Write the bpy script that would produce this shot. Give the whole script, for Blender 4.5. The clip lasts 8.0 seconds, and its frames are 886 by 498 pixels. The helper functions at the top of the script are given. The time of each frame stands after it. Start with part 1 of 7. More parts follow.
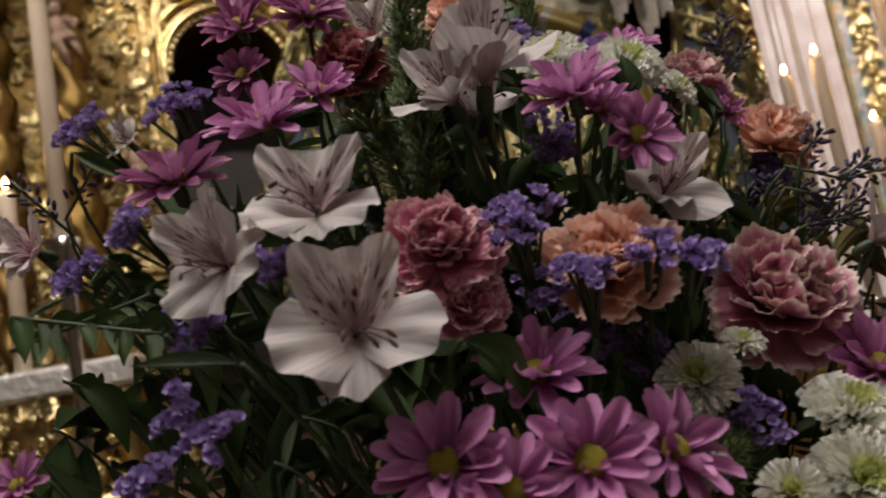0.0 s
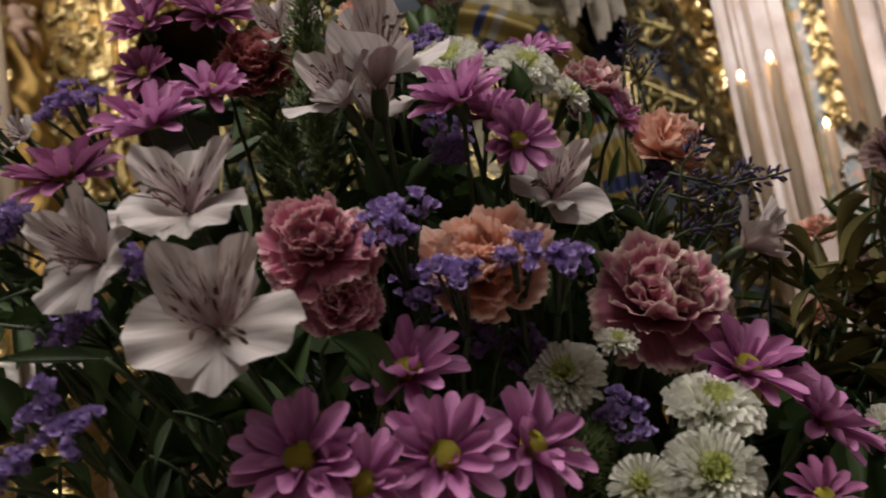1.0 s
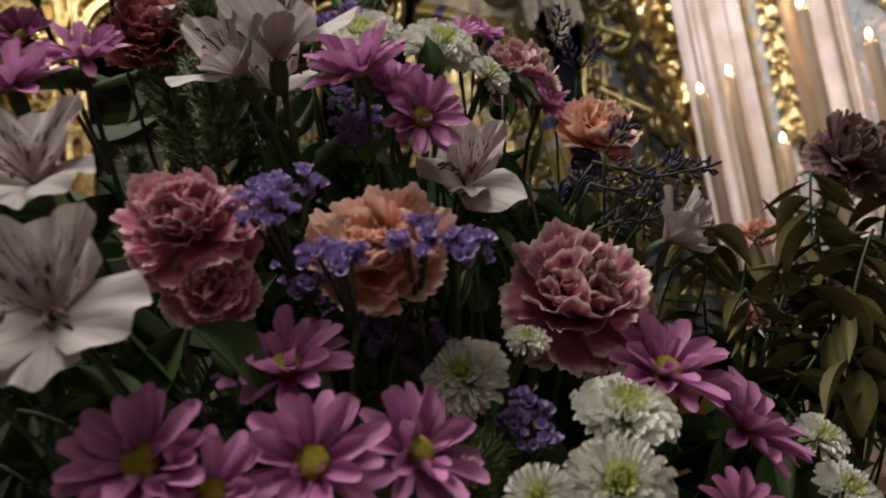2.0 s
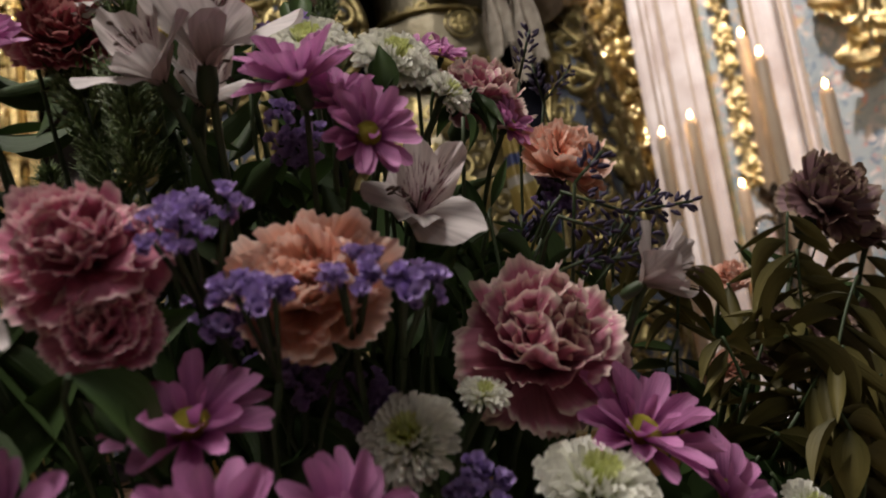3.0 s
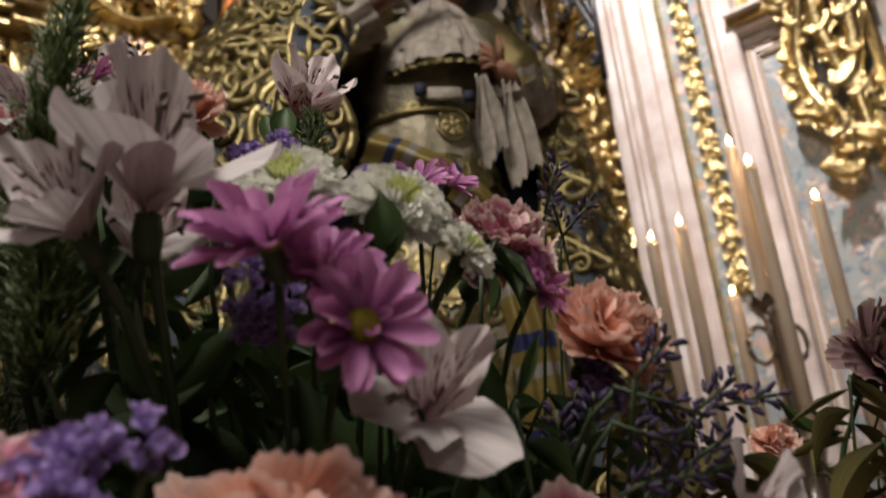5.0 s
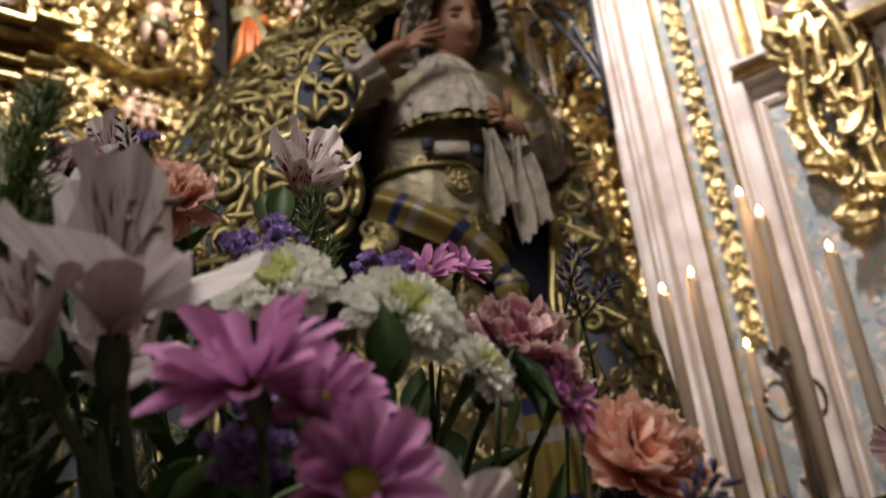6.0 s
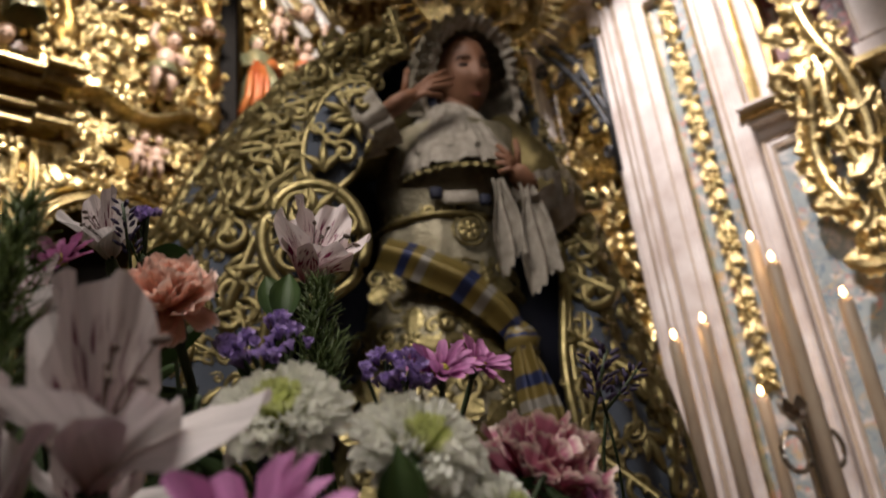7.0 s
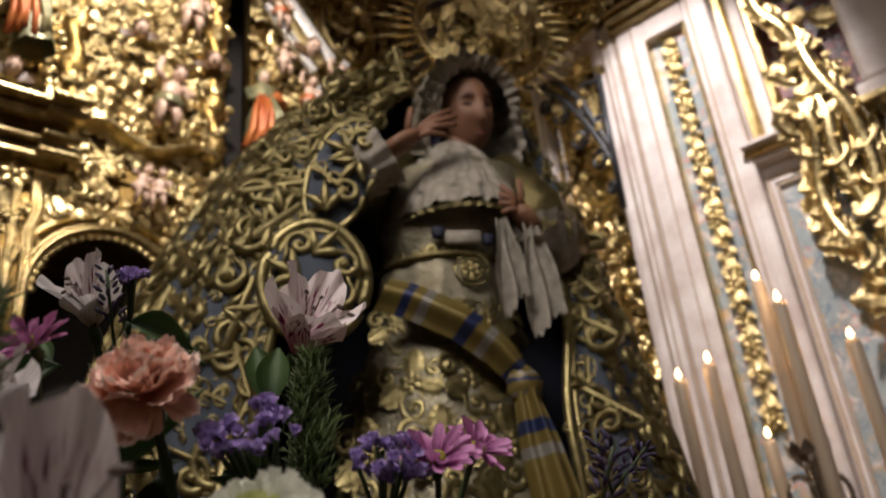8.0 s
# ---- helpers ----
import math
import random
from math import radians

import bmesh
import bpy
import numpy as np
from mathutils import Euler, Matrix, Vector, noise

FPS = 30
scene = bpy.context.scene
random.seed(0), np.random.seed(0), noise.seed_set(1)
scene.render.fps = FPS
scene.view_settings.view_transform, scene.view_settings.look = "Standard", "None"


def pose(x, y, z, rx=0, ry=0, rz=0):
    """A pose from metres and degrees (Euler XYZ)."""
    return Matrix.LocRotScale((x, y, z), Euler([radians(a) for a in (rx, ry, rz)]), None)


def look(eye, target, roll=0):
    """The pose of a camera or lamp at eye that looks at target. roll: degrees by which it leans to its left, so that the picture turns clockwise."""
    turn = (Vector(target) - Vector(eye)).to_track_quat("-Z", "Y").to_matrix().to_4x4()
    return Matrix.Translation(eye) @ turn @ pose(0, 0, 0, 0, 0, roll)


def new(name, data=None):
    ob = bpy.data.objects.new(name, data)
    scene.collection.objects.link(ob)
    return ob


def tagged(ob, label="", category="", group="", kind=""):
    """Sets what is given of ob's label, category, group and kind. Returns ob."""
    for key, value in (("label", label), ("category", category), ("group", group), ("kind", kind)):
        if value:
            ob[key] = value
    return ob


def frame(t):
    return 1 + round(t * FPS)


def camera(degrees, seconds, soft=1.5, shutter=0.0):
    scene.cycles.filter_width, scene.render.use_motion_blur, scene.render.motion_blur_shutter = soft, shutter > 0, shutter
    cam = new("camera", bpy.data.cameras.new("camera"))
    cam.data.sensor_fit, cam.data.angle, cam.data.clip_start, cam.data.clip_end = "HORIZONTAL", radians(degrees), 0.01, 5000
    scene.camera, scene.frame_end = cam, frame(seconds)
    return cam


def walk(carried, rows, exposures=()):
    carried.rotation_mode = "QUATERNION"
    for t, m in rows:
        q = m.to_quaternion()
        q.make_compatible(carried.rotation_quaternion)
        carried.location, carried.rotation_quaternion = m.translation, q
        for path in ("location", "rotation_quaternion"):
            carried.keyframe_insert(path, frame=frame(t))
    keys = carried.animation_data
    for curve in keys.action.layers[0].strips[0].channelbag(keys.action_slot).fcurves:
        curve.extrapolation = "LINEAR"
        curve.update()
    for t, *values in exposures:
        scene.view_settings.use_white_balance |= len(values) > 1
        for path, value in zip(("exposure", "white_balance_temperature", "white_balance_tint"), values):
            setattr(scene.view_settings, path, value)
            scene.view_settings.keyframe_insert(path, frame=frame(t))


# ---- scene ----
cam = camera(60.9, 8.0, soft=1.8, shutter=0.5)
cam.data.dof.use_dof, cam.data.dof.focus_distance, cam.data.dof.aperture_fstop = True, 0.44, 10.0
METRES, EYE, TILT, LEAN, TURN = 0.36, 1.30, 7.5, 10.0, 0.0
ROWS = [
    (0.0, 0.0, 0.0, 0.0, -0.0, -0.0, -0.0),
    (0.5, 0.0648, -0.0215, 0.0116, -0.92, 0.02, -0.33),
    (1.0, 0.127, -0.0293, 0.0048, -2.04, -0.15, -0.8),
    (1.5, 0.1773, 0.0036, -0.0169, -3.27, -0.25, -1.39),
    (2.0, 0.2259, 0.0649, -0.0221, -4.58, 0.59, -2.01),
    (3.5, 0.2532, 0.2696, -0.0006, -8.77, 5.27, -3.96),
    (4.0, 0.2545, 0.338, 0.0318, -9.41, 7.14, -4.43),
    (4.5, 0.2489, 0.3937, 0.0716, -9.56, 8.67, -4.63),
    (5.0, 0.2398, 0.4409, 0.116, -9.27, 10.37, -4.76),
    (6.5, 0.2404, 0.5551, 0.2417, -8.46, 15.3, -4.81),
    (7.0, 0.2296, 0.576, 0.2882, -8.25, 16.58, -4.91),
    (7.5, 0.229, 0.5955, 0.3259, -8.41, 17.65, -5.11),
    (8.0, 0.2341, 0.6087, 0.3602, -8.19, 18.86, -5.5),
]
walk(cam, [(t, pose(0, 0, EYE, TILT, LEAN, TURN) @ pose(METRES * x, METRES * y, METRES * z, 90 + pitch, roll, yaw)) for t, x, y, z, yaw, pitch, roll in ROWS],
     [(0.0, 0.24, 6380, 12), (2.0, 0.27, 6380, 12), (4.5, 0.27, 6380, 12), (6.5, 0.11, 6380, 12), (8.0, -0.08, 6380, 12)])


# ---- light ----
world = bpy.data.worlds.new("World")
world.use_nodes = True
scene.world = world
world.node_tree.nodes["Background"].inputs[0].default_value = (1.0, 0.86, 0.68, 1)
world.node_tree.nodes["Background"].inputs[1].default_value = 0.10


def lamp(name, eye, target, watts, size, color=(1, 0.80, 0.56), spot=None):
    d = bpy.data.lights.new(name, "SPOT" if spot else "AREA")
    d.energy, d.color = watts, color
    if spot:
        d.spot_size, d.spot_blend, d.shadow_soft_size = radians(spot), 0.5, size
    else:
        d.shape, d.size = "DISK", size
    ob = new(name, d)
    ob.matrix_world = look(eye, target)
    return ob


# Added lamps, all out of view, each placed to brighten what it faces.
lamp("added_bouquet_light", (-0.25, 0.10, 3.3), (0.1, 0.5, 1.3), 37, 0.9, (1, 0.91, 0.83))
# Wide fill from behind the camera, added to lift the dark parts.
lamp("added_front_fill", (0.6, -2.6, 3.9), (0.2, 0.8, 1.5), 11, 1.4, (1, 0.90, 0.85))
lamp("added_altar_spot", (0.0, 0.9, 5.4), (-0.22, 3.65, 3.75), 820, 0.08, (1, 0.89, 0.81), 51)
lamp("added_altar_spot", (-1.7, 0.6, 3.9), (-1.15, 2.9, 1.6), 78, 0.08, (1, 0.90, 0.80), 62)
lamp("added_pilaster_spot", (0.8, 1.2, 5.6), (1.87, 3.25, 2.85), 860, 0.08, (1, 0.885, 0.84), 37)
lamp("added_statue_spot", (-1.3, -0.4, 4.4), (0.35, 1.7, 2.0), 31, 0.12, (1, 0.90, 0.80), 38)


# ---- materials ----
def mat(name, a, b=None, scale=8.0, rough=0.6, metal=0.0, bump=0.0, bscale=None, fine=None, coat=0.0, detail=6.0, contrast=0.25):
    """Two colours mixed by noise at one scale, roughness and relief by noise at another."""
    m = bpy.data.materials.new(name)
    m.use_nodes = True
    nt = m.node_tree
    n, ln = nt.nodes, nt.links
    p = n["Principled BSDF"]
    co = n.new("ShaderNodeTexCoord")
    t1 = n.new("ShaderNodeTexNoise")
    t1.inputs["Scale"].default_value, t1.inputs["Detail"].default_value = scale, detail
    ln.new(co.outputs["Object"], t1.inputs["Vector"])
    r = n.new("ShaderNodeValToRGB")
    r.color_ramp.elements[0].position, r.color_ramp.elements[1].position = 0.5 - contrast, 0.5 + contrast
    r.color_ramp.elements[0].color = (*a, 1)
    r.color_ramp.elements[1].color = (*(b or a), 1)
    ln.new(t1.outputs["Fac"], r.inputs["Fac"])
    ln.new(r.outputs["Color"], p.inputs["Base Color"])
    t2 = n.new("ShaderNodeTexNoise")
    t2.inputs["Scale"].default_value, t2.inputs["Detail"].default_value = bscale or scale * 6, 4
    ln.new(co.outputs["Object"], t2.inputs["Vector"])
    mr = n.new("ShaderNodeMapRange")
    mr.inputs["To Min"].default_value, mr.inputs["To Max"].default_value = max(rough - 0.12, 0.03), min(rough + 0.12, 1)
    ln.new(t2.outputs["Fac"], mr.inputs["Value"])
    ln.new(mr.outputs["Result"], p.inputs["Roughness"])
    p.inputs["Metallic"].default_value = metal
    p.inputs["Coat Weight"].default_value = coat
    if bump:
        bp = n.new("ShaderNodeBump")
        bp.inputs["Strength"].default_value, bp.inputs["Distance"].default_value = bump, fine or 0.004
        ln.new(t2.outputs["Fac"], bp.inputs["Height"])
        ln.new(bp.outputs["Normal"], p.inputs["Normal"])
    return m


def petal_mat(name, base, tip, edge=None, streak=None, vein=0.12, trans=0.25, vary=0.12, reach=0.62):
    """A petal of unit length along its own +y: colour from base to tip, fine veins, an optional pale edge and dark streaks."""
    m = bpy.data.materials.new(name)
    m.use_nodes = True
    nt = m.node_tree
    n, ln = nt.nodes, nt.links
    p = n["Principled BSDF"]
    p.inputs["Roughness"].default_value = 0.55
    p.inputs["Specular IOR Level"].default_value = 0.3
    co = n.new("ShaderNodeTexCoord")
    uv = n.new("ShaderNodeSeparateXYZ")
    ln.new(co.outputs["UV"], uv.inputs[0])
    r = n.new("ShaderNodeValToRGB")
    r.color_ramp.elements[0].color, r.color_ramp.elements[1].color = (*base, 1), (*tip, 1)
    r.color_ramp.elements[0].position, r.color_ramp.elements[1].position = 0.08, reach
    if edge:
        e = r.color_ramp.elements.new(0.89)
        e.color = (*tip, 1)
        e = r.color_ramp.elements.new(0.975)
        e.color = (*edge, 1)
    ln.new(uv.outputs["Y"], r.inputs["Fac"])
    mp = n.new("ShaderNodeMapping")
    mp.inputs["Scale"].default_value = (26, 1.6, 1)
    ln.new(co.outputs["UV"], mp.inputs["Vector"])
    oi = n.new("ShaderNodeObjectInfo")
    ln.new(oi.outputs["Random"], mp.inputs["Location"])
    nz = n.new("ShaderNodeTexNoise")
    nz.inputs["Scale"].default_value, nz.inputs["Detail"].default_value = 1.0, 3
    ln.new(mp.outputs["Vector"], nz.inputs["Vector"])
    mx = n.new("ShaderNodeMix")
    mx.data_type, mx.blend_type = "RGBA", "MULTIPLY"
    mx.inputs["Factor"].default_value = min(1, vein * 4)
    ln.new(r.outputs["Color"], mx.inputs["A"])
    vr = n.new("ShaderNodeMapRange")
    vr.inputs["From Min"].default_value, vr.inputs["From Max"].default_value = 0.3, 0.7
    vr.inputs["To Min"].default_value, vr.inputs["To Max"].default_value = 0.72, 1.08
    ln.new(nz.outputs["Fac"], vr.inputs["Value"])
    ln.new(vr.outputs["Result"], mx.inputs["B"])
    col = mx.outputs["Result"]
    if streak:
        mp2 = n.new("ShaderNodeMapping")
        mp2.inputs["Scale"].default_value = (26, 4.2, 1)
        ln.new(co.outputs["UV"], mp2.inputs["Vector"])
        ln.new(oi.outputs["Random"], mp2.inputs["Location"])
        n2 = n.new("ShaderNodeTexNoise")
        n2.inputs["Scale"].default_value, n2.inputs["Detail"].default_value = 1.0, 1
        ln.new(mp2.outputs["Vector"], n2.inputs["Vector"])
        s = n.new("ShaderNodeValToRGB")
        s.color_ramp.elements[0].position, s.color_ramp.elements[1].position = 0.55, 0.60
        ln.new(n2.outputs["Fac"], s.inputs["Fac"])
        w = n.new("ShaderNodeValToRGB")
        w.color_ramp.elements[0].position, w.color_ramp.elements[1].position = 0.16, 0.30
        e = w.color_ramp.elements.new(0.72)
        e.color = (1, 1, 1, 1)
        e = w.color_ramp.elements.new(0.86)
        e.color = (0, 0, 0, 1)
        ln.new(uv.outputs["Y"], w.inputs["Fac"])
        mu = n.new("ShaderNodeMath")
        mu.operation = "MULTIPLY"
        ln.new(s.outputs["Color"], mu.inputs[0])
        ln.new(w.outputs["Color"], mu.inputs[1])
        m3 = n.new("ShaderNodeMix")
        m3.data_type = "RGBA"
        ln.new(mu.outputs[0], m3.inputs["Factor"])
        ln.new(col, m3.inputs["A"])
        m3.inputs["B"].default_value = (*streak, 1)
        col = m3.outputs["Result"]
    hs = n.new("ShaderNodeHueSaturation")
    vv = n.new("ShaderNodeMapRange")
    vv.inputs["To Min"].default_value, vv.inputs["To Max"].default_value = 1 - vary, 1 + vary
    ln.new(oi.outputs["Random"], vv.inputs["Value"])
    ln.new(vv.outputs["Result"], hs.inputs["Value"])
    ln.new(col, hs.inputs["Color"])
    col = hs.outputs["Color"]
    ln.new(col, p.inputs["Base Color"])
    bp = n.new("ShaderNodeBump")
    bp.inputs["Strength"].default_value, bp.inputs["Distance"].default_value = 0.35, 0.0012
    ln.new(nz.outputs["Fac"], bp.inputs["Height"])
    ln.new(bp.outputs["Normal"], p.inputs["Normal"])
    tr = n.new("ShaderNodeBsdfTranslucent")
    ln.new(col, tr.inputs["Color"])
    ms = n.new("ShaderNodeMixShader")
    ms.inputs[0].default_value = trans
    ln.new(p.outputs[0], ms.inputs[1])
    ln.new(tr.outputs[0], ms.inputs[2])
    ln.new(ms.outputs[0], n["Material Output"].inputs["Surface"])
    return m


PINK = petal_mat("pink_petal", (0.34, 0.07, 0.26), (0.66, 0.29, 0.55), vein=0.25, reach=0.85)
DEEP = petal_mat("deep_pink_petal", (0.20, 0.05, 0.13), (0.47, 0.17, 0.35), vein=0.25, reach=0.85)
WHITE = petal_mat("white_petal", (0.70, 0.73, 0.42), (0.88, 0.88, 0.80))
LIME = petal_mat("lime_petal", (0.42, 0.48, 0.04), (0.72, 0.76, 0.36))
ALSTRO = petal_mat("cream_petal", (0.50, 0.40, 0.36), (0.66, 0.61, 0.59), vein=0.22)
STREAK = petal_mat("streaked_petal", (0.54, 0.36, 0.38), (0.70, 0.62, 0.60), streak=(0.13, 0.025, 0.05), vein=0.2)
BLUSH = petal_mat("blush_petal", (0.66, 0.34, 0.42), (0.82, 0.72, 0.70), streak=(0.20, 0.02, 0.07))
CARN = petal_mat("rose_pink_petal", (0.44, 0.08, 0.19), (0.66, 0.24, 0.35), edge=(0.82, 0.58, 0.58))
DUSTY = petal_mat("dusty_pink_petal", (0.36, 0.08, 0.17), (0.54, 0.21, 0.29), edge=(0.82, 0.68, 0.60))
PEACH = petal_mat("peach_petal", (0.74, 0.34, 0.23), (0.90, 0.55, 0.42), edge=(0.92, 0.70, 0.60))
ROSE = petal_mat("red_rose_petal", (0.26, 0.03, 0.06), (0.46, 0.11, 0.14), edge=(0.62, 0.30, 0.28))
DRY = petal_mat("faded_mauve_petal", (0.14, 0.08, 0.07), (0.24, 0.14, 0.15), edge=(0.30, 0.22, 0.16))
PURPLE = petal_mat("violet_floret", (0.20, 0.14, 0.34), (0.42, 0.31, 0.62), trans=0.2)
DARKBUD = mat("lavender_bud", (0.022, 0.017, 0.040), (0.065, 0.045, 0.11), 60, 0.7)
LEAF = petal_mat("leaf", (0.024, 0.048, 0.014), (0.046, 0.082, 0.022), trans=0.15, vary=0.3)
OLIVE = petal_mat("yellowing_leaf", (0.060, 0.056, 0.016), (0.135, 0.115, 0.034), trans=0.15, vary=0.3)
STEM = mat("stem", (0.022, 0.042, 0.013), (0.042, 0.065, 0.022), 40, 0.55)
NEEDLE = mat("fern_needle", (0.05, 0.085, 0.02), (0.13, 0.18, 0.05), 30, 0.5)
DISC = mat("yellow_disc", (0.36, 0.34, 0.02), (0.55, 0.47, 0.04), 300, 0.8, bump=0.8, bscale=900, fine=0.0012)
STAMEN = mat("stamen", (0.05, 0.03, 0.02), (0.10, 0.06, 0.04), 100, 0.6)

GOLD = mat("gilded_wood", (0.37, 0.27, 0.095), (0.88, 0.73, 0.39), 18, 0.30, 1.0, 0.4, 90, 0.003)
# Darker, rougher gold: the shade between carvings is put into its colour.
GOLD_SHADED = mat("shaded_gilding", (0.16, 0.095, 0.025), (0.44, 0.30, 0.10), 9, 0.46, 1.0, 0.4, 40, 0.006)
EMBROID = mat("gold_thread", (0.14, 0.112, 0.042), (0.39, 0.325, 0.15), 60, 0.37, 0.85, 0.35, 300, 0.001)
CLOTH = mat("slate_blue_velvet", (0.030, 0.040, 0.060), (0.075, 0.088, 0.11), 14, 0.85, 0.0, 0.3, 300, 0.001)
NAVY = mat("navy_lining", (0.006, 0.008, 0.022), (0.014, 0.017, 0.04), 6, 0.7)
SILVERC = mat("silver_brocade", (0.16, 0.135, 0.080), (0.40, 0.365, 0.26), 22, 0.48, 0.6, 0.8, 120, 0.004)
GOLDC = mat("gold_brocade", (0.07, 0.055, 0.022), (0.22, 0.175, 0.07), 26, 0.48, 0.8, 0.8, 150, 0.003)
LACE = mat("white_lace", (0.22, 0.195, 0.155), (0.44, 0.395, 0.33), 45, 0.85, 0, 0.9, 230, 0.003)
VEIL = mat("grey_lace", (0.14, 0.12, 0.085), (0.32, 0.28, 0.21), 55, 0.8, 0, 0.9, 230, 0.003)
SKIN = mat("painted_wood", (0.17, 0.076, 0.040), (0.27, 0.13, 0.072), 20, 0.58)
LIPS = mat("painted_lips", (0.16, 0.04, 0.03), (0.22, 0.06, 0.045), 12, 0.4)
DARKP = mat("dark_paint", (0.03, 0.016, 0.01), (0.05, 0.028, 0.018), 12, 0.75)
FLESH = mat("carved_flesh", (0.52, 0.34, 0.24), (0.76, 0.56, 0.43), 18, 0.38, coat=0.3)
HAIR = mat("painted_brown_hair", (0.07, 0.035, 0.015), (0.14, 0.075, 0.03), 30, 0.5)
REDROBE = mat("painted_red_robe", (0.38, 0.07, 0.02), (0.56, 0.20, 0.05), 12, 0.4, 0.2)
GREENROBE = mat("painted_green_robe", (0.10, 0.14, 0.09), (0.36, 0.30, 0.14), 12, 0.4, 0.35)
MARBLE = mat("white_marble_paint", (0.60, 0.52, 0.48), (0.84, 0.80, 0.77), 5, 0.30, 0, 0.05, 60, 0.002, coat=0.15, contrast=0.15)
SILVER = mat("silver", (0.62, 0.60, 0.56), (0.80, 0.78, 0.74), 20, 0.18, 1.0, 0.15, 60, 0.002)
EMBOSSED = mat("embossed_silver", (0.70, 0.68, 0.64), (0.88, 0.86, 0.82), 30, 0.38, 0.55, 0.9, 60, 0.008)
IRON = mat("black_iron", (0.026, 0.028, 0.032), (0.07, 0.075, 0.082), 30, 0.4, 0.6, 0.3, 120, 0.002)
WAX = mat("ivory_wax", (0.78, 0.62, 0.45), (0.86, 0.73, 0.56), 8, 0.35)
WAX.node_tree.nodes["Principled BSDF"].inputs["Subsurface Weight"].default_value = 0.0
# Near-black: shade in niche and column gap put into colour; also the planter.
SHADE_BLACK = mat("shade_black", (0.006, 0.0045, 0.003), (0.014, 0.010, 0.006), 5, 0.8)
# Kept pale so that the room around bounces fill light.
BOUNCE_STONE = mat("bounce_stone", (0.42, 0.36, 0.29), (0.56, 0.49, 0.41), 2, 0.8, 0, 0.3, 30, 0.004)
ALTARM = mat("altar_marble", (0.10, 0.06, 0.045), (0.24, 0.16, 0.11), 6, 0.3)
LINE = mat("umber_line", (0.42, 0.33, 0.24), (0.55, 0.46, 0.36), 30, 0.5)


def painted_panel(name, ground, spots):
    """A painted panel: worn blue-grey ground with soft flowers in several tints."""
    m = mat(name, ground, tuple(c * 1.5 for c in ground), 5, 0.5, 0, 0.1, 60)
    n, ln = m.node_tree.nodes, m.node_tree.links
    p = n["Principled BSDF"]
    src = p.inputs["Base Color"].links[0].from_socket
    co = n.new("ShaderNodeTexCoord")
    for i, (c, sc, lo) in enumerate(spots):
        mp = n.new("ShaderNodeMapping")
        mp.inputs["Location"].default_value = (i * 3.7, i * 1.3, i * 2.1)
        ln.new(co.outputs["Object"], mp.inputs["Vector"])
        t = n.new("ShaderNodeTexNoise")
        t.inputs["Scale"].default_value, t.inputs["Distortion"].default_value = sc, 1.2
        ln.new(mp.outputs["Vector"], t.inputs["Vector"])
        r = n.new("ShaderNodeValToRGB")
        r.color_ramp.elements[0].position, r.color_ramp.elements[1].position = lo - 0.02, lo + 0.10
        ln.new(t.outputs["Fac"], r.inputs["Fac"])
        x = n.new("ShaderNodeMix")
        x.data_type = "RGBA"
        ln.new(r.outputs["Color"], x.inputs["Factor"])
        ln.new(src, x.inputs["A"])
        x.inputs["B"].default_value = (*c, 1)
        src = x.outputs["Result"]
    ln.new(src, p.inputs["Base Color"])
    return m


BLUEPANEL = painted_panel("blue_painted_panel", (0.24, 0.285, 0.295), [((0.62, 0.57, 0.53), 9, 0.53), ((0.56, 0.28, 0.22), 17, 0.60), ((0.15, 0.22, 0.28), 21, 0.58), ((0.55, 0.40, 0.22), 15, 0.62)])
MAUVEPANEL = painted_panel("mauve_painted_panel", (0.13, 0.05, 0.055), [((0.30, 0.30, 0.32), 14, 0.55), ((0.55, 0.25, 0.24), 18, 0.60), ((0.12, 0.16, 0.16), 16, 0.58)])

FLAME = bpy.data.materials.new("flame")
FLAME.use_nodes = True
FLAME.node_tree.nodes["Principled BSDF"].inputs["Emission Color"].default_value = (1, 0.62, 0.26, 1)
FLAME.node_tree.nodes["Principled BSDF"].inputs["Emission Strength"].default_value = 14


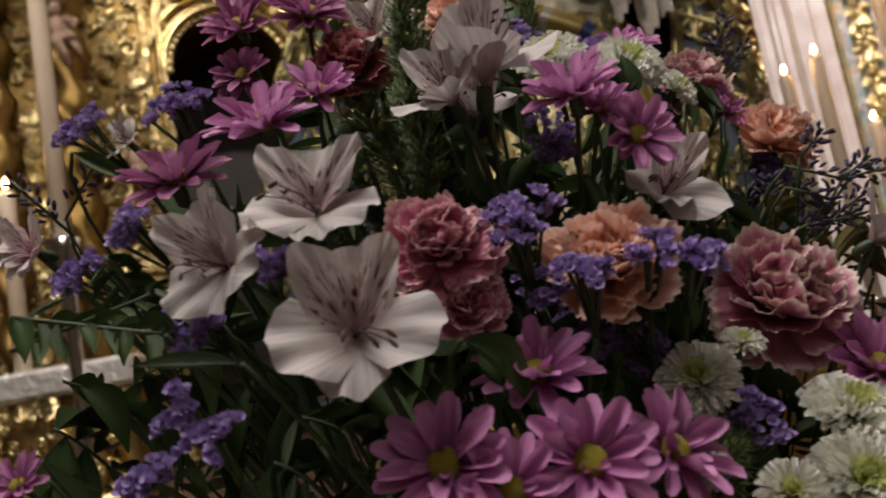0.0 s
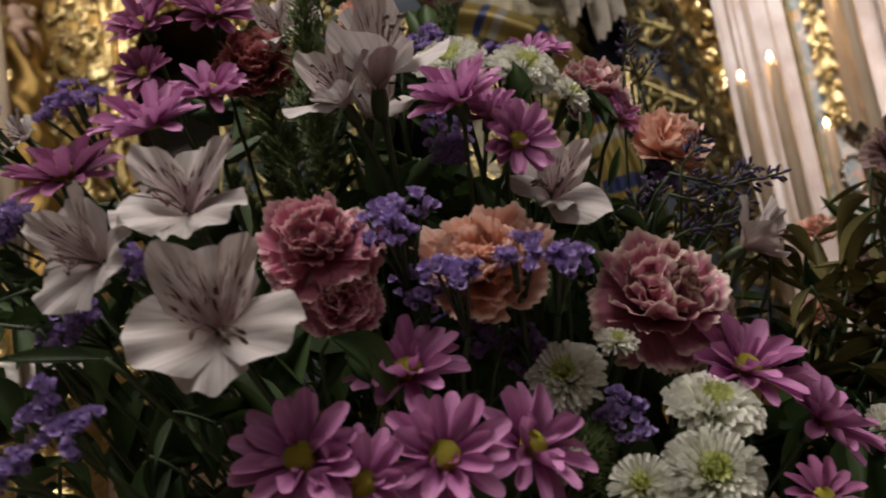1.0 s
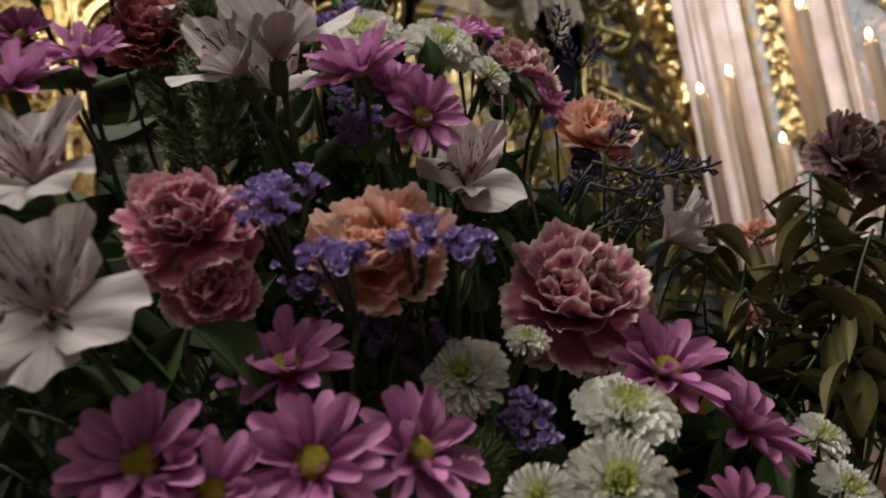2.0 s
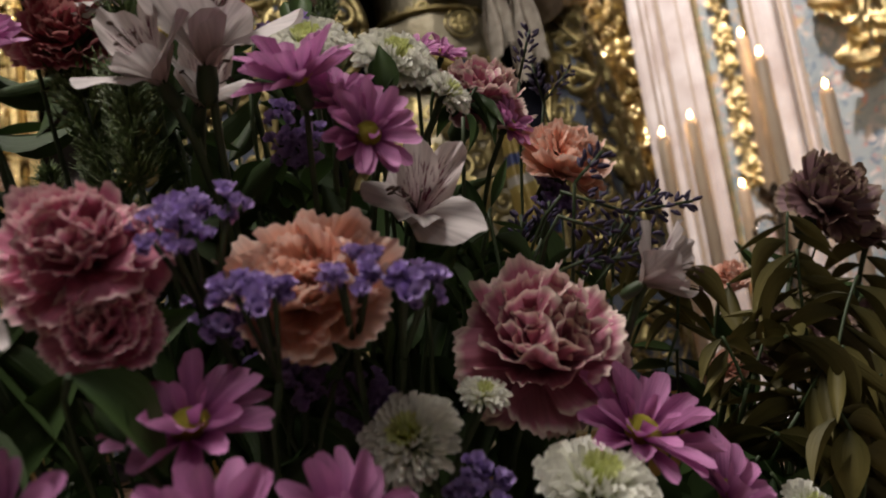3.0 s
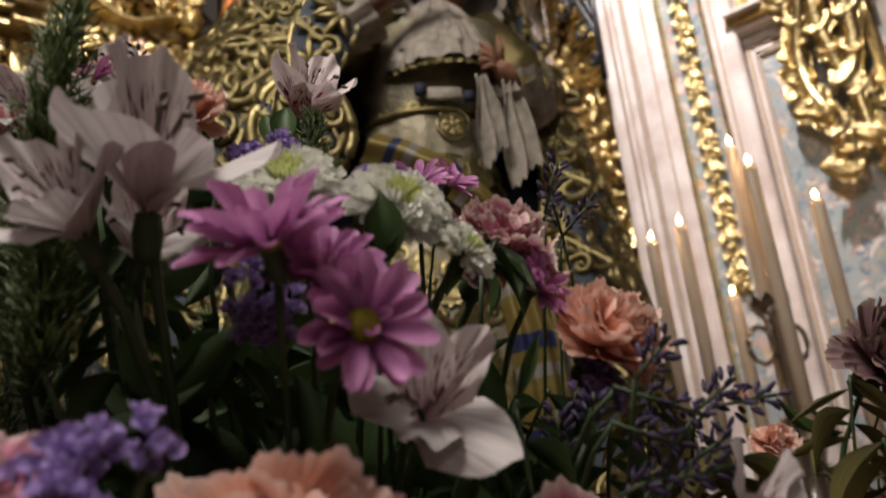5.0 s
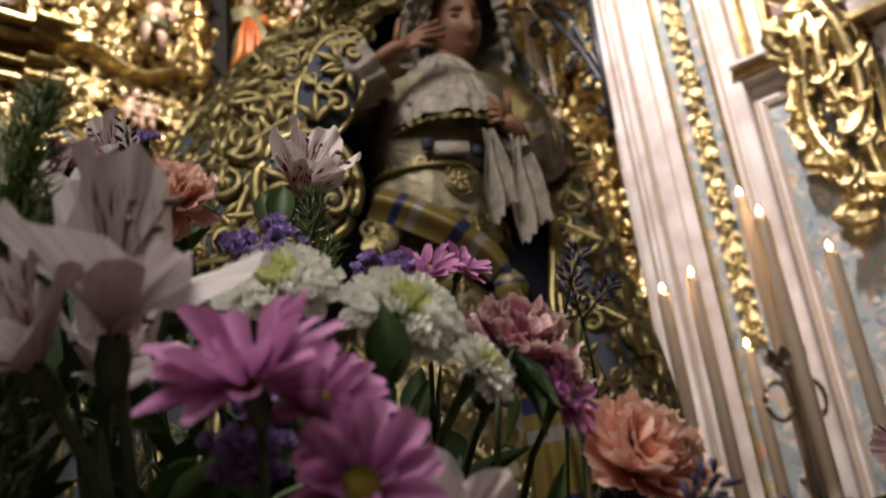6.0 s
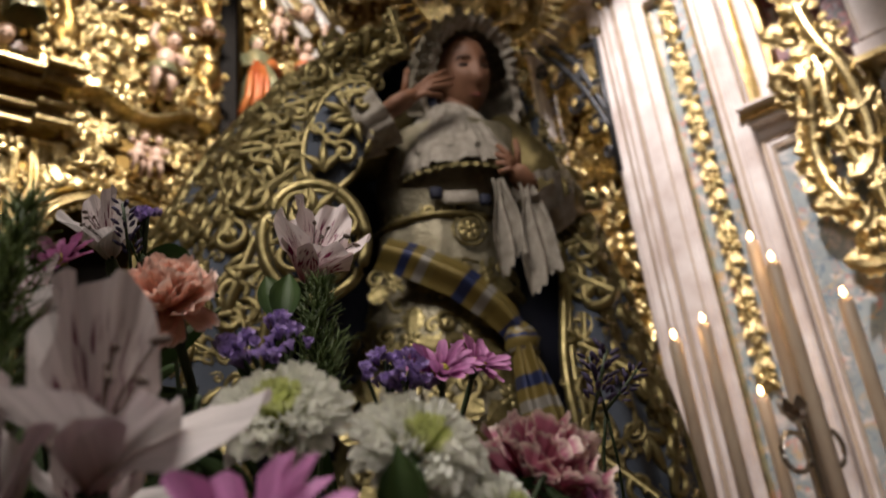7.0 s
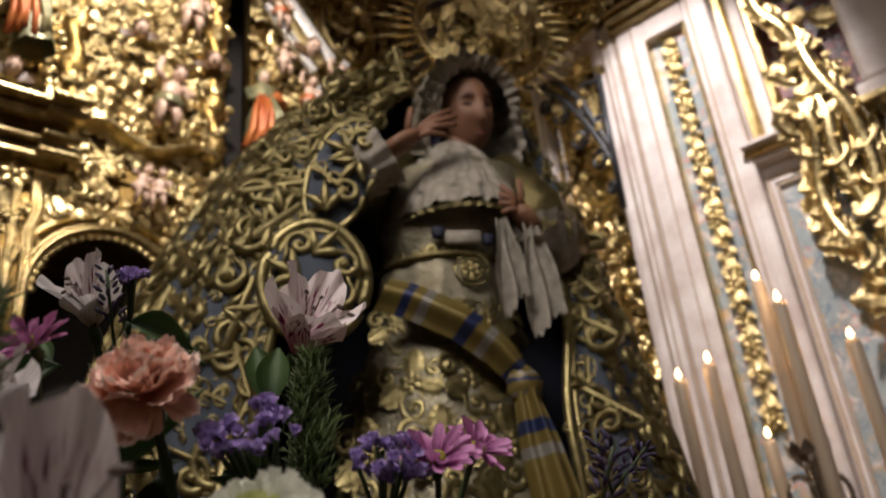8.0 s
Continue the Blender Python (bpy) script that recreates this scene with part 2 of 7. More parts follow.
# ---- mesh tools ----
class Geo:
    """Vertices and faces of one mesh, with a material number and UV for each face corner's vertex."""

    def __init__(self):
        self.v, self.f, self.m, self.uv = [], [], [], []

    def grid(self, fn, nu, nv, slot=0, wrap=False, T=None):
        """A sheet: fn(u, v) with u, v in 0..1."""
        o = len(self.v)
        cols = nu if wrap else nu + 1
        for j in range(nv + 1):
            for i in range(cols):
                p = Vector(fn(i / nu, j / nv))
                self.v.append(T @ p if T else p)
                self.uv.append((i / nu, j / nv))
        for j in range(nv):
            for i in range(nu):
                k = (i + 1) % cols if wrap else i + 1
                self.f.append((o + j * cols + i, o + j * cols + k, o + (j + 1) * cols + k, o + (j + 1) * cols + i))
                self.m.append(slot)
        return self

    def tube(self, pts, rad, sides=6, slot=0, flat=1.0, up=None, T=None):
        """A round bar along points; rad is a number or a function of 0..1. Closed ends."""
        pts = [Vector(p) for p in pts]
        o, n = len(self.v), len(pts)
        for k, p in enumerate(pts):
            d = (pts[min(k + 1, n - 1)] - pts[max(k - 1, 0)])
            d = d.normalized() if d.length > 1e-9 else Vector((0, 0, 1))
            ref = Vector(up) if up else (Vector((0, 0, 1)) if abs(d.z) < 0.9 else Vector((1, 0, 0)))
            a = d.cross(ref).normalized()
            b = a.cross(d)
            r = rad(k / (n - 1)) if callable(rad) else rad
            for s in range(sides):
                t = 2 * math.pi * s / sides
                q = p + a * (r * math.cos(t)) + b * (r * flat * math.sin(t))
                self.v.append(T @ q if T else q)
                self.uv.append((s / sides, k / (n - 1)))
        for k in range(n - 1):
            for s in range(sides):
                t = (s + 1) % sides
                self.f.append((o + k * sides + s, o + k * sides + t, o + (k + 1) * sides + t, o + (k + 1) * sides + s))
                self.m.append(slot)
        self.f.append(tuple(o + s for s in reversed(range(sides))))
        self.f.append(tuple(o + (n - 1) * sides + s for s in range(sides)))
        self.m += [slot, slot]
        return self

    def lathe(self, prof, sides=16, slot=0, T=None, wave=None):
        """A turned form round z; prof: (radius, z) from the bottom up."""
        def fn(u, v):
            k = v * (len(prof) - 1)
            i = min(int(k + 1e-6), len(prof) - 2)
            w = k - i
            r, z = (prof[i][j] * (1 - w) + prof[i + 1][j] * w for j in (0, 1))
            a = 2 * math.pi * u
            if wave:
                r *= wave(a, v)
            return (r * math.cos(a), r * math.sin(a), z)
        return self.grid(fn, sides, len(prof) - 1, slot, True, T)

    def ball(self, c, r, slot=0, nu=10, nv=7, T=None, fn=None):
        rx, ry, rz = r if isinstance(r, tuple) else (r, r, r)

        def g(u, v):
            a, b = 2 * math.pi * u, math.pi * (v - 0.5)
            d = Vector((math.cos(a) * math.cos(b), math.sin(a) * math.cos(b), math.sin(b)))
            k = fn(d) if fn else 1
            return (c[0] + rx * d.x * k, c[1] + ry * d.y * k, c[2] + rz * d.z * k)
        return self.grid(g, nu, nv, slot, True, T)

    def box(self, x0, x1, y0, y1, z0, z1, slot=0, bevel=0.004, T=None):
        """A box with chamfered edges."""
        b = min(bevel, (x1 - x0) / 3, (y1 - y0) / 3, (z1 - z0) / 3)
        bm = bmesh.new()
        bmesh.ops.create_cube(bm, size=1)
        for v in bm.verts:
            v.co = ((x0 + x1) / 2 + v.co.x * (x1 - x0), (y0 + y1) / 2 + v.co.y * (y1 - y0), (z0 + z1) / 2 + v.co.z * (z1 - z0))
        if b > 0:
            bmesh.ops.bevel(bm, geom=bm.edges[:], offset=b, segments=1, affect="EDGES")
        o = len(self.v)
        bm.verts.index_update()
        for v in bm.verts:
            self.v.append(T @ v.co if T else v.co.copy())
            self.uv.append((0.5, 0.5))
        for f in bm.faces:
            self.f.append(tuple(o + v.index for v in f.verts))
            self.m.append(slot)
        bm.free()
        return self

    def sweep(self, prof, path, slot=0, T=None):
        """A moulding: profile (out, up) carried along path points (x, z, nx, nz), out from the wall along -y."""
        def fn(u, v):
            x, z, nx, nz = path[round(u * (len(path) - 1))]
            a, d = prof[round(v * (len(prof) - 1))]
            return (x + nx * a, -d, z + nz * a)
        return self.grid(fn, len(path) - 1, len(prof) - 1, slot, False, T)

    def add(self, other, T, slot=None):
        o = len(self.v)
        self.v += [T @ v for v in other.v]
        self.uv += other.uv
        self.f += [tuple(o + i for i in f) for f in other.f]
        self.m += [slot if slot is not None else s for s in other.m]
        return self

    def mesh(self, name, mats, smooth=True):
        me = bpy.data.meshes.new(name)
        me.from_pydata([tuple(v) for v in self.v], [], self.f)
        for m in (mats if isinstance(mats, (list, tuple)) else [mats]):
            me.materials.append(m)
        me.polygons.foreach_set("material_index", self.m)
        me.polygons.foreach_set("use_smooth", [smooth and len(f) <= 4 for f in self.f])
        layer = me.uv_layers.new(name="UVMap")
        idx = np.empty(len(me.loops), dtype=np.int32)
        me.loops.foreach_get("vertex_index", idx)
        layer.data.foreach_set("uv", np.array(self.uv, dtype=np.float32)[idx].ravel())
        me.update()
        return me


def thing(name, m, label, category, group="", kind=""):
    ob = new(name)
    ob.empty_display_size = 0.02
    ob.matrix_basis = m
    return tagged(ob, label, category, group, kind)


def part(name, data, parent, m=None, label="", kind=""):
    ob = new(name, data)
    ob.parent = parent
    if m is not None:
        ob.matrix_basis = m
    return tagged(ob, label, "", "", kind)


def solid(name, data, label, category, m=None, group="", kind=""):
    ob = new(name, data)
    if m is not None:
        ob.matrix_basis = m
    return tagged(ob, label, category, group, kind)


def aim(p, n, spin=0.0):
    """A pose at p whose z axis points along n."""
    q = Vector(n).normalized().to_track_quat("Z", "Y").to_matrix().to_4x4()
    return Matrix.Translation(p) @ q @ Matrix.Rotation(spin, 4, "Z")


def wallframe(x, y, deg):
    """A wall's own axes: x along it, -y out of it into the room, z up."""
    return pose(x, y, 0, 0, 0, deg)


S = Matrix.Scale
RND = random.Random(7)


# ---- the chapel ----
def box_solid(name, dims, material, label, category, kind="structure", m=None, bevel=0.006):
    return solid(name, Geo().box(*dims, bevel=bevel).mesh(name, material, False), label, category, m, kind=kind)


# Closed room added out of view; its pale stone bounces light back in.
box_solid("floor", (-5, 5, -5, 6, -0.2, 0), BOUNCE_STONE, "worn stone chapel floor", "floor")
box_solid("ceiling", (-5, 5, -5, 6, 7, 7.2), BOUNCE_STONE, "plain stone chapel ceiling", "ceiling")
box_solid("wall_south", (-5, 5, -5.2, -5, 0, 7), BOUNCE_STONE, "plain stone wall of the nave", "wall")
box_solid("wall_west", (-5.2, -5, -5, 6, 0, 7), BOUNCE_STONE, "plain stone side wall", "wall")
box_solid("wall_east", (5, 5.2, -5, 6, 0, 7), BOUNCE_STONE, "plain stone side wall", "wall")
box_solid("wall_north", (-5, 5, 6, 6.2, 0, 7), BOUNCE_STONE, "plain stone end wall", "wall")
box_solid("altar", (-1.3, 2.2, 1.30, 2.9, 0, 0.95), ALTARM, "dark veined marble altar block", "altar", "")
box_solid("altar_step", (-0.7, 1.0, 0.40, 1.296, 0, 0.92), ALTARM, "dark marble step before the altar", "step", "")
box_solid("pedestal", (0.05, 0.80, 1.45, 2.05, 0.95, 1.14), GOLD_SHADED, "gilded pedestal under the dressed statue", "pedestal", "")
planter = box_solid("planter", (-0.16, 0.46, 0.44, 0.80, 0.92, 1.07), SHADE_BLACK, "low dark planter holding the bouquet", "planter", "")

RET = wallframe(-1.05, 3.2, 30)
PIL = wallframe(1.8, 3.4, -50)
BAY = wallframe(1.8, 3.4, -65)


# ---- carved ornament ----
def spiral(turns, r0, r1, a0, n=26, c=(0, 0), hand=1):
    pts = []
    for i in range(n):
        t = i / (n - 1)
        r = r0 * (1 - t) ** 1.1 + r1 * t
        a = a0 + hand * turns * 2 * math.pi * t
        pts.append((c[0] + r * math.cos(a), 0, c[1] + r * math.sin(a)))
    return pts


def scroll_geo(n=24, sides=6, thick=0.085):
    """A C-scroll of unit size in the x-z plane that swells in the middle and ends in two curls."""
    a = spiral(1.25, 0.30, 0.05, math.pi * 0.5, n, (0, 0.22), 1)
    b = spiral(1.15, 0.24, 0.04, math.pi * 0.5, n, (0.10, -0.26), -1)
    pts = a[::-1] + b[1:]
    return Geo().tube(pts, lambda t: thick * (0.35 + 0.65 * math.sin(math.pi * t)), sides, up=(0, 1, 0), flat=0.9).ball((0, -0.03, 0.22), 0.09, nu=6, nv=4).ball((0.10, -0.03, -0.26), 0.08, nu=6, nv=4)


def curl_geo(n=22, sides=6, thick=0.10):
    """A single tendril that winds into a curl."""
    pts = [(-0.45, 0, -0.40), (-0.36, 0, -0.16), (-0.30, -0.02, 0.0)] + spiral(1.4, 0.34, 0.05, math.pi, n, (0.02, 0.08), -1)
    return Geo().tube(pts, lambda t: thick * (0.25 + 0.75 * math.sin(math.pi * min(1, t * 0.9 + 0.08))), sides, up=(0, 1, 0), flat=0.9).ball((0.02, -0.03, 0.08), 0.10, nu=6, nv=4)


def acanthus_geo():
    """A lobed leaf that stands out from the wall and turns over at its tip."""
    def fn(u, v):
        x = 2 * u - 1
        w = 0.34 * math.sin(math.pi * (0.08 + 0.92 * v) ** 0.8) * (1 + 0.22 * math.cos(v * 26)) + 0.02
        y = -0.10 - 0.30 * v * v + 0.16 * x * x + 0.05 * math.cos(x * 9)
        return (x * w, y, v - 0.45 - 0.22 * v ** 4)
    return Geo().grid(fn, 8, 12).grid(lambda u, v: (fn(u, v)[0] * 0.9, fn(u, v)[1] + 0.07, fn(u, v)[2]), 8, 12)


def rosette_geo(n=6):
    g = Geo()
    for k in range(n):
        a = 2 * math.pi * k / n
        T = Matrix.Rotation(a, 4, "Y")
        g.ball((0, -0.10, 0.28), (0.17, 0.10, 0.24), nu=7, nv=5, T=T)
    return g.ball((0, -0.18, 0), (0.16, 0.14, 0.16), nu=8, nv=5)


def tuft_geo():
    """A bunch of three leaves over berries."""
    g = Geo()
    for a, k in ((-0.7, 0.8), (0.7, 0.8), (0.0, 1.0)):
        g.add(acanthus_geo(), Matrix.Rotation(a + math.pi, 4, "Y") @ Matrix.Translation((0, 0, 0.25)) @ S(0.62 * k, 4))
    for x, z in ((-0.12, 0.1), (0.12, 0.12), (0, 0.26), (0, 0.0)):
        g.ball((x, -0.2, z), 0.12, nu=7, nv=5)
    return g


ORN = [scroll_geo(), curl_geo(), acanthus_geo(), rosette_geo(), tuft_geo()]
ORN_GOLD = [g.mesh("carving", GOLD) for g in ORN]
BEAD = Geo().ball((0, -0.1, 0), (0.4, 0.3, 0.4), nu=10, nv=6).mesh("bead", GOLD)
ORN_NAMES = ["scroll", "curl", "acanthus_leaf", "flower_boss", "leaf_tuft"]


def carve(parent, frame, u, z, size, kind, turn=0.0, proud=0.0, flip=1, name=None):
    m = Matrix.Translation((u, -proud, z)) @ Matrix.Rotation(turn, 4, "Y") @ Matrix.Diagonal((size * flip, size, size, 1))
    return part(name or ORN_NAMES[kind], ORN_GOLD[kind], parent, m)


def carve_field(parent, rect, step, size, singles, keep=lambda u, z: True, proud=0.0, kinds=(0, 0, 1, 1, 2, 2, 3, 4), seed=1, material=None):
    """Fills a panel with carving: the first ones as pieces of their own, the rest joined."""
    rnd = random.Random(seed)
    u0, u1, z0, z1 = rect
    spots = []
    z, row = z0, 0
    while z < z1:
        u = u0 + (step * 0.5 if row % 2 else 0)
        while u < u1:
            if keep(u, z):
                spots.append((u + rnd.uniform(-.25, .25) * step, z + rnd.uniform(-.25, .25) * step))
            u += step
        z += step * 0.86
        row += 1
    rnd.shuffle(spots)
    rest = Geo()
    for i, (u, z) in enumerate(spots):
        k, s = rnd.choice(kinds), size * rnd.choice((0.65, 0.8, 1.0, 1.2, 1.7))
        turn, fl, pr = rnd.choice((0, 1.57, 3.14, 4.71)) + rnd.uniform(-.5, .5), rnd.choice((-1, 1)), proud + rnd.uniform(0, 0.03)
        if i < singles:
            carve(parent, None, u, z, s, k, turn, pr, fl)
        else:
            rest.add(ORN[k], Matrix.Translation((u, -pr, z)) @ Matrix.Rotation(turn, 4, "Y") @ Matrix.Diagonal((s * fl, s, s, 1)))
    if rest.v:
        part("carving", rest.mesh("carving", material or GOLD), parent, kind="stuff")


def moulding(parent, name, pts, width, proud, material, closed=False):
    """A ribbed strip along points (u, z) on a wall."""
    path = []
    n = len(pts)
    for i, (u, z) in enumerate(pts):
        a, b = pts[(i - 1) % n if closed else max(i - 1, 0)], pts[(i + 1) % n if closed else min(i + 1, n - 1)]
        d = Vector((b[0] - a[0], b[1] - a[1])).normalized()
        path.append((u, z, -d.y, d.x))
    if closed:
        path.append(path[0])
    w = width / 2
    prof = [(-w, 0), (-w, proud * .5), (-w * .7, proud * .6), (-w * .6, proud), (-w * .2, proud * 1.1), (0, proud * .6), (w * .3, proud * .6), (w * .45, proud * .95), (w * .8, proud * .7), (w, proud * .5), (w, 0)]
    return part(name, Geo().sweep(prof, path).mesh(name, material), parent)


def panelbox(parent, name, dims, material, bevel=0.004, label=""):
    return part(name, Geo().box(*dims, bevel=bevel).mesh(name, material, False), parent, label=label)


# ---- gilded altarpiece, angled to the left of the statue ----
ret = thing("altarpiece", RET, "gilded baroque altarpiece densely carved with scrolls and figures", "altarpiece")
ARCH_U, ARCH_Z, ARCH_R = 0.36, 2.72, 0.30


def wall_with_arch(g, u0, u1, z0, z1, c, zc, r, depth, slot=0):
    """A wall sheet with thickness and a round-headed opening."""
    n = 20
    arc = [(c + r * math.cos(math.pi * (1 - i / n)), zc + r * math.sin(math.pi * (1 - i / n))) for i in range(n + 1)]
    arc = [(c - r, z0)] + arc + [(c + r, z0)]
    m = len(arc) - 1

    def outer(i):
        t = i / m
        if i <= 1:
            return (u0, z0 + (zc - z0) * i)
        if i >= m - 1:
            return (u1, z0 + (zc - z0) * (m - i))
        x = u0 + (u1 - u0) * (i - 1) / (m - 2)
        return (x, z1)

    def fn(u, v):
        i = round(u * m)
        a, b = arc[i], outer(i)
        return (a[0] + (b[0] - a[0]) * v, 0, a[1] + (b[1] - a[1]) * v)
    g.grid(fn, m, 3, slot)
    g.grid(lambda u, v: (arc[round(u * m)][0], depth * v, arc[round(u * m)][1]), m, 2, slot)
    return g


part("backboard", wall_with_arch(Geo(), -0.9, 1.02, 1.0, 3.3, ARCH_U, ARCH_Z, ARCH_R, 0.5).box(-0.9, 0.86, 0.02, 0.06, 3.302, 6.2).mesh("backboard", GOLD_SHADED, False), ret)
part("backboard", Geo().box(-0.9, 0.86, -0.02, 0.10, 3.30, 6.2).box(1.12, 2.4, 0.22, 0.30, 1.0, 6.2).mesh("backboard", GOLD_SHADED, False), ret)
# Near-black sheets stand for the shade deep in the niche and the gap.
part("niche_back", Geo().box(-0.4, 1.1, 0.5, 0.54, 1.0, 3.3).mesh("niche_back", SHADE_BLACK, False), ret, label="niche back painted near-black for the shade inside")
part("recess_shade", Geo().box(0.70, 1.25, 0.62, 0.66, 3.30, 6.2).mesh("recess_shade", SHADE_BLACK, False), ret, label="near-black sheet for the shade between the carved columns")
for r, w, pr in ((0.325, 0.05, 0.05), (0.39, 0.03, 0.035)):
    moulding(ret, "arch_moulding", [(ARCH_U + r * math.cos(math.pi * i / 24), ARCH_Z + r * math.sin(math.pi * i / 24)) for i in range(24, -1, -1)], w, pr, GOLD)
    for sgn in (-1, 1):
        moulding(ret, "jamb_moulding", [(ARCH_U + sgn * r, ARCH_Z - 1.6), (ARCH_U + sgn * r, ARCH_Z)], w, pr, GOLD)
for i in range(26):
    a = math.pi * i / 25
    part("bead", BEAD, ret, Matrix.Translation((ARCH_U + 0.29 * math.cos(a), -0.01, ARCH_Z + 0.29 * math.sin(a))) @ S(0.045, 4))
moulding(ret, "panel_moulding", [(0.035, 1.6), (0.035, 2.86), (0.025, 2.95), (0.05, 3.05), (0.03, 3.24), (0.17, 3.24)], 0.05, 0.05, GOLD)
moulding(ret, "panel_moulding", [(-0.03, 1.4), (-0.03, 3.22)], 0.035, 0.04, GOLD)
for z, h, pr in ((3.28, 0.05, 0.10), (3.335, 0.03, 0.15), (3.40, 0.045, 0.22), (3.45, 0.03, 0.28)):
    panelbox(ret, "cornice", (-0.9, 0.12, -pr, 0, z, z + h - 0.003), GOLD, 0.008)
    panelbox(ret, "cornice", (0.0, 0.16, -pr - 0.06, -pr - 0.003, z, z + h - 0.003), GOLD, 0.008)


def wavy_ledge(z0, u0, u1, amp, waves, w, pr):
    return [(u0 + (u1 - u0) * i / 40, z0 + amp * math.sin(waves * math.pi * i / 40)) for i in range(41)]


moulding(ret, "wavy_cornice", wavy_ledge(3.50, 0.14, 0.80, 0.04, 3, 0.06, 0.1), 0.05, 0.13, GOLD)
moulding(ret, "wavy_cornice", wavy_ledge(4.06, 0.20, 0.85, 0.06, 2, 0.06, 0.1), 0.04, 0.10, GOLD)
# Columns use the shaded gold, so their dimness is in the colour.
for u, r in ((0.10, 0.05), (0.77, 0.055), (-0.35, 0.07), (-0.62, 0.06)):
    def ripple(a, v):
        return 1 + 0.20 * math.sin(2 * a + v * 60) + 0.05 * math.sin(7 * a - v * 90)
    z0, z1 = (3.50, 5.8) if u > 0 else (1.1, 3.26)
    part("twisted_column", Geo().lathe([(r * (1 + 0.12 * math.sin(k * 0.5)), z0 + (z1 - z0) * k / 120) for k in range(121)], 18, wave=ripple, T=Matrix.Translation((u, -0.07, 0))).mesh("twisted_column", GOLD_SHADED), ret)


def outside_arch(u, z):
    if abs(u - ARCH_U) < ARCH_R + 0.06 and z < ARCH_Z:
        return False
    return math.hypot(u - ARCH_U, z - ARCH_Z) > ARCH_R + 0.07 or z < ARCH_Z


carve_field(ret, (-0.85, 0.98, 1.05, 3.24), 0.066, 0.080, 75, outside_arch, 0.0, seed=3)
carve_field(ret, (-0.85, 0.86, 3.50, 5.2), 0.058, 0.074, 85, lambda u, z: True, 0.03, seed=4)
carve_field(ret, (0.14, 0.86, 3.22, 3.50), 0.058, 0.072, 20, lambda u, z: math.hypot((u - 0.465) / 0.15, (z - 3.26) / 0.13) > 1, 0.03, seed=16)
carve_field(ret, (0.10, 0.78, 3.55, 4.6), 0.08, 0.065, 40, lambda u, z: True, 0.10, seed=6)
altar_side = thing("altarpiece_wing", RET @ Matrix.Translation((0, 0.20, 0)), "gilded carved altarpiece wing in half shadow", "altarpiece")
carve_field(altar_side, (1.14, 2.35, 2.6, 5.8), 0.085, 0.10, 90, lambda u, z: True, 0.0, seed=5)
moulding(altar_side, "oval_frame", [(1.78 + 0.20 * math.cos(a * math.pi / 16), 4.98 + 0.28 * math.sin(a * math.pi / 16)) for a in range(32)], 0.06, 0.08, GOLD, True)


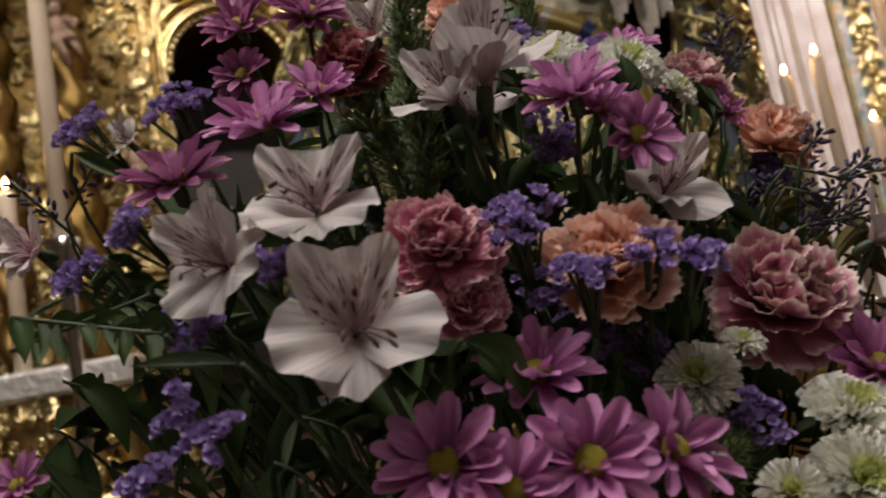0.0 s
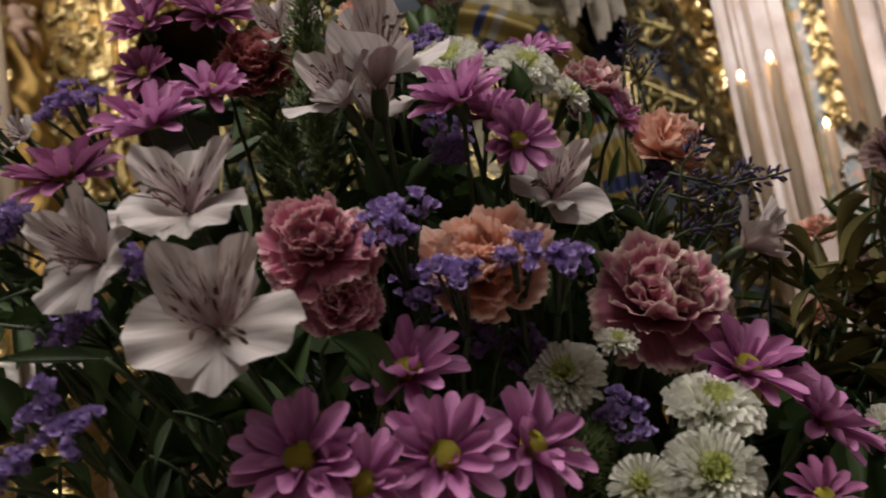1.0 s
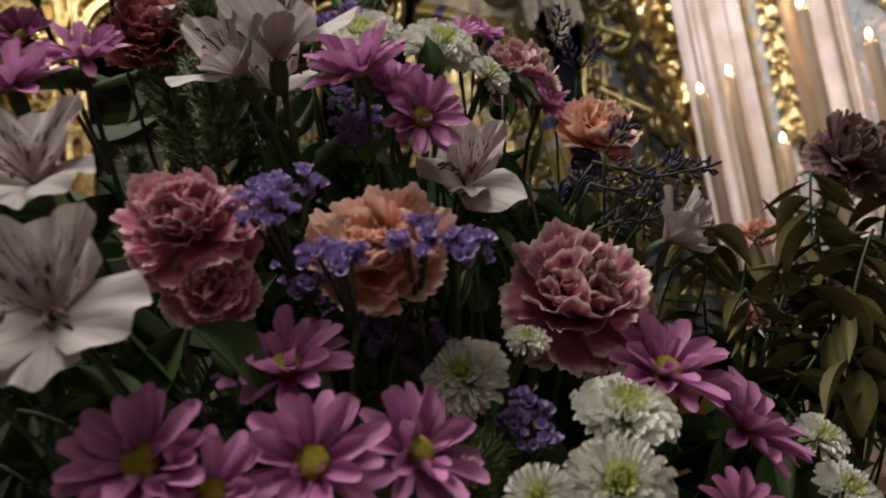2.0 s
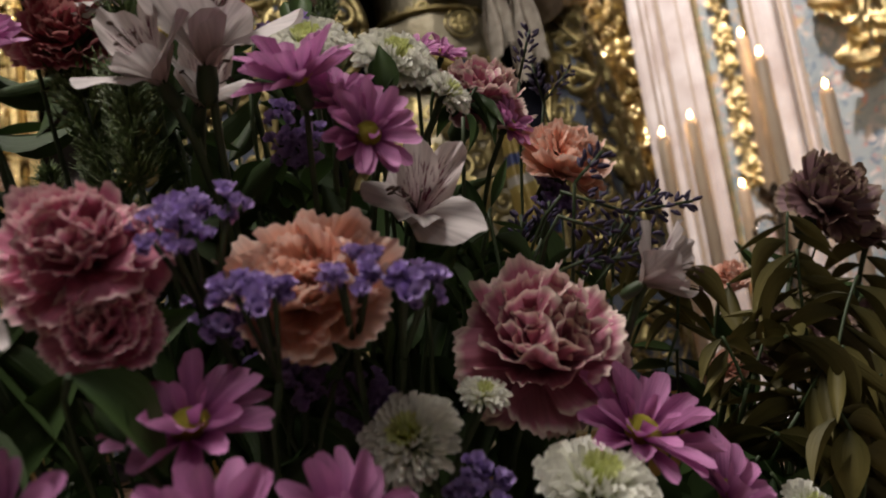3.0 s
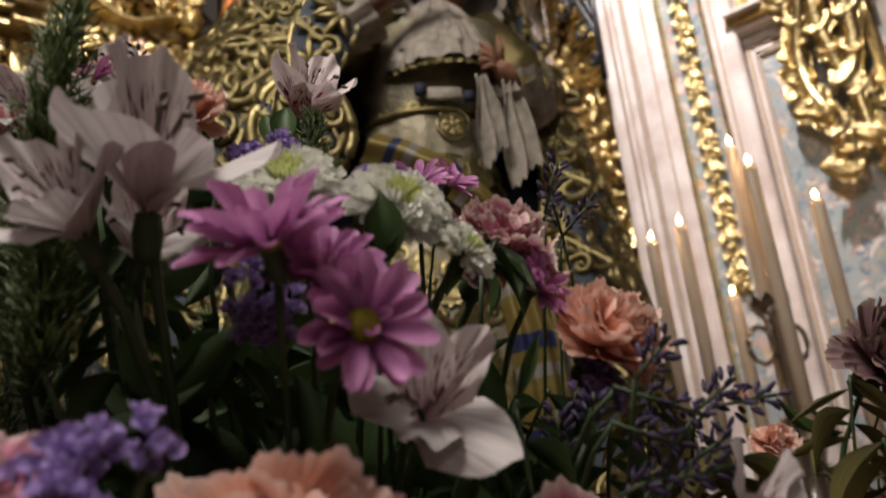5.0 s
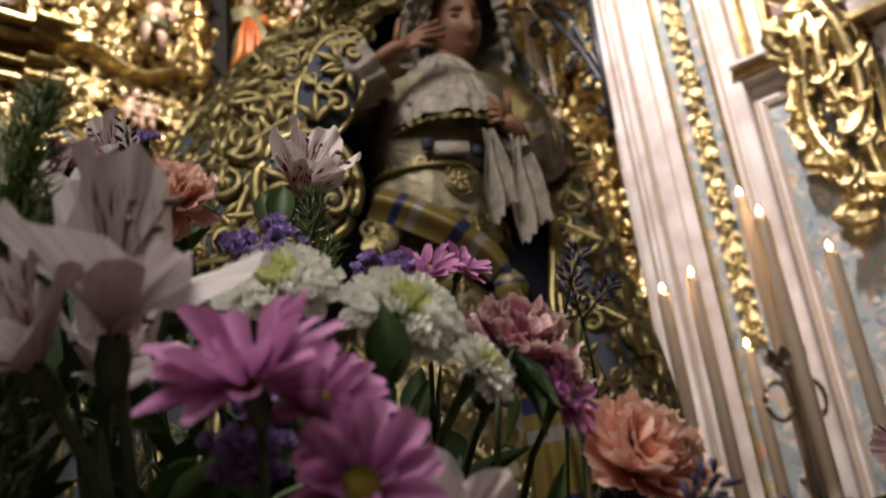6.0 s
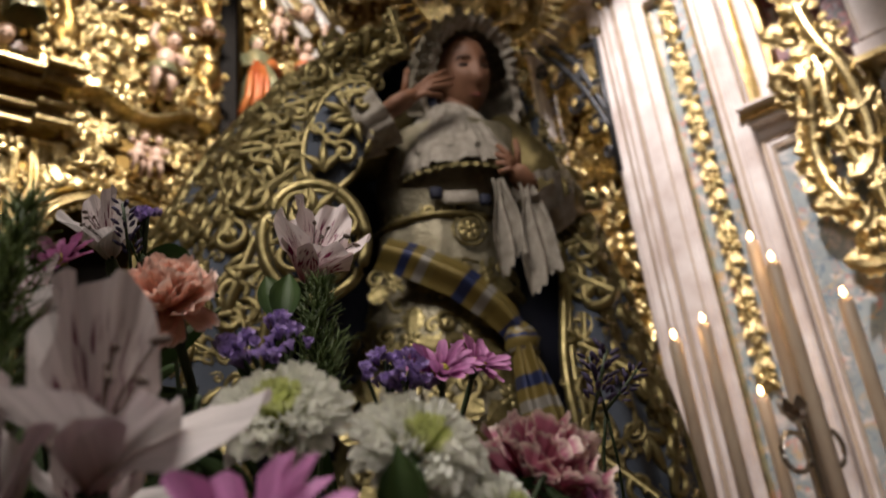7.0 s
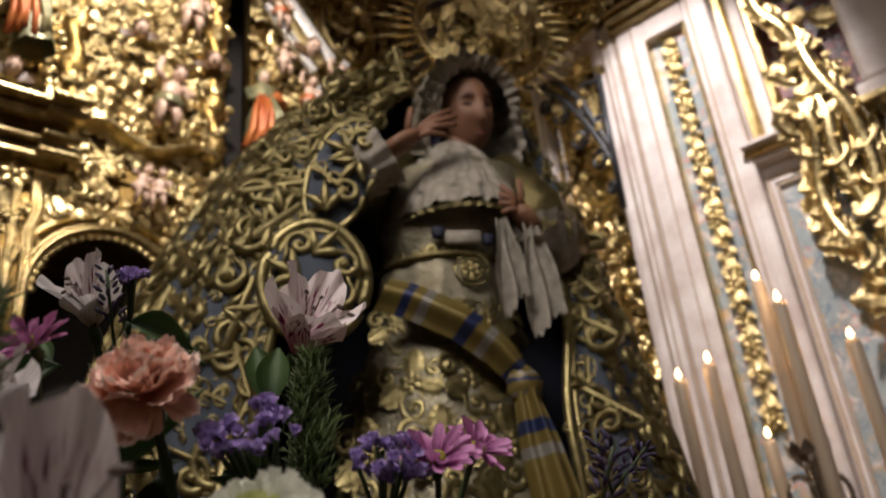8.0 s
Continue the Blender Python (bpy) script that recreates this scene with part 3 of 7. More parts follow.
def figure(m, height, flesh, robe, pose_id, label, name):
    """A small carved figure, one plain form: child with raised arm, standing robed saint, or a winged head."""
    g = Geo()
    h = height
    if pose_id == "saint":
        def fold(a, v):
            return 1 + 0.10 * math.sin(5 * a + 3 * v) * (1 - v) + 0.05 * math.sin(11 * a)
        g.lathe([(0.17 * h, 0), (0.16 * h, 0.2 * h), (0.13 * h, 0.45 * h), (0.12 * h, 0.62 * h), (0.13 * h, 0.74 * h), (0.06 * h, 0.83 * h)], 18, 1, wave=fold)
        nod = Matrix.Translation((0, 0, 0.86 * h)) @ Matrix.Rotation(radians(30), 4, "X") @ Matrix.Translation((0, 0, -0.86 * h))
        g.ball((0, -0.02 * h, 0.90 * h), (0.055 * h, 0.066 * h, 0.075 * h), 0, T=nod)
        for q in (-1, 1):
            g.ball((q * 0.022 * h, -0.078 * h, 0.912 * h), (0.011 * h, 0.008 * h, 0.007 * h), 1, T=nod)
        g.ball((0, 0.005 * h, 0.92 * h), (0.068 * h, 0.070 * h, 0.075 * h), 1, 14, 9, nod)
        g.tube([(-0.12 * h, 0, 0.74 * h), (-0.15 * h, -0.08 * h, 0.58 * h), (0.0, -0.16 * h, 0.60 * h)], 0.04 * h, 7, 1)
        g.tube([(0.12 * h, 0, 0.74 * h), (0.16 * h, -0.09 * h, 0.60 * h), (0.05 * h, -0.17 * h, 0.64 * h)], 0.04 * h, 7, 2)
        for k in range(6):
            x = (-0.17 + 0.055 * k) * h
            g.tube([(x * 0.4 - 0.02 * h, -0.15 * h, 0.60 * h), (x * 0.9, -0.185 * h, 0.42 * h), (x + 0.02 * h * math.sin(k * 2.1), -0.165 * h, 0.22 * h), (x * 1.15 - 0.03 * h, -0.13 * h, (0.03 + 0.03 * (k % 3)) * h)], lambda t: h * (0.028 + 0.022 * t), 7, 2 if k < 4 else 1, flat=0.7)
    elif pose_id == "head":
        nod = Matrix.Translation((0, -0.1 * h, 0.1 * h)) @ Matrix.Rotation(radians(38), 4, "X") @ Matrix.Translation((0, 0.1 * h, -0.1 * h))
        g.ball((0, -0.2 * h, 0.1 * h), (0.28 * h, 0.28 * h, 0.34 * h), 0, T=nod)
        for q in (-1, 1):
            g.ball((q * 0.11 * h, -0.45 * h, 0.16 * h), (0.06 * h, 0.04 * h, 0.04 * h), 2, T=nod)
        g.ball((0, -0.48 * h, 0.07 * h), (0.05 * h, 0.06 * h, 0.07 * h), 0, T=nod)
        g.ball((0, -0.10 * h, 0.27 * h), (0.30 * h, 0.28 * h, 0.21 * h), 2, 14, 9, nod, fn=lambda d: 1 + 0.10 * math.sin(9 * d.x) * math.sin(8 * d.z))
        for s in (-1, 1):
            g.grid(lambda u, v: (s * (0.15 + 0.6 * u) * h, -0.05 * h * math.sin(3 * u), (0.15 - 0.45 * v * (1 - 0.5 * u) - 0.15 * u + 0.05 * math.sin(u * 15)) * h), 8, 4, 2)
    else:
        lift = 1 if pose_id == "raised" else -0.3
        g.ball((0, 0, 0.58 * h), (0.11 * h, 0.08 * h, 0.15 * h), 0)
        g.ball((0, 0, 0.42 * h), (0.12 * h, 0.09 * h, 0.10 * h), 0)
        nod = Matrix.Translation((0.03 * h, 0, 0.80 * h)) @ Matrix.Rotation(radians(38), 4, "X") @ Matrix.Rotation(radians((h * 7300) % 40 - 20), 4, "Z") @ Matrix.Translation((-0.03 * h, 0, -0.80 * h))
        g.ball((0.03 * h, -0.02 * h, 0.84 * h), (0.082 * h, 0.10 * h, 0.10 * h), 0, T=nod)
        for q in (-1, 1):
            g.ball(((0.03 + q * 0.034) * h, -0.098 * h, 0.855 * h), (0.018 * h, 0.014 * h, 0.012 * h), 2, T=nod)
        g.ball((0.03 * h, 0.020 * h, 0.89 * h), (0.094 * h, 0.10 * h, 0.078 * h), 2, 14, 9, nod, fn=lambda d: 1 + 0.10 * math.sin(9 * d.x) * math.sin(8 * d.z + 3 * d.y))
        g.ball((0.03 * h, -0.108 * h, 0.835 * h), (0.017 * h, 0.018 * h, 0.022 * h), 0, T=nod)
        g.tube([(-0.10 * h, 0, 0.68 * h), (-0.22 * h, -0.04 * h, (0.66 + 0.10 * lift) * h), (-0.20 * h, -0.08 * h, (0.66 + 0.26 * lift) * h)], 0.043 * h, 7, 0)
        g.tube([(0.10 * h, 0, 0.68 * h), (0.22 * h, -0.06 * h, 0.58 * h), (0.14 * h, -0.14 * h, 0.50 * h)], 0.043 * h, 7, 0)
        g.tube([(-0.06 * h, 0, 0.40 * h), (-0.10 * h, -0.12 * h, 0.24 * h), (-0.07 * h, -0.04 * h, 0.02 * h)], lambda t: h * (0.082 - 0.04 * t), 8, 0)
        g.tube([(0.06 * h, 0, 0.40 * h), (0.10 * h, -0.10 * h, 0.22 * h), (0.12 * h, 0.0, 0.04 * h)], lambda t: h * (0.082 - 0.04 * t), 8, 0)
        g.lathe([(0.15 * h, 0.34 * h), (0.17 * h, 0.40 * h), (0.13 * h, 0.47 * h)], 12, 1, wave=lambda a, v: 1 + 0.12 * math.sin(4 * a + 5 * v))
    m = m @ Matrix.Rotation(radians((h * 9700) % 30 - 15), 4, "Y")
    return solid(name, g.mesh(name, [flesh, robe, REDROBE if pose_id == "saint" else HAIR]), label, "statue", m, "carved figures")


def on(frame, u, z, proud, turn=0):
    return frame @ Matrix.Translation((u, -proud, z)) @ Matrix.Rotation(turn, 4, "Z")


figure(on(RET, 0.49, 3.53, 0.17), 0.42, FLESH, GREENROBE, "raised", "carved child figure with raised arm and grey cloth", "cherub_statue")
figure(on(RET, 0.42, 3.14, 0.12, 0.3), 0.25, FLESH, FLESH, "low", "small carved child figure above the niche", "cherub_statue")
figure(on(RET, 0.51, 3.13, 0.12, -0.4), 0.24, FLESH, FLESH, "low", "small carved child figure above the niche", "cherub_statue")
figure(on(RET, 0.585, 4.16, 0.16), 0.38, FLESH, FLESH, "raised", "carved child figure among gilded scrolls", "cherub_statue")
figure(on(RET, 1.09, 3.62, 0.0), 0.62, FLESH, GREENROBE, "saint", "carved robed figure in red and gold", "saint_statue")
figure(on(RET, 1.40, 4.06, -0.05), 0.33, FLESH, REDROBE, "raised", "carved child figure on the altarpiece wing", "cherub_statue")
figure(on(RET, 1.25, 4.30, -0.05), 0.28, FLESH, FLESH, "low", "carved child figure on the altarpiece wing", "cherub_statue")
figure(on(RET, -0.08, 3.74, 0.20), 0.52, FLESH, GREENROBE, "saint", "carved robed figure in green and red", "saint_statue")
figure(on(RET, 0.36, 4.06, 0.16), 0.13, FLESH, FLESH, "head", "carved winged cherub head", "winged_cherub")
figure(on(RET, 0.73, 4.03, 0.16), 0.13, FLESH, FLESH, "head", "carved winged cherub head", "winged_cherub")
figure(on(RET, -0.15, 3.58, 0.22), 0.12, FLESH, FLESH, "head", "carved winged cherub head under the ledge", "winged_cherub")
figure(on(RET, -0.33, 2.66, 0.16), 0.30, FLESH, FLESH, "low", "small carved child figure on the gilded panel", "cherub_statue")
figure(on(RET, -0.10, 2.14, 0.10), 0.26, FLESH, FLESH, "low", "small carved child figure on the gilded panel", "cherub_statue")
figure(on(RET, 1.55, 4.20, -0.02), 0.34, FLESH, GREENROBE, "raised", "carved child figure with silvered cloth on the altarpiece wing", "cherub_statue")
figure(on(RET, 1.22, 4.62, -0.02), 0.32, FLESH, REDROBE, "low", "carved child figure high on the altarpiece wing", "cherub_statue")
figure(on(RET, 1.42, 4.55, -0.02), 0.16, FLESH, FLESH, "head", "carved winged cherub head on the wing", "winged_cherub")
for u, z, a in ((1.28, 4.66, -0.7), (1.33, 4.58, -0.7), (1.52, 4.34, 0.6), (1.60, 4.42, 0.5)):
    part("ribbon", Geo().box(-0.025, 0.025, -0.06, -0.02, -0.2, 0.2).mesh("ribbon", EMBOSSED, False), altar_side, Matrix.Translation((u, -0.1, z)) @ Matrix.Rotation(a, 4, "Y"), "silvery ray")

for off, w, material in ((0.0, 0.045, EMBOSSED), (-0.085, 0.030, GOLD)):
    part("ray", Geo().box(-w, w, -0.05, 0.0, -0.27, 0.27, bevel=0.012).box(-w * 0.5, w * 0.5, -0.065, -0.052, -0.26, 0.26).mesh("ray", material, False), altar_side, Matrix.Translation((1.40, -0.14, 4.73)) @ Matrix.Rotation(-0.71, 4, "Y") @ Matrix.Translation((off, 0, 0)), "broad straight ray")

part("plinth", Geo().box(-0.9, 2.4, -0.05, 0.5, 0.0, 0.997, bevel=0.01).mesh("plinth", ALTARM, False), ret, label="dark marble plinth")

# ---- white pilaster wall on the right ----
wall_r = thing("pilaster", PIL, "tall white marbled pilaster with gilt garland and painted panel", "pilaster")
panelbox(wall_r, "wall_slab", (-0.04, 2.6, 0.004, 0.3, 0, 6.6), MARBLE)
panelbox(wall_r, "shaft", (0.12, 0.275, -0.10, 0.0, 0.9, 4.25), MARBLE, 0.01)
panelbox(wall_r, "shaft", (0.495, 0.615, -0.10, 0.0, 0.9, 6.0), MARBLE, 0.01)
panelbox(wall_r, "shaft", (0.276, 0.494, -0.10, 0.0, 4.0, 4.25), MARBLE, 0.004)
panelbox(wall_r, "painted_panel", (0.27, 0.50, -0.045, -0.001, 0.9, 4.0), BLUEPANEL, 0.001, "blue panel painted with faded flowers")
for u, w, pr, mt in ((-0.015, 0.05, 0.05, MARBLE), (0.035, 0.03, 0.07, MARBLE), (0.075, 0.035, 0.085, MARBLE), (0.108, 0.016, 0.09, LINE), (0.012, 0.005, 0.072, LINE), (0.055, 0.005, 0.088, LINE), (0.21, 0.010, 0.106, LINE), (0.232, 0.010, 0.106, MARBLE), (0.53, 0.012, 0.106, LINE), (0.56, 0.014, 0.106, MARBLE)):
    panelbox(wall_r, "fillet", (u - w / 2, u + w / 2, -pr, 0.0, 0.9, 4.25), mt, 0.004)
for u in (0.283, 0.487):
    panelbox(wall_r, "panel_bead", (u - 0.006, u + 0.006, -0.108, -0.04, 0.9, 3.985), GOLD, 0.003)
for z, w, pr in ((4.13, 0.03, 0.13), (4.165, 0.05, 0.16), (4.22, 0.02, 0.19)):
    panelbox(wall_r, "capital", (0.10, 0.60, -pr, -0.0, z, z + w), GOLD, 0.006, "gilded capital ring")
panelbox(wall_r, "capital_block", (0.11, 0.60, -0.16, 0.0, 4.25, 5.6), GOLD_SHADED)
carve_field(wall_r, (0.12, 0.60, 4.30, 5.5), 0.075, 0.11, 15, proud=0.17, seed=9)
for i in range(27):
    z = 4.02 - i * 0.079
    kind = (4, 2, 3, 2)[i % 4]
    s = (0.105, 0.095, 0.10, 0.105)[i % 4]
    carve(wall_r, None, 0.380 + RND.uniform(-0.006, 0.006), z, s, kind, RND.uniform(-0.2, 0.2) + (math.pi if kind == 2 else 0), 0.05, name="garland_leaf" if kind != 3 else "garland_flower")
    for sgn in (-1, 1):
        carve(wall_r, None, 0.380 + sgn * 0.030, z - 0.03, 0.062, 2, sgn * 2.3, 0.055, name="garland_leaf")
for u0, u1, w in ((0.655, 0.655, 0.055), (0.775, 0.775, 0.05)):
    moulding(wall_r, "gilt_strip", [(u0, 3.22), (u1, 6.0)], w, 0.06, GOLD)
panelbox(wall_r, "marble_strip", (0.695, 0.745, -0.03, 0.0, 3.22, 6.0), MARBLE, 0.006)
panelbox(wall_r, "mauve_panel", (0.80, 1.12, -0.012, 0.002, 3.22, 6.0), MAUVEPANEL, 0.002, "dark mauve panel painted with flowers")
for z, h, pr in ((3.125, 0.02, 0.10), (3.147, 0.035, 0.15), (3.184, 0.022, 0.19)):
    panelbox(wall_r, "ledge", (0.585, 0.80, -pr * 0.8, -0.0, z - 0.035, z + h - 0.035), GOLD if h > 0.03 else MARBLE, 0.005)
panelbox(wall_r, "blue_panel", (0.66, 1.5, -0.02, 0.002, 0.9, 2.98), BLUEPANEL, 0.002, "blue panel painted with scrolls and flowers")
for k, (o, w, mt) in enumerate(((0.622, 0.020, LINE), (0.642, 0.02, MARBLE), (0.665, 0.012, LINE))):
    panelbox(wall_r, "panel_border", (o, o + w * 0.9, -0.03 - 0.004 * k, 0.0, 0.9, 3.03 - 0.03 * k), mt, 0.003)
    panelbox(wall_r, "panel_border", (o + w, 1.2, -0.03 - 0.004 * k, 0.0, 3.03 - 0.03 * k - w * 0.9, 3.03 - 0.03 * k), mt, 0.003)


def big_scroll(parent, pts, rad, name="gilt_scroll", material=GOLD, sides=10, leaves=0):
    fine = []
    P = [Vector((u, -d, z)) for u, z, d in pts]
    for i in range(len(P) - 1):
        a, b, c, d = P[max(i - 1, 0)], P[i], P[i + 1], P[min(i + 2, len(P) - 1)]
        for k in range(6):
            t = k / 6
            fine.append(0.5 * ((2 * b) + (c - a) * t + (2 * a - 5 * b + 4 * c - d) * t * t + (3 * b - a - 3 * c + d) * t ** 3))
    fine.append(P[-1])
    if leaves:
        for k in range(2, len(fine) - 1, 4):
            d = fine[k + 1] - fine[k - 1]
            a = math.atan2(d.x, d.z)
            sd = 1 if (k // 4) % 2 else -1
            carve(parent, None, fine[k].x, fine[k].z, leaves * (0.8 + 0.4 * ((k * 7) % 5) / 5), 2, a + sd * 0.9, -fine[k].y + rad * 0.3, sd)
    return part(name, Geo().tube(fine, lambda t: rad * (0.45 + 0.75 * math.sin(math.pi * min(1, 0.12 + t * 0.86))), sides, up=(0, 1, 0)).mesh(name, material), parent)


big_scroll(wall_r, [(0.79, 3.16, .12), (0.83, 3.22, .16), (0.89, 3.18, .20), (0.91, 3.06, .20), (0.87, 2.93, .16), (0.845, 2.80, .14), (0.86, 2.66, .16), (0.90, 2.54, .18), (0.93, 2.42, .16), (0.90, 2.30, .14), (0.85, 2.34, .14)], 0.038, leaves=0.15)
big_scroll(wall_r, [(0.84, 3.12, .10), (0.87, 3.02, .12), (0.83, 2.90, .12), (0.80, 2.78, .10), (0.815, 2.64, .12), (0.86, 2.50, .12)], 0.031, leaves=0.15)
big_scroll(wall_r, [(0.90, 4.05, .12), (0.84, 3.92, .14), (0.85, 3.76, .16), (0.92, 3.62, .16), (0.93, 3.48, .14), (0.86, 3.40, .12), (0.82, 3.46, .12)], 0.035, leaves=0.15)
big_scroll(wall_r, [(0.98, 3.70, .12), (0.96, 3.50, .14), (0.99, 3.30, .16), (1.05, 3.10, .16), (1.06, 2.86, .15), (1.02, 2.60, .14), (1.04, 2.34, .14)], 0.038, leaves=0.15)
big_scroll(wall_r, [(0.94, 3.30, .16), (0.97, 3.12, .18), (0.95, 2.96, .18), (0.97, 2.80, .16), (1.00, 2.62, .16)], 0.035, leaves=0.15)
carve_field(wall_r, (0.95, 1.12, 2.30, 3.40), 0.07, 0.085, 60, proud=0.06, seed=12)
carve_field(wall_r, (0.80, 1.08, 3.40, 4.6), 0.10, 0.09, 40, lambda u, z: u > 0.88, proud=0.03, seed=13)
panelbox(wall_r, "outer_pier", (1.13, 1.40, -0.14, 0.0, 3.22, 6.0), MARBLE, 0.02)
for z, pr in ((3.10, 0.20), (3.14, 0.17), (3.18, 0.15)):
    panelbox(wall_r, "outer_ledge", (1.10, 1.42, -pr, 0.0, z, z + 0.036), GOLD if pr > 0.18 else MARBLE, 0.006)
panelbox(wall_r, "outer_pier", (1.16, 1.40, -0.10, 0.0, 0.9, 3.09), MARBLE, 0.02)
moulding(wall_r, "gilt_strip", [(1.115, 2.0), (1.115, 3.09)], 0.05, 0.12, GOLD)

# ---- carved bay between statue and pilaster ----
bay = thing("carved_bay", BAY, "narrow wall bay filled with dense gilt carving in a white frame", "wall panel")
panelbox(bay, "backboard", (-1.3, -0.04, 0.05, 0.2, 0, 6.6), GOLD_SHADED)
for u, w in ((-0.545, 0.035), (-0.50, 0.02)):
    panelbox(bay, "white_strip", (u - w / 2, u + w / 2, -0.06, 0.05, 0.9, 4.24), MARBLE, 0.005)
panelbox(bay, "white_strip", (-0.06, 0.0, -0.05, 0.05, 0.9, 4.6), MARBLE, 0.005)
panelbox(bay, "bay_ledge", (-0.56, 0.04, -0.09, 0.05, 4.22, 4.27), MARBLE, 0.006)
panelbox(bay, "bay_ledge", (-0.58, 0.06, -0.13, 0.05, 4.275, 4.32), GOLD, 0.006)
carve_field(bay, (-0.47, -0.08, 1.7, 4.2), 0.078, 0.12, 90, proud=-0.03, seed=21)
carve_field(bay, (-1.25, -0.58, 1.7, 5.6), 0.11, 0.14, 10, proud=-0.03, seed=22)
carve_field(bay, (-0.55, 0.0, 4.36, 5.6), 0.10, 0.13, 10, proud=0.02, seed=23)
iron = thing("iron_bracket", BAY, "black wrought-iron wall bracket with scrolls and gilt rosettes", "bracket")
part("bar", Geo().tube([(0.055, -0.16, 3.90), (0.04, -0.16, 3.50), (0.03, -0.16, 3.10)], 0.016, 6).mesh("bar", IRON), iron)
for pts in ([(0.04, 3.32), (-0.06, 3.60), (-0.18, 3.84), (-0.34, 4.06), (-0.52, 4.20)], [(0.04, 3.42), (-0.04, 3.66), (-0.12, 3.86), (-0.26, 4.06), (-0.36, 4.10)], [(0.05, 3.86), (-0.06, 3.90), (-0.12, 3.84), (-0.10, 3.74), (-0.04, 3.72)]):
    big_scroll(iron, [(u, z, 0.16) for u, z in pts], 0.016, "arm", IRON, 8)
for u, z, r, hnd in ((-0.05, 3.42, 0.06, 1), (-0.16, 3.62, 0.07, -1), (-0.02, 3.62, 0.05, 1), (-0.26, 3.84, 0.07, -1), (-0.10, 3.80, 0.05, 1), (-0.36, 3.96, 0.06, -1), (-0.01, 3.24, 0.04, -1)):
    part("curl", Geo().tube([(p[0], -0.16, p[2]) for p in spiral(1.5, r, r * 0.25, 0.4, 22, (u, z), hnd)], 0.012, 6).mesh("curl", IRON), iron)
for u, z in ((-0.05, 3.42), (-0.16, 3.62), (-0.10, 3.80), (-0.26, 3.84), (-0.01, 3.60)):
    part("gilt_rosette", ORN_GOLD[3], iron, Matrix.Translation((u, -0.17, z)) @ S(0.055, 4))
cord = solid("hanging_cord", Geo().tube([(0.0, 0, 0), (0.002, 0, -0.45), (0.0, 0, -0.95)], 0.002, 5).mesh("hanging_cord", MARBLE), "thin pale cord hanging from the bracket", "cord", BAY @ Matrix.Translation((-0.30, -0.16, 3.75)))

# ---- candles ----
CANDLE = Geo().lathe([(0.0, -0.9), (0.024, -0.9), (0.024, -0.02), (0.021, 0.0), (0.012, 0.002), (0.0, -0.006)], 14).mesh("wax", WAX)
WICK = Geo().tube([(0, 0, -0.006), (0.001, 0, 0.012)], 0.0015, 5).mesh("wick", DARKP)
FLAMEM = Geo().lathe([(0.0, 0.0), (0.007, 0.008), (0.0095, 0.016), (0.006, 0.026), (0.0, 0.038)], 10).mesh("flame", FLAME)
STICK = Geo().lathe([(0.09, 0.0), (0.09, 0.012), (0.05, 0.03), (0.022, 0.06), (0.03, 0.10), (0.018, 0.13), (0.022, 0.22), (0.034, 0.25), (0.045, 0.262), (0.045, 0.27), (0.0, 0.27)], 16)


def candle(x, y, z, r=1.0, length=0.9, lean=(0, 0)):
    m = pose(x, y, z, lean[0], lean[1], 0)
    ob = thing("candle", m, "tall lit ivory taper candle with a small flame", "candle", "altar candles")
    part("wax", CANDLE, ob, Matrix.Diagonal((r, r, length / 0.9, 1)))
    wick = part("wick", WICK, ob)
    part("flame", FLAMEM, wick, Matrix.Translation((0, 0, 0.006)))
    d = bpy.data.lights.new("flame_light", "POINT")
    d.energy, d.color, d.shadow_soft_size = 0.35, (1, 0.55, 0.22), 0.012
    lt = new("flame_light", d)
    lt.parent = ob
    lt.matrix_basis = Matrix.Translation((0, -0.012, 0.035))
    foot = m @ Vector((0, 0, -length))
    st = thing("candlestick", Matrix.Translation((foot.x, foot.y, 0.95)), "silver candlestick under a tall taper", "candlestick", "altar candlesticks")
    h = foot.z - 0.95
    part("shaft", STICK.mesh("shaft", SILVER), st, Matrix.Diagonal((1, 1, h / 0.268, 1)))


candle(1.350, 2.55, 2.025, 0.95, 0.8)
candle(1.443, 2.50, 2.064, 0.95, 0.85)
candle(1.640, 2.40, 2.319, 0.95, 0.95)
candle(1.625, 2.30, 2.202, 1.0, 0.9)
candle(1.805, 2.25, 2.050, 1.0, 0.85)
candle(1.755, 2.50, 1.964, 0.85, 0.8)
candle(1.652, 2.60, 1.818, 0.95, 0.75)
candle(-0.905, 1.90, 2.730, 1.0, 1.0)
candle(-1.08, 1.98, 1.910, 0.9, 0.6)

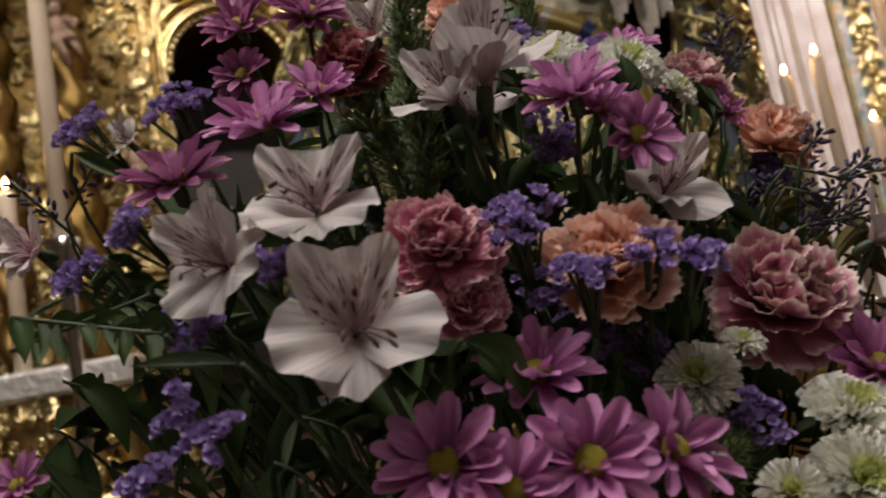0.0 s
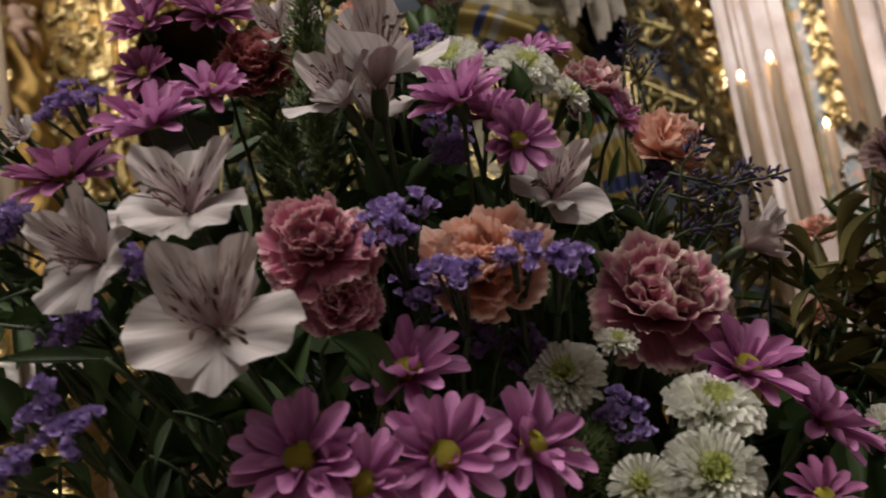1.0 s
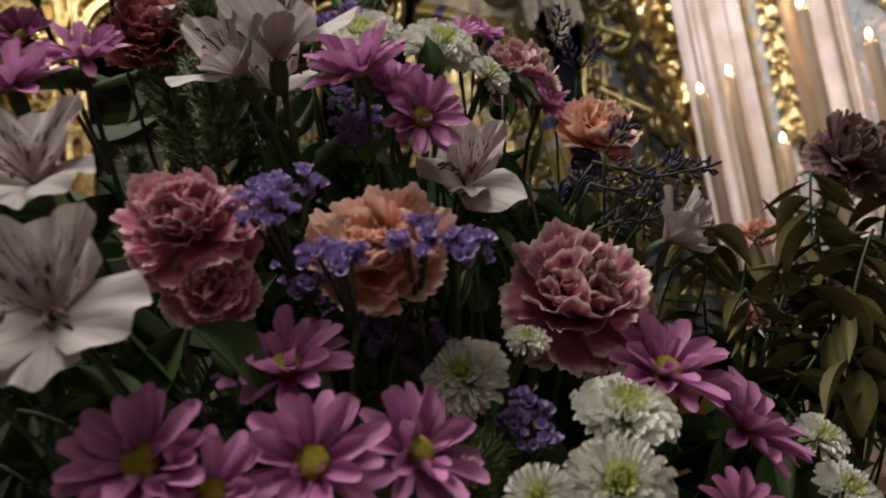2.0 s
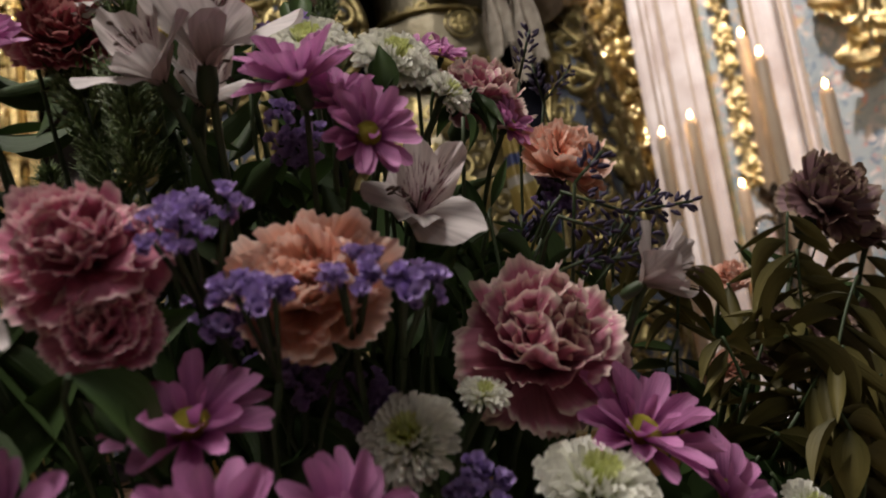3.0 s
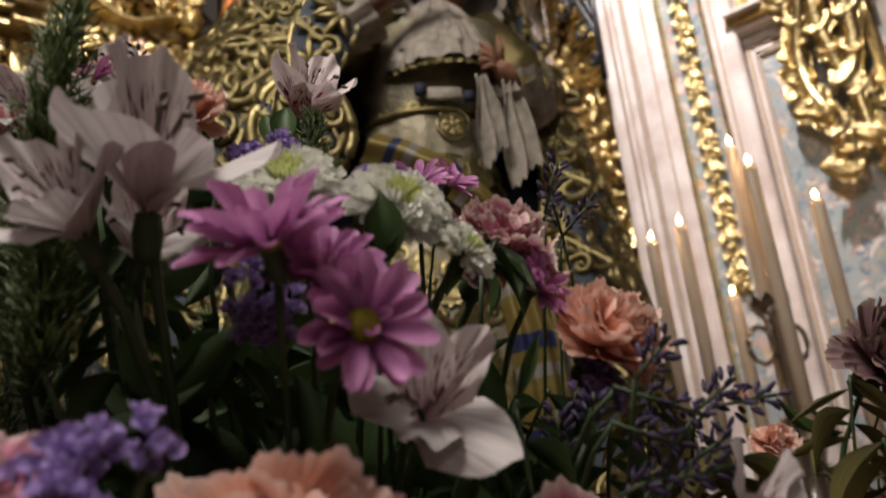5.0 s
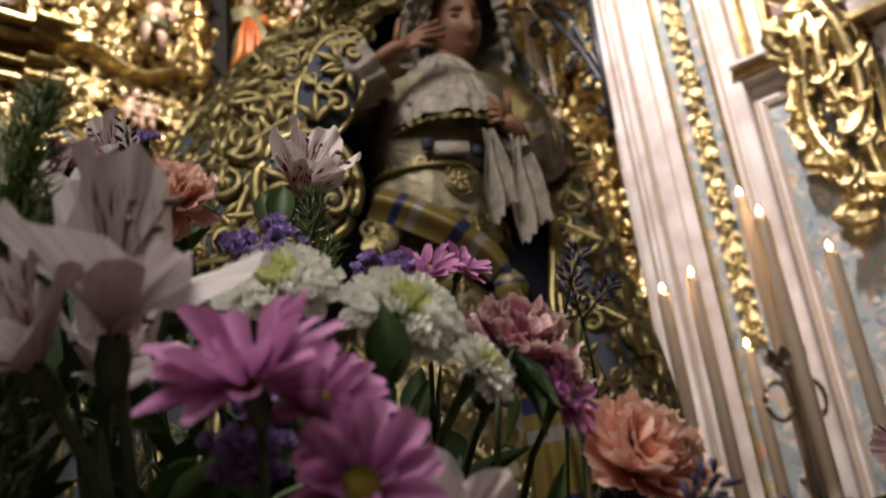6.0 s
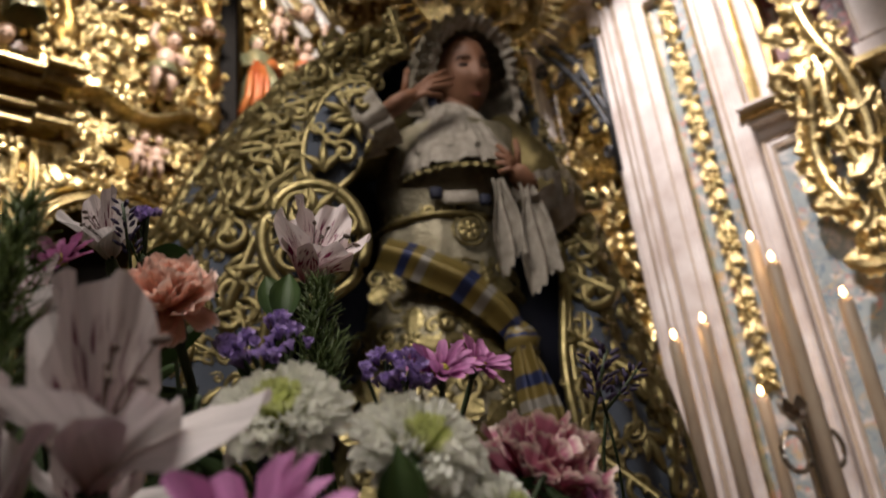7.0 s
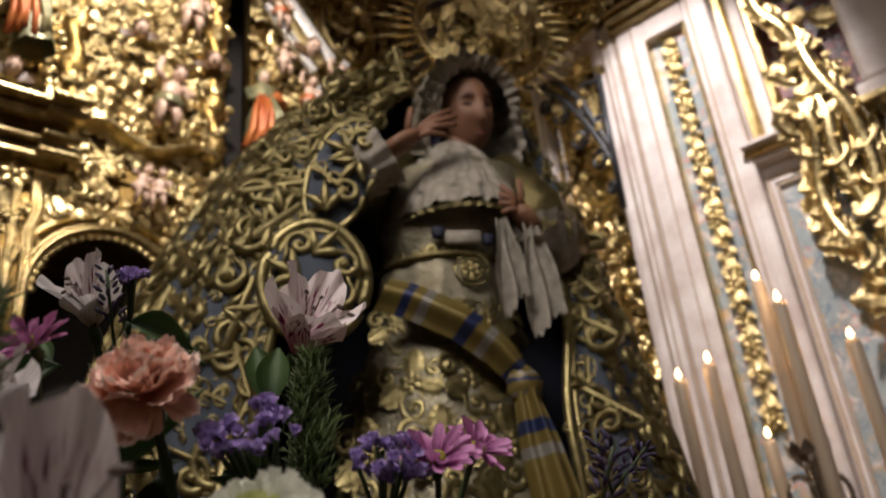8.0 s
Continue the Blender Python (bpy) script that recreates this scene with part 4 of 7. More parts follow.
cup = thing("silver_candelabrum", Matrix.Translation((1.62, 2.36, 0.95)), "ornate silver candelabrum with a petalled cup and ring arms", "candelabrum")
part("stem", Geo().lathe([(0.10, 0), (0.10, 0.02), (0.03, 0.06), (0.02, 0.3), (0.035, 0.4), (0.018, 0.5), (0.018, 0.70), (0.03, 0.74)], 14).mesh("stem", SILVER), cup)
part("cup", Geo().lathe([(0.012, 0.73), (0.04, 0.745), (0.055, 0.77), (0.06, 0.79)], 16).mesh("cup", SILVER), cup)
for i in range(10):
    a = 2 * math.pi * i / 10
    part("cup_petal", Geo().grid(lambda u, v: ((u - .5) * 0.045 * (1 - v * v), -0.058 - 0.012 * v, 0.775 + 0.045 * v), 3, 3).grid(lambda u, v: ((u - .5) * 0.045 * (1 - v * v), -0.054 - 0.012 * v, 0.775 + 0.045 * v), 3, 3).mesh("cup_petal", SILVER), cup, Matrix.Rotation(a, 4, "Z"))
for s in (-1, 1):
    part("ring_arm", Geo().tube([(s * (0.06 + 0.045 * math.cos(a * 0.35)), 0, 0.655 + 0.06 * math.sin(a * 0.35)) for a in range(19)], 0.009, 7).mesh("ring_arm", SILVER), cup)

silver = thing("silver_ledge", Matrix.Translation((-0.93, 1.95, 0.95)), "polished silver altar ledge with embossed border", "ledge")
part("shelf", Geo().box(-0.22, 0.16, -0.06, 0.10, 0.40, 0.475, bevel=0.012).mesh("shelf", EMBOSSED, False), silver)
part("front", Geo().box(-0.20, 0.14, -0.03, 0.08, 0.0, 0.398, bevel=0.008).mesh("front", GOLD, False), silver)
carve_field(silver, (-0.19, 0.13, 0.03, 0.38), 0.05, 0.06, 0, proud=0.03, seed=31)


# ---- the dressed statue ----
def robe_ring(z):
    t = (z - 1.14) / 0.92
    return (0.325 - 0.150 * min(1, t * 1.12) - 0.03 * t, 0.35 + 0.06 * t, 1.76 - 0.03 * t)


def build_statue():
    g = Geo()

    def skirt(u, v):
        z = 1.14 + 0.94 * v
        r, cx, cy = robe_ring(z)
        a = 2 * math.pi * u
        k = 1 + 0.05 * math.sin(7 * a + 2 * v) * (1 - 0.6 * v) + 0.015 * math.sin(17 * a)
        return (cx + r * k * math.cos(a), cy + r * 0.85 * k * math.sin(a), z)
    g.grid(skirt, 60, 24, 3, True)

    def bodice(u, v):
        z = 2.06 + 0.26 * v
        a = 2 * math.pi * u
        r = 0.118 + 0.05 * math.sin(v * 2.2)
        return (0.41 + 0.05 * v + r * math.cos(a), 1.73 - 0.01 * v + r * 0.78 * math.sin(a) * (1 + 0.03 * math.sin(12 * a)), z)
    g.grid(bodice, 40, 8, 3, True)

    # sleeves, cuffs, hands
    g.tube([(0.33, 1.74, 2.36), (0.24, 1.68, 2.29), (0.19, 1.60, 2.25), (0.215, 1.575, 2.265), (0.25, 1.565, 2.285)], lambda t: 0.085 - 0.035 * t, 14, 2)
    g.tube([(0.56, 1.74, 2.34), (0.65, 1.70, 2.22), (0.67, 1.64, 2.12), (0.63, 1.60, 2.12)], lambda t: 0.08 - 0.03 * t, 14, 2)

    def cuff(a, b, r0, r1, fold):
        a, b = Vector(a), Vector(b)
        d = (b - a).normalized()
        x = d.cross(Vector((0, 0, 1))).normalized()
        y = x.cross(d)

        def fn(u, v):
            t = 2 * math.pi * u
            r = (r0 + (r1 - r0) * v) * (1 + 0.13 * math.sin(fold * t) * v)
            return a + (b - a) * v + x * r * math.cos(t) + y * r * math.sin(t)
        g.grid(fn, 36, 6, 1, True)
    cuff((0.190, 1.585, 2.255), (0.285, 1.553, 2.305), 0.046, 0.070, 11)
    cuff((0.175, 1.595, 2.245), (0.240, 1.563, 2.285), 0.05, 0.076, 9)
    cuff((0.635, 1.62, 2.080), (0.590, 1.57, 2.135), 0.04, 0.058, 9)
    cuff((0.650, 1.63, 2.070), (0.615, 1.59, 2.110), 0.05, 0.068, 8)
    for base, palm, tips in (((0.275, 1.553, 2.295), (0.325, 1.535, 2.322), [(0.425, 1.525, 2.392), (0.438, 1.52, 2.374), (0.432, 1.52, 2.352), (0.408, 1.525, 2.328), (0.338, 1.52, 2.392)]),
                             ((0.590, 1.57, 2.115), (0.555, 1.55, 2.150), [(0.515, 1.535, 2.210), (0.510, 1.535, 2.190), (0.508, 1.54, 2.170), (0.513, 1.545, 2.150), (0.555, 1.53, 2.220)])):
        base, palm = Vector(base), Vector(palm)
        g.tube([base, base.lerp(palm, 0.5), palm, palm.lerp(Vector(tips[1]), 0.25)], lambda t: 0.020 + 0.010 * math.sin(math.pi * t), 10, 0, flat=0.6)
        for k, tip in enumerate(tips):
            tip = Vector(tip)
            st = palm + (tip - palm) * 0.12 + Vector((0, -0.004, 0))
            mid = st.lerp(tip, 0.5) + Vector((0, -0.010, 0.004))
            g.tube([st, mid, tip], lambda t: 0.0088 - 0.003 * t, 7, 0)

    # neck and head, turned down to one side
    H = Matrix.Translation((0.49, 1.665, 2.475)) @ Matrix.Rotation(radians(20), 4, "Z") @ Matrix.Rotation(radians(22), 4, "X") @ Matrix.Rotation(radians(-9), 4, "Y")

    def face(d):
        k = 1.0
        if d.y < 0:
            k += 0.035 * math.exp(-((d.x / 0.5) ** 2 + ((d.z - 0.62) / 0.3) ** 2))
            for s in (-1, 1):
                k -= 0.17 * math.exp(-(((d.x - s * 0.36) / 0.20) ** 2 + ((d.z - 0.20) / 0.13) ** 2))
                k += 0.04 * math.exp(-(((d.x - s * 0.45) / 0.22) ** 2 + ((d.z + 0.12) / 0.2) ** 2))
            k += 0.20 * math.exp(-((d.x / 0.13) ** 2 + ((d.z + 0.16) / 0.12) ** 2))
            k += 0.13 * math.exp(-((d.x / 0.10) ** 2 + ((d.z - 0.06) / 0.22) ** 2))
            k += 0.07 * math.exp(-((d.x / 0.2) ** 2 + ((d.z + 0.50) / 0.06) ** 2))
            k += 0.06 * math.exp(-((d.x / 0.2) ** 2 + ((d.z + 0.63) / 0.05) ** 2))
            k += 0.08 * math.exp(-((d.x / 0.25) ** 2 + ((d.z + 0.88) / 0.12) ** 2))
        return k
    g.ball((0, 0, 0), (0.064, 0.082, 0.100), 0, 48, 40, H, face)
    for s in (-1, 1):
        g.ball((s * 0.026, -0.060, 0.015), (0.015, 0.009, 0.0065), 6, 8, 6, H)
        g.tube([(s * 0.014, -0.074, 0.033), (s * 0.027, -0.070, 0.037), (s * 0.042, -0.058, 0.030)], 0.0016, 5, 6, T=H)
    g.tube([(-0.017, -0.070, -0.053), (0, -0.078, -0.055), (0.017, -0.070, -0.053)], lambda t: 0.0015 + 0.004 * math.sin(math.pi * t), 7, 9, T=H, flat=0.8)
    g.tube([(0.45, 1.70, 2.32), (0.47, 1.69, 2.38), (0.485, 1.68, 2.43)], 0.045, 12, 0)

    # veil: hood open at the face, wide at the shoulders, with a curled rim
    def hood(u, v):
        a = 2 * math.pi * u
        low = max(0.0, -math.sin(a))
        phi = radians(50 + 18 * low + (112 - 18 * low) * v)
        d = Vector((math.sin(phi) * math.cos(a), -math.cos(phi), math.sin(phi) * math.sin(a)))
        k = 1 + 0.05 * math.sin(11 * a + 5 * v) * (0.4 + low) + 0.03 * math.sin(23 * a - 3 * v)
        return (d.x * 0.121 * k * (1 + 0.50 * low), d.y * 0.108 + 0.012, d.z * (0.130 + 0.085 * low) * k)
    g.grid(hood, 120, 14, 4, True, H)
    for lay in range(3):
        def rim(u, v):
            a = 2 * math.pi * u
            low = max(0.0, -math.sin(a))
            p = Vector(hood(u, 0.02 + 0.09 * lay))
            out = Vector((math.cos(a), -0.5, math.sin(a)))
            return p + out * (0.020 * v + 0.006 * math.sin(27 * a + 2 * lay + math.sin(5 * a)) * v) + Vector((0, -0.018 * v * max(0.0, math.sin(a)) + 0.006 * math.cos(34 * a + lay) * v, 0))
        g.grid(rim, 200, 3, 4 if lay else 1, True, H)

    # lace collar in two tiers, gold edging below
    for r0, r1, z0, z1, fold, slot, sh in ((0.040, 0.096, 2.395, 2.325, 13, 1, 0), (0.083, 0.119, 2.345, 2.275, 12, 1, 1), (0.107, 0.136, 2.298, 2.232, 14, 1, 2.2), (0.125, 0.148, 2.255, 2.190, 13, 1, 3.4), (0.128, 0.146, 2.205, 2.172, 40, 5, 2)):
        def collar(u, v):
            a = 2 * math.pi * u
            lace = slot == 1
            w = math.sin(fold * a + sh + 0.8 * math.sin(3 * a + sh)) + 0.5 * math.sin(2.3 * fold * a + 1) + 0.25 * math.sin(37 * a + sh)
            r = r0 + (r1 - r0) * v ** 0.7 + (0.0042 if lace else 0.002) * w * v
            swag = 0.004 * math.sin(2 * a + sh) * v if lace else 0.0
            return (0.452 + r * math.cos(a), 1.685 + 0.92 * r * math.sin(a), z0 + (z1 - z0) * v + 0.0022 * w * v * (1 if lace else 0.3) + swag - (0.003 * abs(math.sin(40 * a)) * v ** 6 if lace else 0))
        g.grid(collar, 400, 8, slot, True)

    # handkerchief hanging from the lowered hand
    for x0, dx, y0, zt, zb in ((0.485, 0.06, 1.545, 2.135, 1.945), (0.545, 0.075, 1.55, 2.125, 1.905)):
        def hank(u, v):
            w = 0.35 + 0.65 * v
            return (x0 + 0.02 + (u - 0.35) * dx * w * 1.35 + 0.004 * math.sin(v * 7 + u * 5), y0 - 0.013 * math.sin(u * 14 + 1 + v) * (0.5 + v), zt + (zb - zt) * v - 0.02 * math.sin(u * 6.5) * v + 0.005 * math.sin(u * 60) * v ** 8)
        g.grid(hank, 64, 14, 1)
    # belt, bow and medallion
    g.tube([(0.41 + 0.142 * math.cos(a), 1.735 + 0.128 * math.sin(a), 2.085) for a in [radians(x) for x in range(190, 352, 8)]], 0.016, 8, 5, flat=0.4)
    g.box(0.372, 0.398, 1.588, 1.604, 2.118, 2.145, 7, 0.004).box(0.478, 0.502, 1.588, 1.604, 2.10, 2.125, 7, 0.004).box(0.40, 0.476, 1.59, 1.602, 2.105, 2.135, 1, 0.004)
    for r in (0.036, 0.024):
        g.tube([(0.45 + r * math.cos(k * math.pi / 10), 1.605, 2.05 + r * math.sin(k * math.pi / 10)) for k in range(21)], 0.0035, 6, 5)
    g.add(ORN[3], Matrix.Translation((0.45, 1.61, 2.05)) @ Matrix.Diagonal((0.05, 0.03, 0.05, 1)), 5)
    # raised brocade: flowers ringed by leaves on the skirt, small scrolls on the belt and bodice
    rnd = random.Random(5)

    def on_skirt(u, v):
        p = Vector(skirt(u, v))
        q, w = Vector(skirt(u + 0.01, v)) - p, Vector(skirt(u, v + 0.01)) - p
        nn = q.cross(w).normalized()
        X = q.normalized()
        T = Matrix((X, -nn, nn.cross(X) * -1)).transposed().to_4x4()
        T.translation = p
        return T
    for row in range(5):
        for col in range(5):
            T = on_skirt(0.50 + 0.11 * col + (0.055 if row % 2 else 0), 0.30 + 0.14 * row)
            k = 1.15 - 0.11 * row
            g.add(ORN[3], T @ Matrix.Diagonal((0.058 * k, 0.018, 0.058 * k, 1)), 5)
            for i in range(6):
                T2 = T @ Matrix.Rotation(i * math.pi / 3 + rnd.uniform(-0.2, 0.2), 4, "Y")
                g.add(ORN[2] if i % 2 else ORN[1], T2 @ Matrix.Translation((0, 0, 0.058 * k)) @ Matrix.Diagonal((0.085 * k, 0.018, 0.085 * k, 1)), 5)
    for i in range(22):
        a = radians(196 + 148 * (i % 11) / 10)
        z = 2.045 + 0.055 * (i // 11)
        g.add(ORN[1], Matrix.Translation((0.41 + 0.140 * math.cos(a), 1.735 + 0.118 * math.sin(a), z)) @ Matrix.Rotation(a + math.pi / 2, 4, "Z") @ Matrix.Rotation(rnd.uniform(0, 6.28), 4, "Y") @ Matrix.Diagonal((0.045, 0.018, 0.045, 1)), 5)
    return g


solid("statue", build_statue().mesh("statue", [SKIN, LACE, GOLDC, SILVERC, VEIL, EMBROID, DARKP, NAVY, SILVER, LIPS]), "dressed statue in lace collar, veil and gold brocade robe", "statue")

SASH = bpy.data.materials.new("striped_sash")
SASH.use_nodes = True
_n, _l = SASH.node_tree.nodes, SASH.node_tree.links
_c = _n.new("ShaderNodeTexCoord")
_s = _n.new("ShaderNodeSeparateXYZ")
_l.new(_c.outputs["UV"], _s.inputs[0])
_m = _n.new("ShaderNodeMath")
_m.operation = "MULTIPLY"
_m.inputs[1].default_value = 2.7
_l.new(_s.outputs["Y"], _m.inputs[0])
_f = _n.new("ShaderNodeMath")
_f.operation = "FRACT"
_l.new(_m.outputs[0], _f.inputs[0])
_r = _n.new("ShaderNodeValToRGB")
_r.color_ramp.interpolation = "CONSTANT"
for pos, c in ((0.0, (0.19, 0.14, 0.036)), (0.40, (0.02, 0.03, 0.09)), (0.58, (0.19, 0.14, 0.036)), (0.74, (0.26, 0.245, 0.215)), (0.88, (0.20, 0.155, 0.045))):
    e = _r.color_ramp.elements[0] if pos == 0 else _r.color_ramp.elements.new(pos)
    e.color = (*c, 1)
    e.position = pos
_r.color_ramp.elements.remove(_r.color_ramp.elements[-1])
_l.new(_f.outputs[0], _r.inputs["Fac"])
_p = _n["Principled BSDF"]
_l.new(_r.outputs["Color"], _p.inputs["Base Color"])
_p.inputs["Roughness"].default_value, _p.inputs["Metallic"].default_value = 0.45, 0.35
_w = _n.new("ShaderNodeTexNoise")
_w.inputs["Scale"].default_value = 260
_l.new(_c.outputs["Object"], _w.inputs["Vector"])
_b = _n.new("ShaderNodeBump")
_b.inputs["Strength"].default_value, _b.inputs["Distance"].default_value = 0.6, 0.002
_l.new(_w.outputs["Fac"], _b.inputs["Height"])
_l.new(_b.outputs["Normal"], _p.inputs["Normal"])


def ribbon(pts, widths, folds, amp, yoff=0):
    """A pleated band along 3D points, its width across the path in the x-z plane."""
    P = [Vector(p) for p in pts]

    def at(t):
        k = t * (len(P) - 1)
        i = min(int(k), len(P) - 2)
        return P[i].lerp(P[i + 1], k - i), (P[i + 1] - P[i]).normalized(), widths[i] + (widths[i + 1] - widths[i]) * (k - i)

    def fn(u, v):
        p, d, w = at(v)
        x = Vector((d.z, 0, -d.x)).normalized()
        return p + x * (u - 0.5) * w + Vector((0, amp * math.sin(folds * math.pi * u) - 0.03 * math.sin(math.pi * u) + yoff, 0))
    return Geo().grid(fn, 22, 40).grid(lambda u, v: Vector(fn(u, v)) + Vector((0, 0.004, 0)), 22, 40)


sash = thing("striped_sash", Matrix.Identity(4), "gold, navy and white striped sash tied round the statue's waist", "sash")
part("wrap", ribbon([(0.26, 1.60, 2.00), (0.32, 1.565, 1.965), (0.40, 1.55, 1.915), (0.47, 1.555, 1.855), (0.51, 1.56, 1.80)], [0.075, 0.078, 0.075, 0.068, 0.05], 3, 0.006).mesh("wrap", SASH), sash)
part("knot", Geo().ball((0.508, 1.545, 1.785), (0.034, 0.028, 0.034), nu=16, nv=10, fn=lambda d: 1 + 0.12 * math.sin(9 * d.x + 7 * d.z)).mesh("knot", SASH), sash)
part("tail", ribbon([(0.508, 1.545, 1.77), (0.52, 1.54, 1.68), (0.535, 1.535, 1.58), (0.545, 1.54, 1.46), (0.55, 1.55, 1.34)], [0.045, 0.075, 0.09, 0.095, 0.10], 4, 0.010).mesh("tail", SASH), sash)


# mantle: embroidered sheets on both sides and the dark lining behind
def lerp_path(P, t):
    k = t * (len(P) - 1)
    i = min(int(k), len(P) - 2)
    a, b, c, d = (Vector(P[max(0, min(j, len(P) - 1))]) for j in (i - 1, i, i + 1, i + 2))
    t = k - i
    return 0.5 * ((2 * b) + (c - a) * t + (2 * a - 5 * b + 4 * c - d) * t * t + (3 * b - a - 3 * c + d) * t ** 3)


mantle = thing("mantle", Matrix.Identity(4), "slate-blue velvet mantle thickly embroidered with gold scrolls", "mantle")
ML_O = [(0.40, 1.80, 2.66), (0.23, 1.84, 2.66), (0.059, 1.85, 2.567), (-0.074, 1.82, 2.407), (-0.19, 1.80, 2.205), (-0.279, 1.80, 2.047), (-0.331, 1.78, 1.873), (-0.36, 1.76, 1.60), (-0.38, 1.76, 1.20)]
ML_I = [(0.33, 1.70, 2.56), (0.275, 1.68, 2.47), (0.215, 1.62, 2.36), (0.165, 1.57, 2.22), (0.13, 1.53, 2.15), (0.10, 1.50, 2.02), (0.04, 1.50, 1.86), (0.0, 1.52, 1.60), (-0.02, 1.54, 1.20)]
MR_O = [(0.60, 1.82, 2.60), (0.70, 1.84, 2.46), (0.766, 1.85, 2.27), (0.829, 1.80, 2.061), (0.863, 1.75, 1.797), (0.902, 1.75, 1.576), (0.92, 1.75, 1.20)]
MR_I = [(0.585, 1.78, 2.56), (0.655, 1.78, 2.42), (0.672, 1.70, 2.14), (0.640, 1.62, 1.93), (0.595, 1.57, 1.74), (0.591, 1.55, 1.575), (0.60, 1.55, 1.20)]


def sheet(O, I, bulge):
    def fn(u, v):
        p, q = lerp_path(O, v), lerp_path(I, v)
        x = p.lerp(q, u)
        fold = 0.020 * math.sin(math.pi * u) * math.sin(11 * u - 4 * v) + 0.008 * math.sin(19 * u + 6 * v) * math.sin(math.pi * u)
        return x + Vector((0, -bulge * math.sin(math.pi * u) + fold, 0.02 * math.sin(math.pi * u)))
    return fn


def place_on(fn, u, v, flip=1):
    p = Vector(fn(u, v))
    du, dv = Vector(fn(min(u + 0.02, 1), v)) - Vector(fn(max(u - 0.02, 0), v)), Vector(fn(u, min(v + 0.02, 1))) - Vector(fn(u, max(v - 0.02, 0)))
    nn = du.cross(dv).normalized()
    if nn.y > 0:
        nn = -nn
    X = du.normalized()
    T = Matrix((X, -nn, X.cross(-nn))).transposed().to_4x4()
    T.translation = p
    return T


def s_scroll_geo(turn=1.15, thick=0.075, sides=8):
    """A padded S-scroll of unit length in the x-z plane with a curl at each end."""
    a = spiral(turn, 0.27, 0.07, math.pi * 0.5, 18, (-0.02, 0.25), 1)
    b = [(-x, y, -z) for x, y, z in a]
    return Geo().tube(a[::-1] + b[1:], lambda t: thick * (0.55 + 0.45 * math.sin(math.pi * t)), sides, up=(0, 1, 0), flat=0.9)


def sprig_geo():
    """Three padded leaves that fan out from one foot."""
    g = Geo()
    for a, l in ((-0.75, 0.75), (0.0, 0.95), (0.7, 0.8)):
        g.tube([(l * k / 8 * math.sin(a * (0.6 + 0.06 * k)), -0.03, l * k / 8 * math.cos(a * (0.6 + 0.06 * k)) - 0.4) for k in range(9)], lambda t: 0.02 + 0.11 * math.sin(math.pi * min(1, t * 0.92 + 0.04)) ** 1.4, 7, up=(0, 1, 0))
    return g


EMB_GEO = [s_scroll_geo(1.15, 0.062), curl_geo(20, 8, 0.095), acanthus_geo(), sprig_geo(), s_scroll_geo(1.5, 0.054), s_scroll_geo(0.85, 0.070)]
EMB = [g.mesh("embroidery", EMBROID) for g in EMB_GEO]
MAN = random.Random(11)


def embroider(fn, nu, nv, size, kinds, v0=0.02, v1=0.98, spin=0.6, proud=1.0):
    for j in range(nv):
        for i in range(nu):
            u, v = (i + 0.5 + (0.25 if j % 2 else -0.25) * (nu > 2) + MAN.uniform(-.2, .2)) / nu, v0 + (v1 - v0) * (j + 0.5 + MAN.uniform(-.2, .2)) / nv
            s = size * MAN.uniform(0.8, 1.25)
            part("embroidery", EMB[MAN.choice(kinds)], mantle, place_on(fn, min(max(u, 0.07), 0.93), v) @ Matrix.Rotation(MAN.uniform(-spin, spin) + (0.5 if (i + j) % 2 else -0.7), 4, "Y") @ Matrix.Diagonal((s * MAN.choice((-1, 1)), s * proud, s * MAN.uniform(0.85, 1.1), 1)))


left, right = sheet(ML_O, ML_I, 0.07), sheet(MR_O, MR_I, 0.05)
for fn, nm in ((left, "left"), (right, "right")):
    part("panel", Geo().grid(fn, 20, 60).grid(lambda u, v: Vector(fn(u, v)) + Vector((0, 0.012, 0)), 20, 60).mesh("panel", CLOTH), mantle)
    for edge in (0.0, 1.0, 0.93):
        part("gold_cord", Geo().tube([fn(edge, k / 60) for k in range(61)], 0.010 if edge != 0.93 else 0.006, 7).mesh("gold_cord", EMBROID), mantle)
embroider(left, 4, 12, 0.145, (0, 4, 5, 0), proud=1.4)
embroider(left, 6, 19, 0.082, (1, 3, 1, 4), spin=3.1, proud=1.3)
embroider(right, 2, 11, 0.140, (0, 4, 5, 0), 0.12, proud=1.4)
embroider(right, 4, 16, 0.080, (1, 3, 1, 4), 0.10, spin=3.1, proud=1.4)


def vermicule(fn, nu, nv, size):
    """Fine couched gold thread that fills the ground between the scrolls."""
    g = Geo()
    thin = [s_scroll_geo(1.0, 0.062, 5), curl_geo(12, 5, 0.08)]
    for j in range(nv):
        for i in range(nu):
            u, v = (i + 0.5 + MAN.uniform(-.4, .4)) / nu, (j + 0.5 + MAN.uniform(-.4, .4)) / nv
            s = size * MAN.uniform(0.7, 1.3)
            g.add(MAN.choice(thin), place_on(fn, min(max(u, 0.05), 0.95), min(max(v, 0.02), 0.98)) @ Matrix.Rotation(MAN.uniform(0, 6.28), 4, "Y") @ Matrix.Diagonal((s, s * 0.8, s, 1)))
    part("gold_thread", g.mesh("gold_thread", EMBROID), mantle, kind="stuff")


vermicule(left, 12, 40, 0.038)
vermicule(right, 8, 32, 0.038)


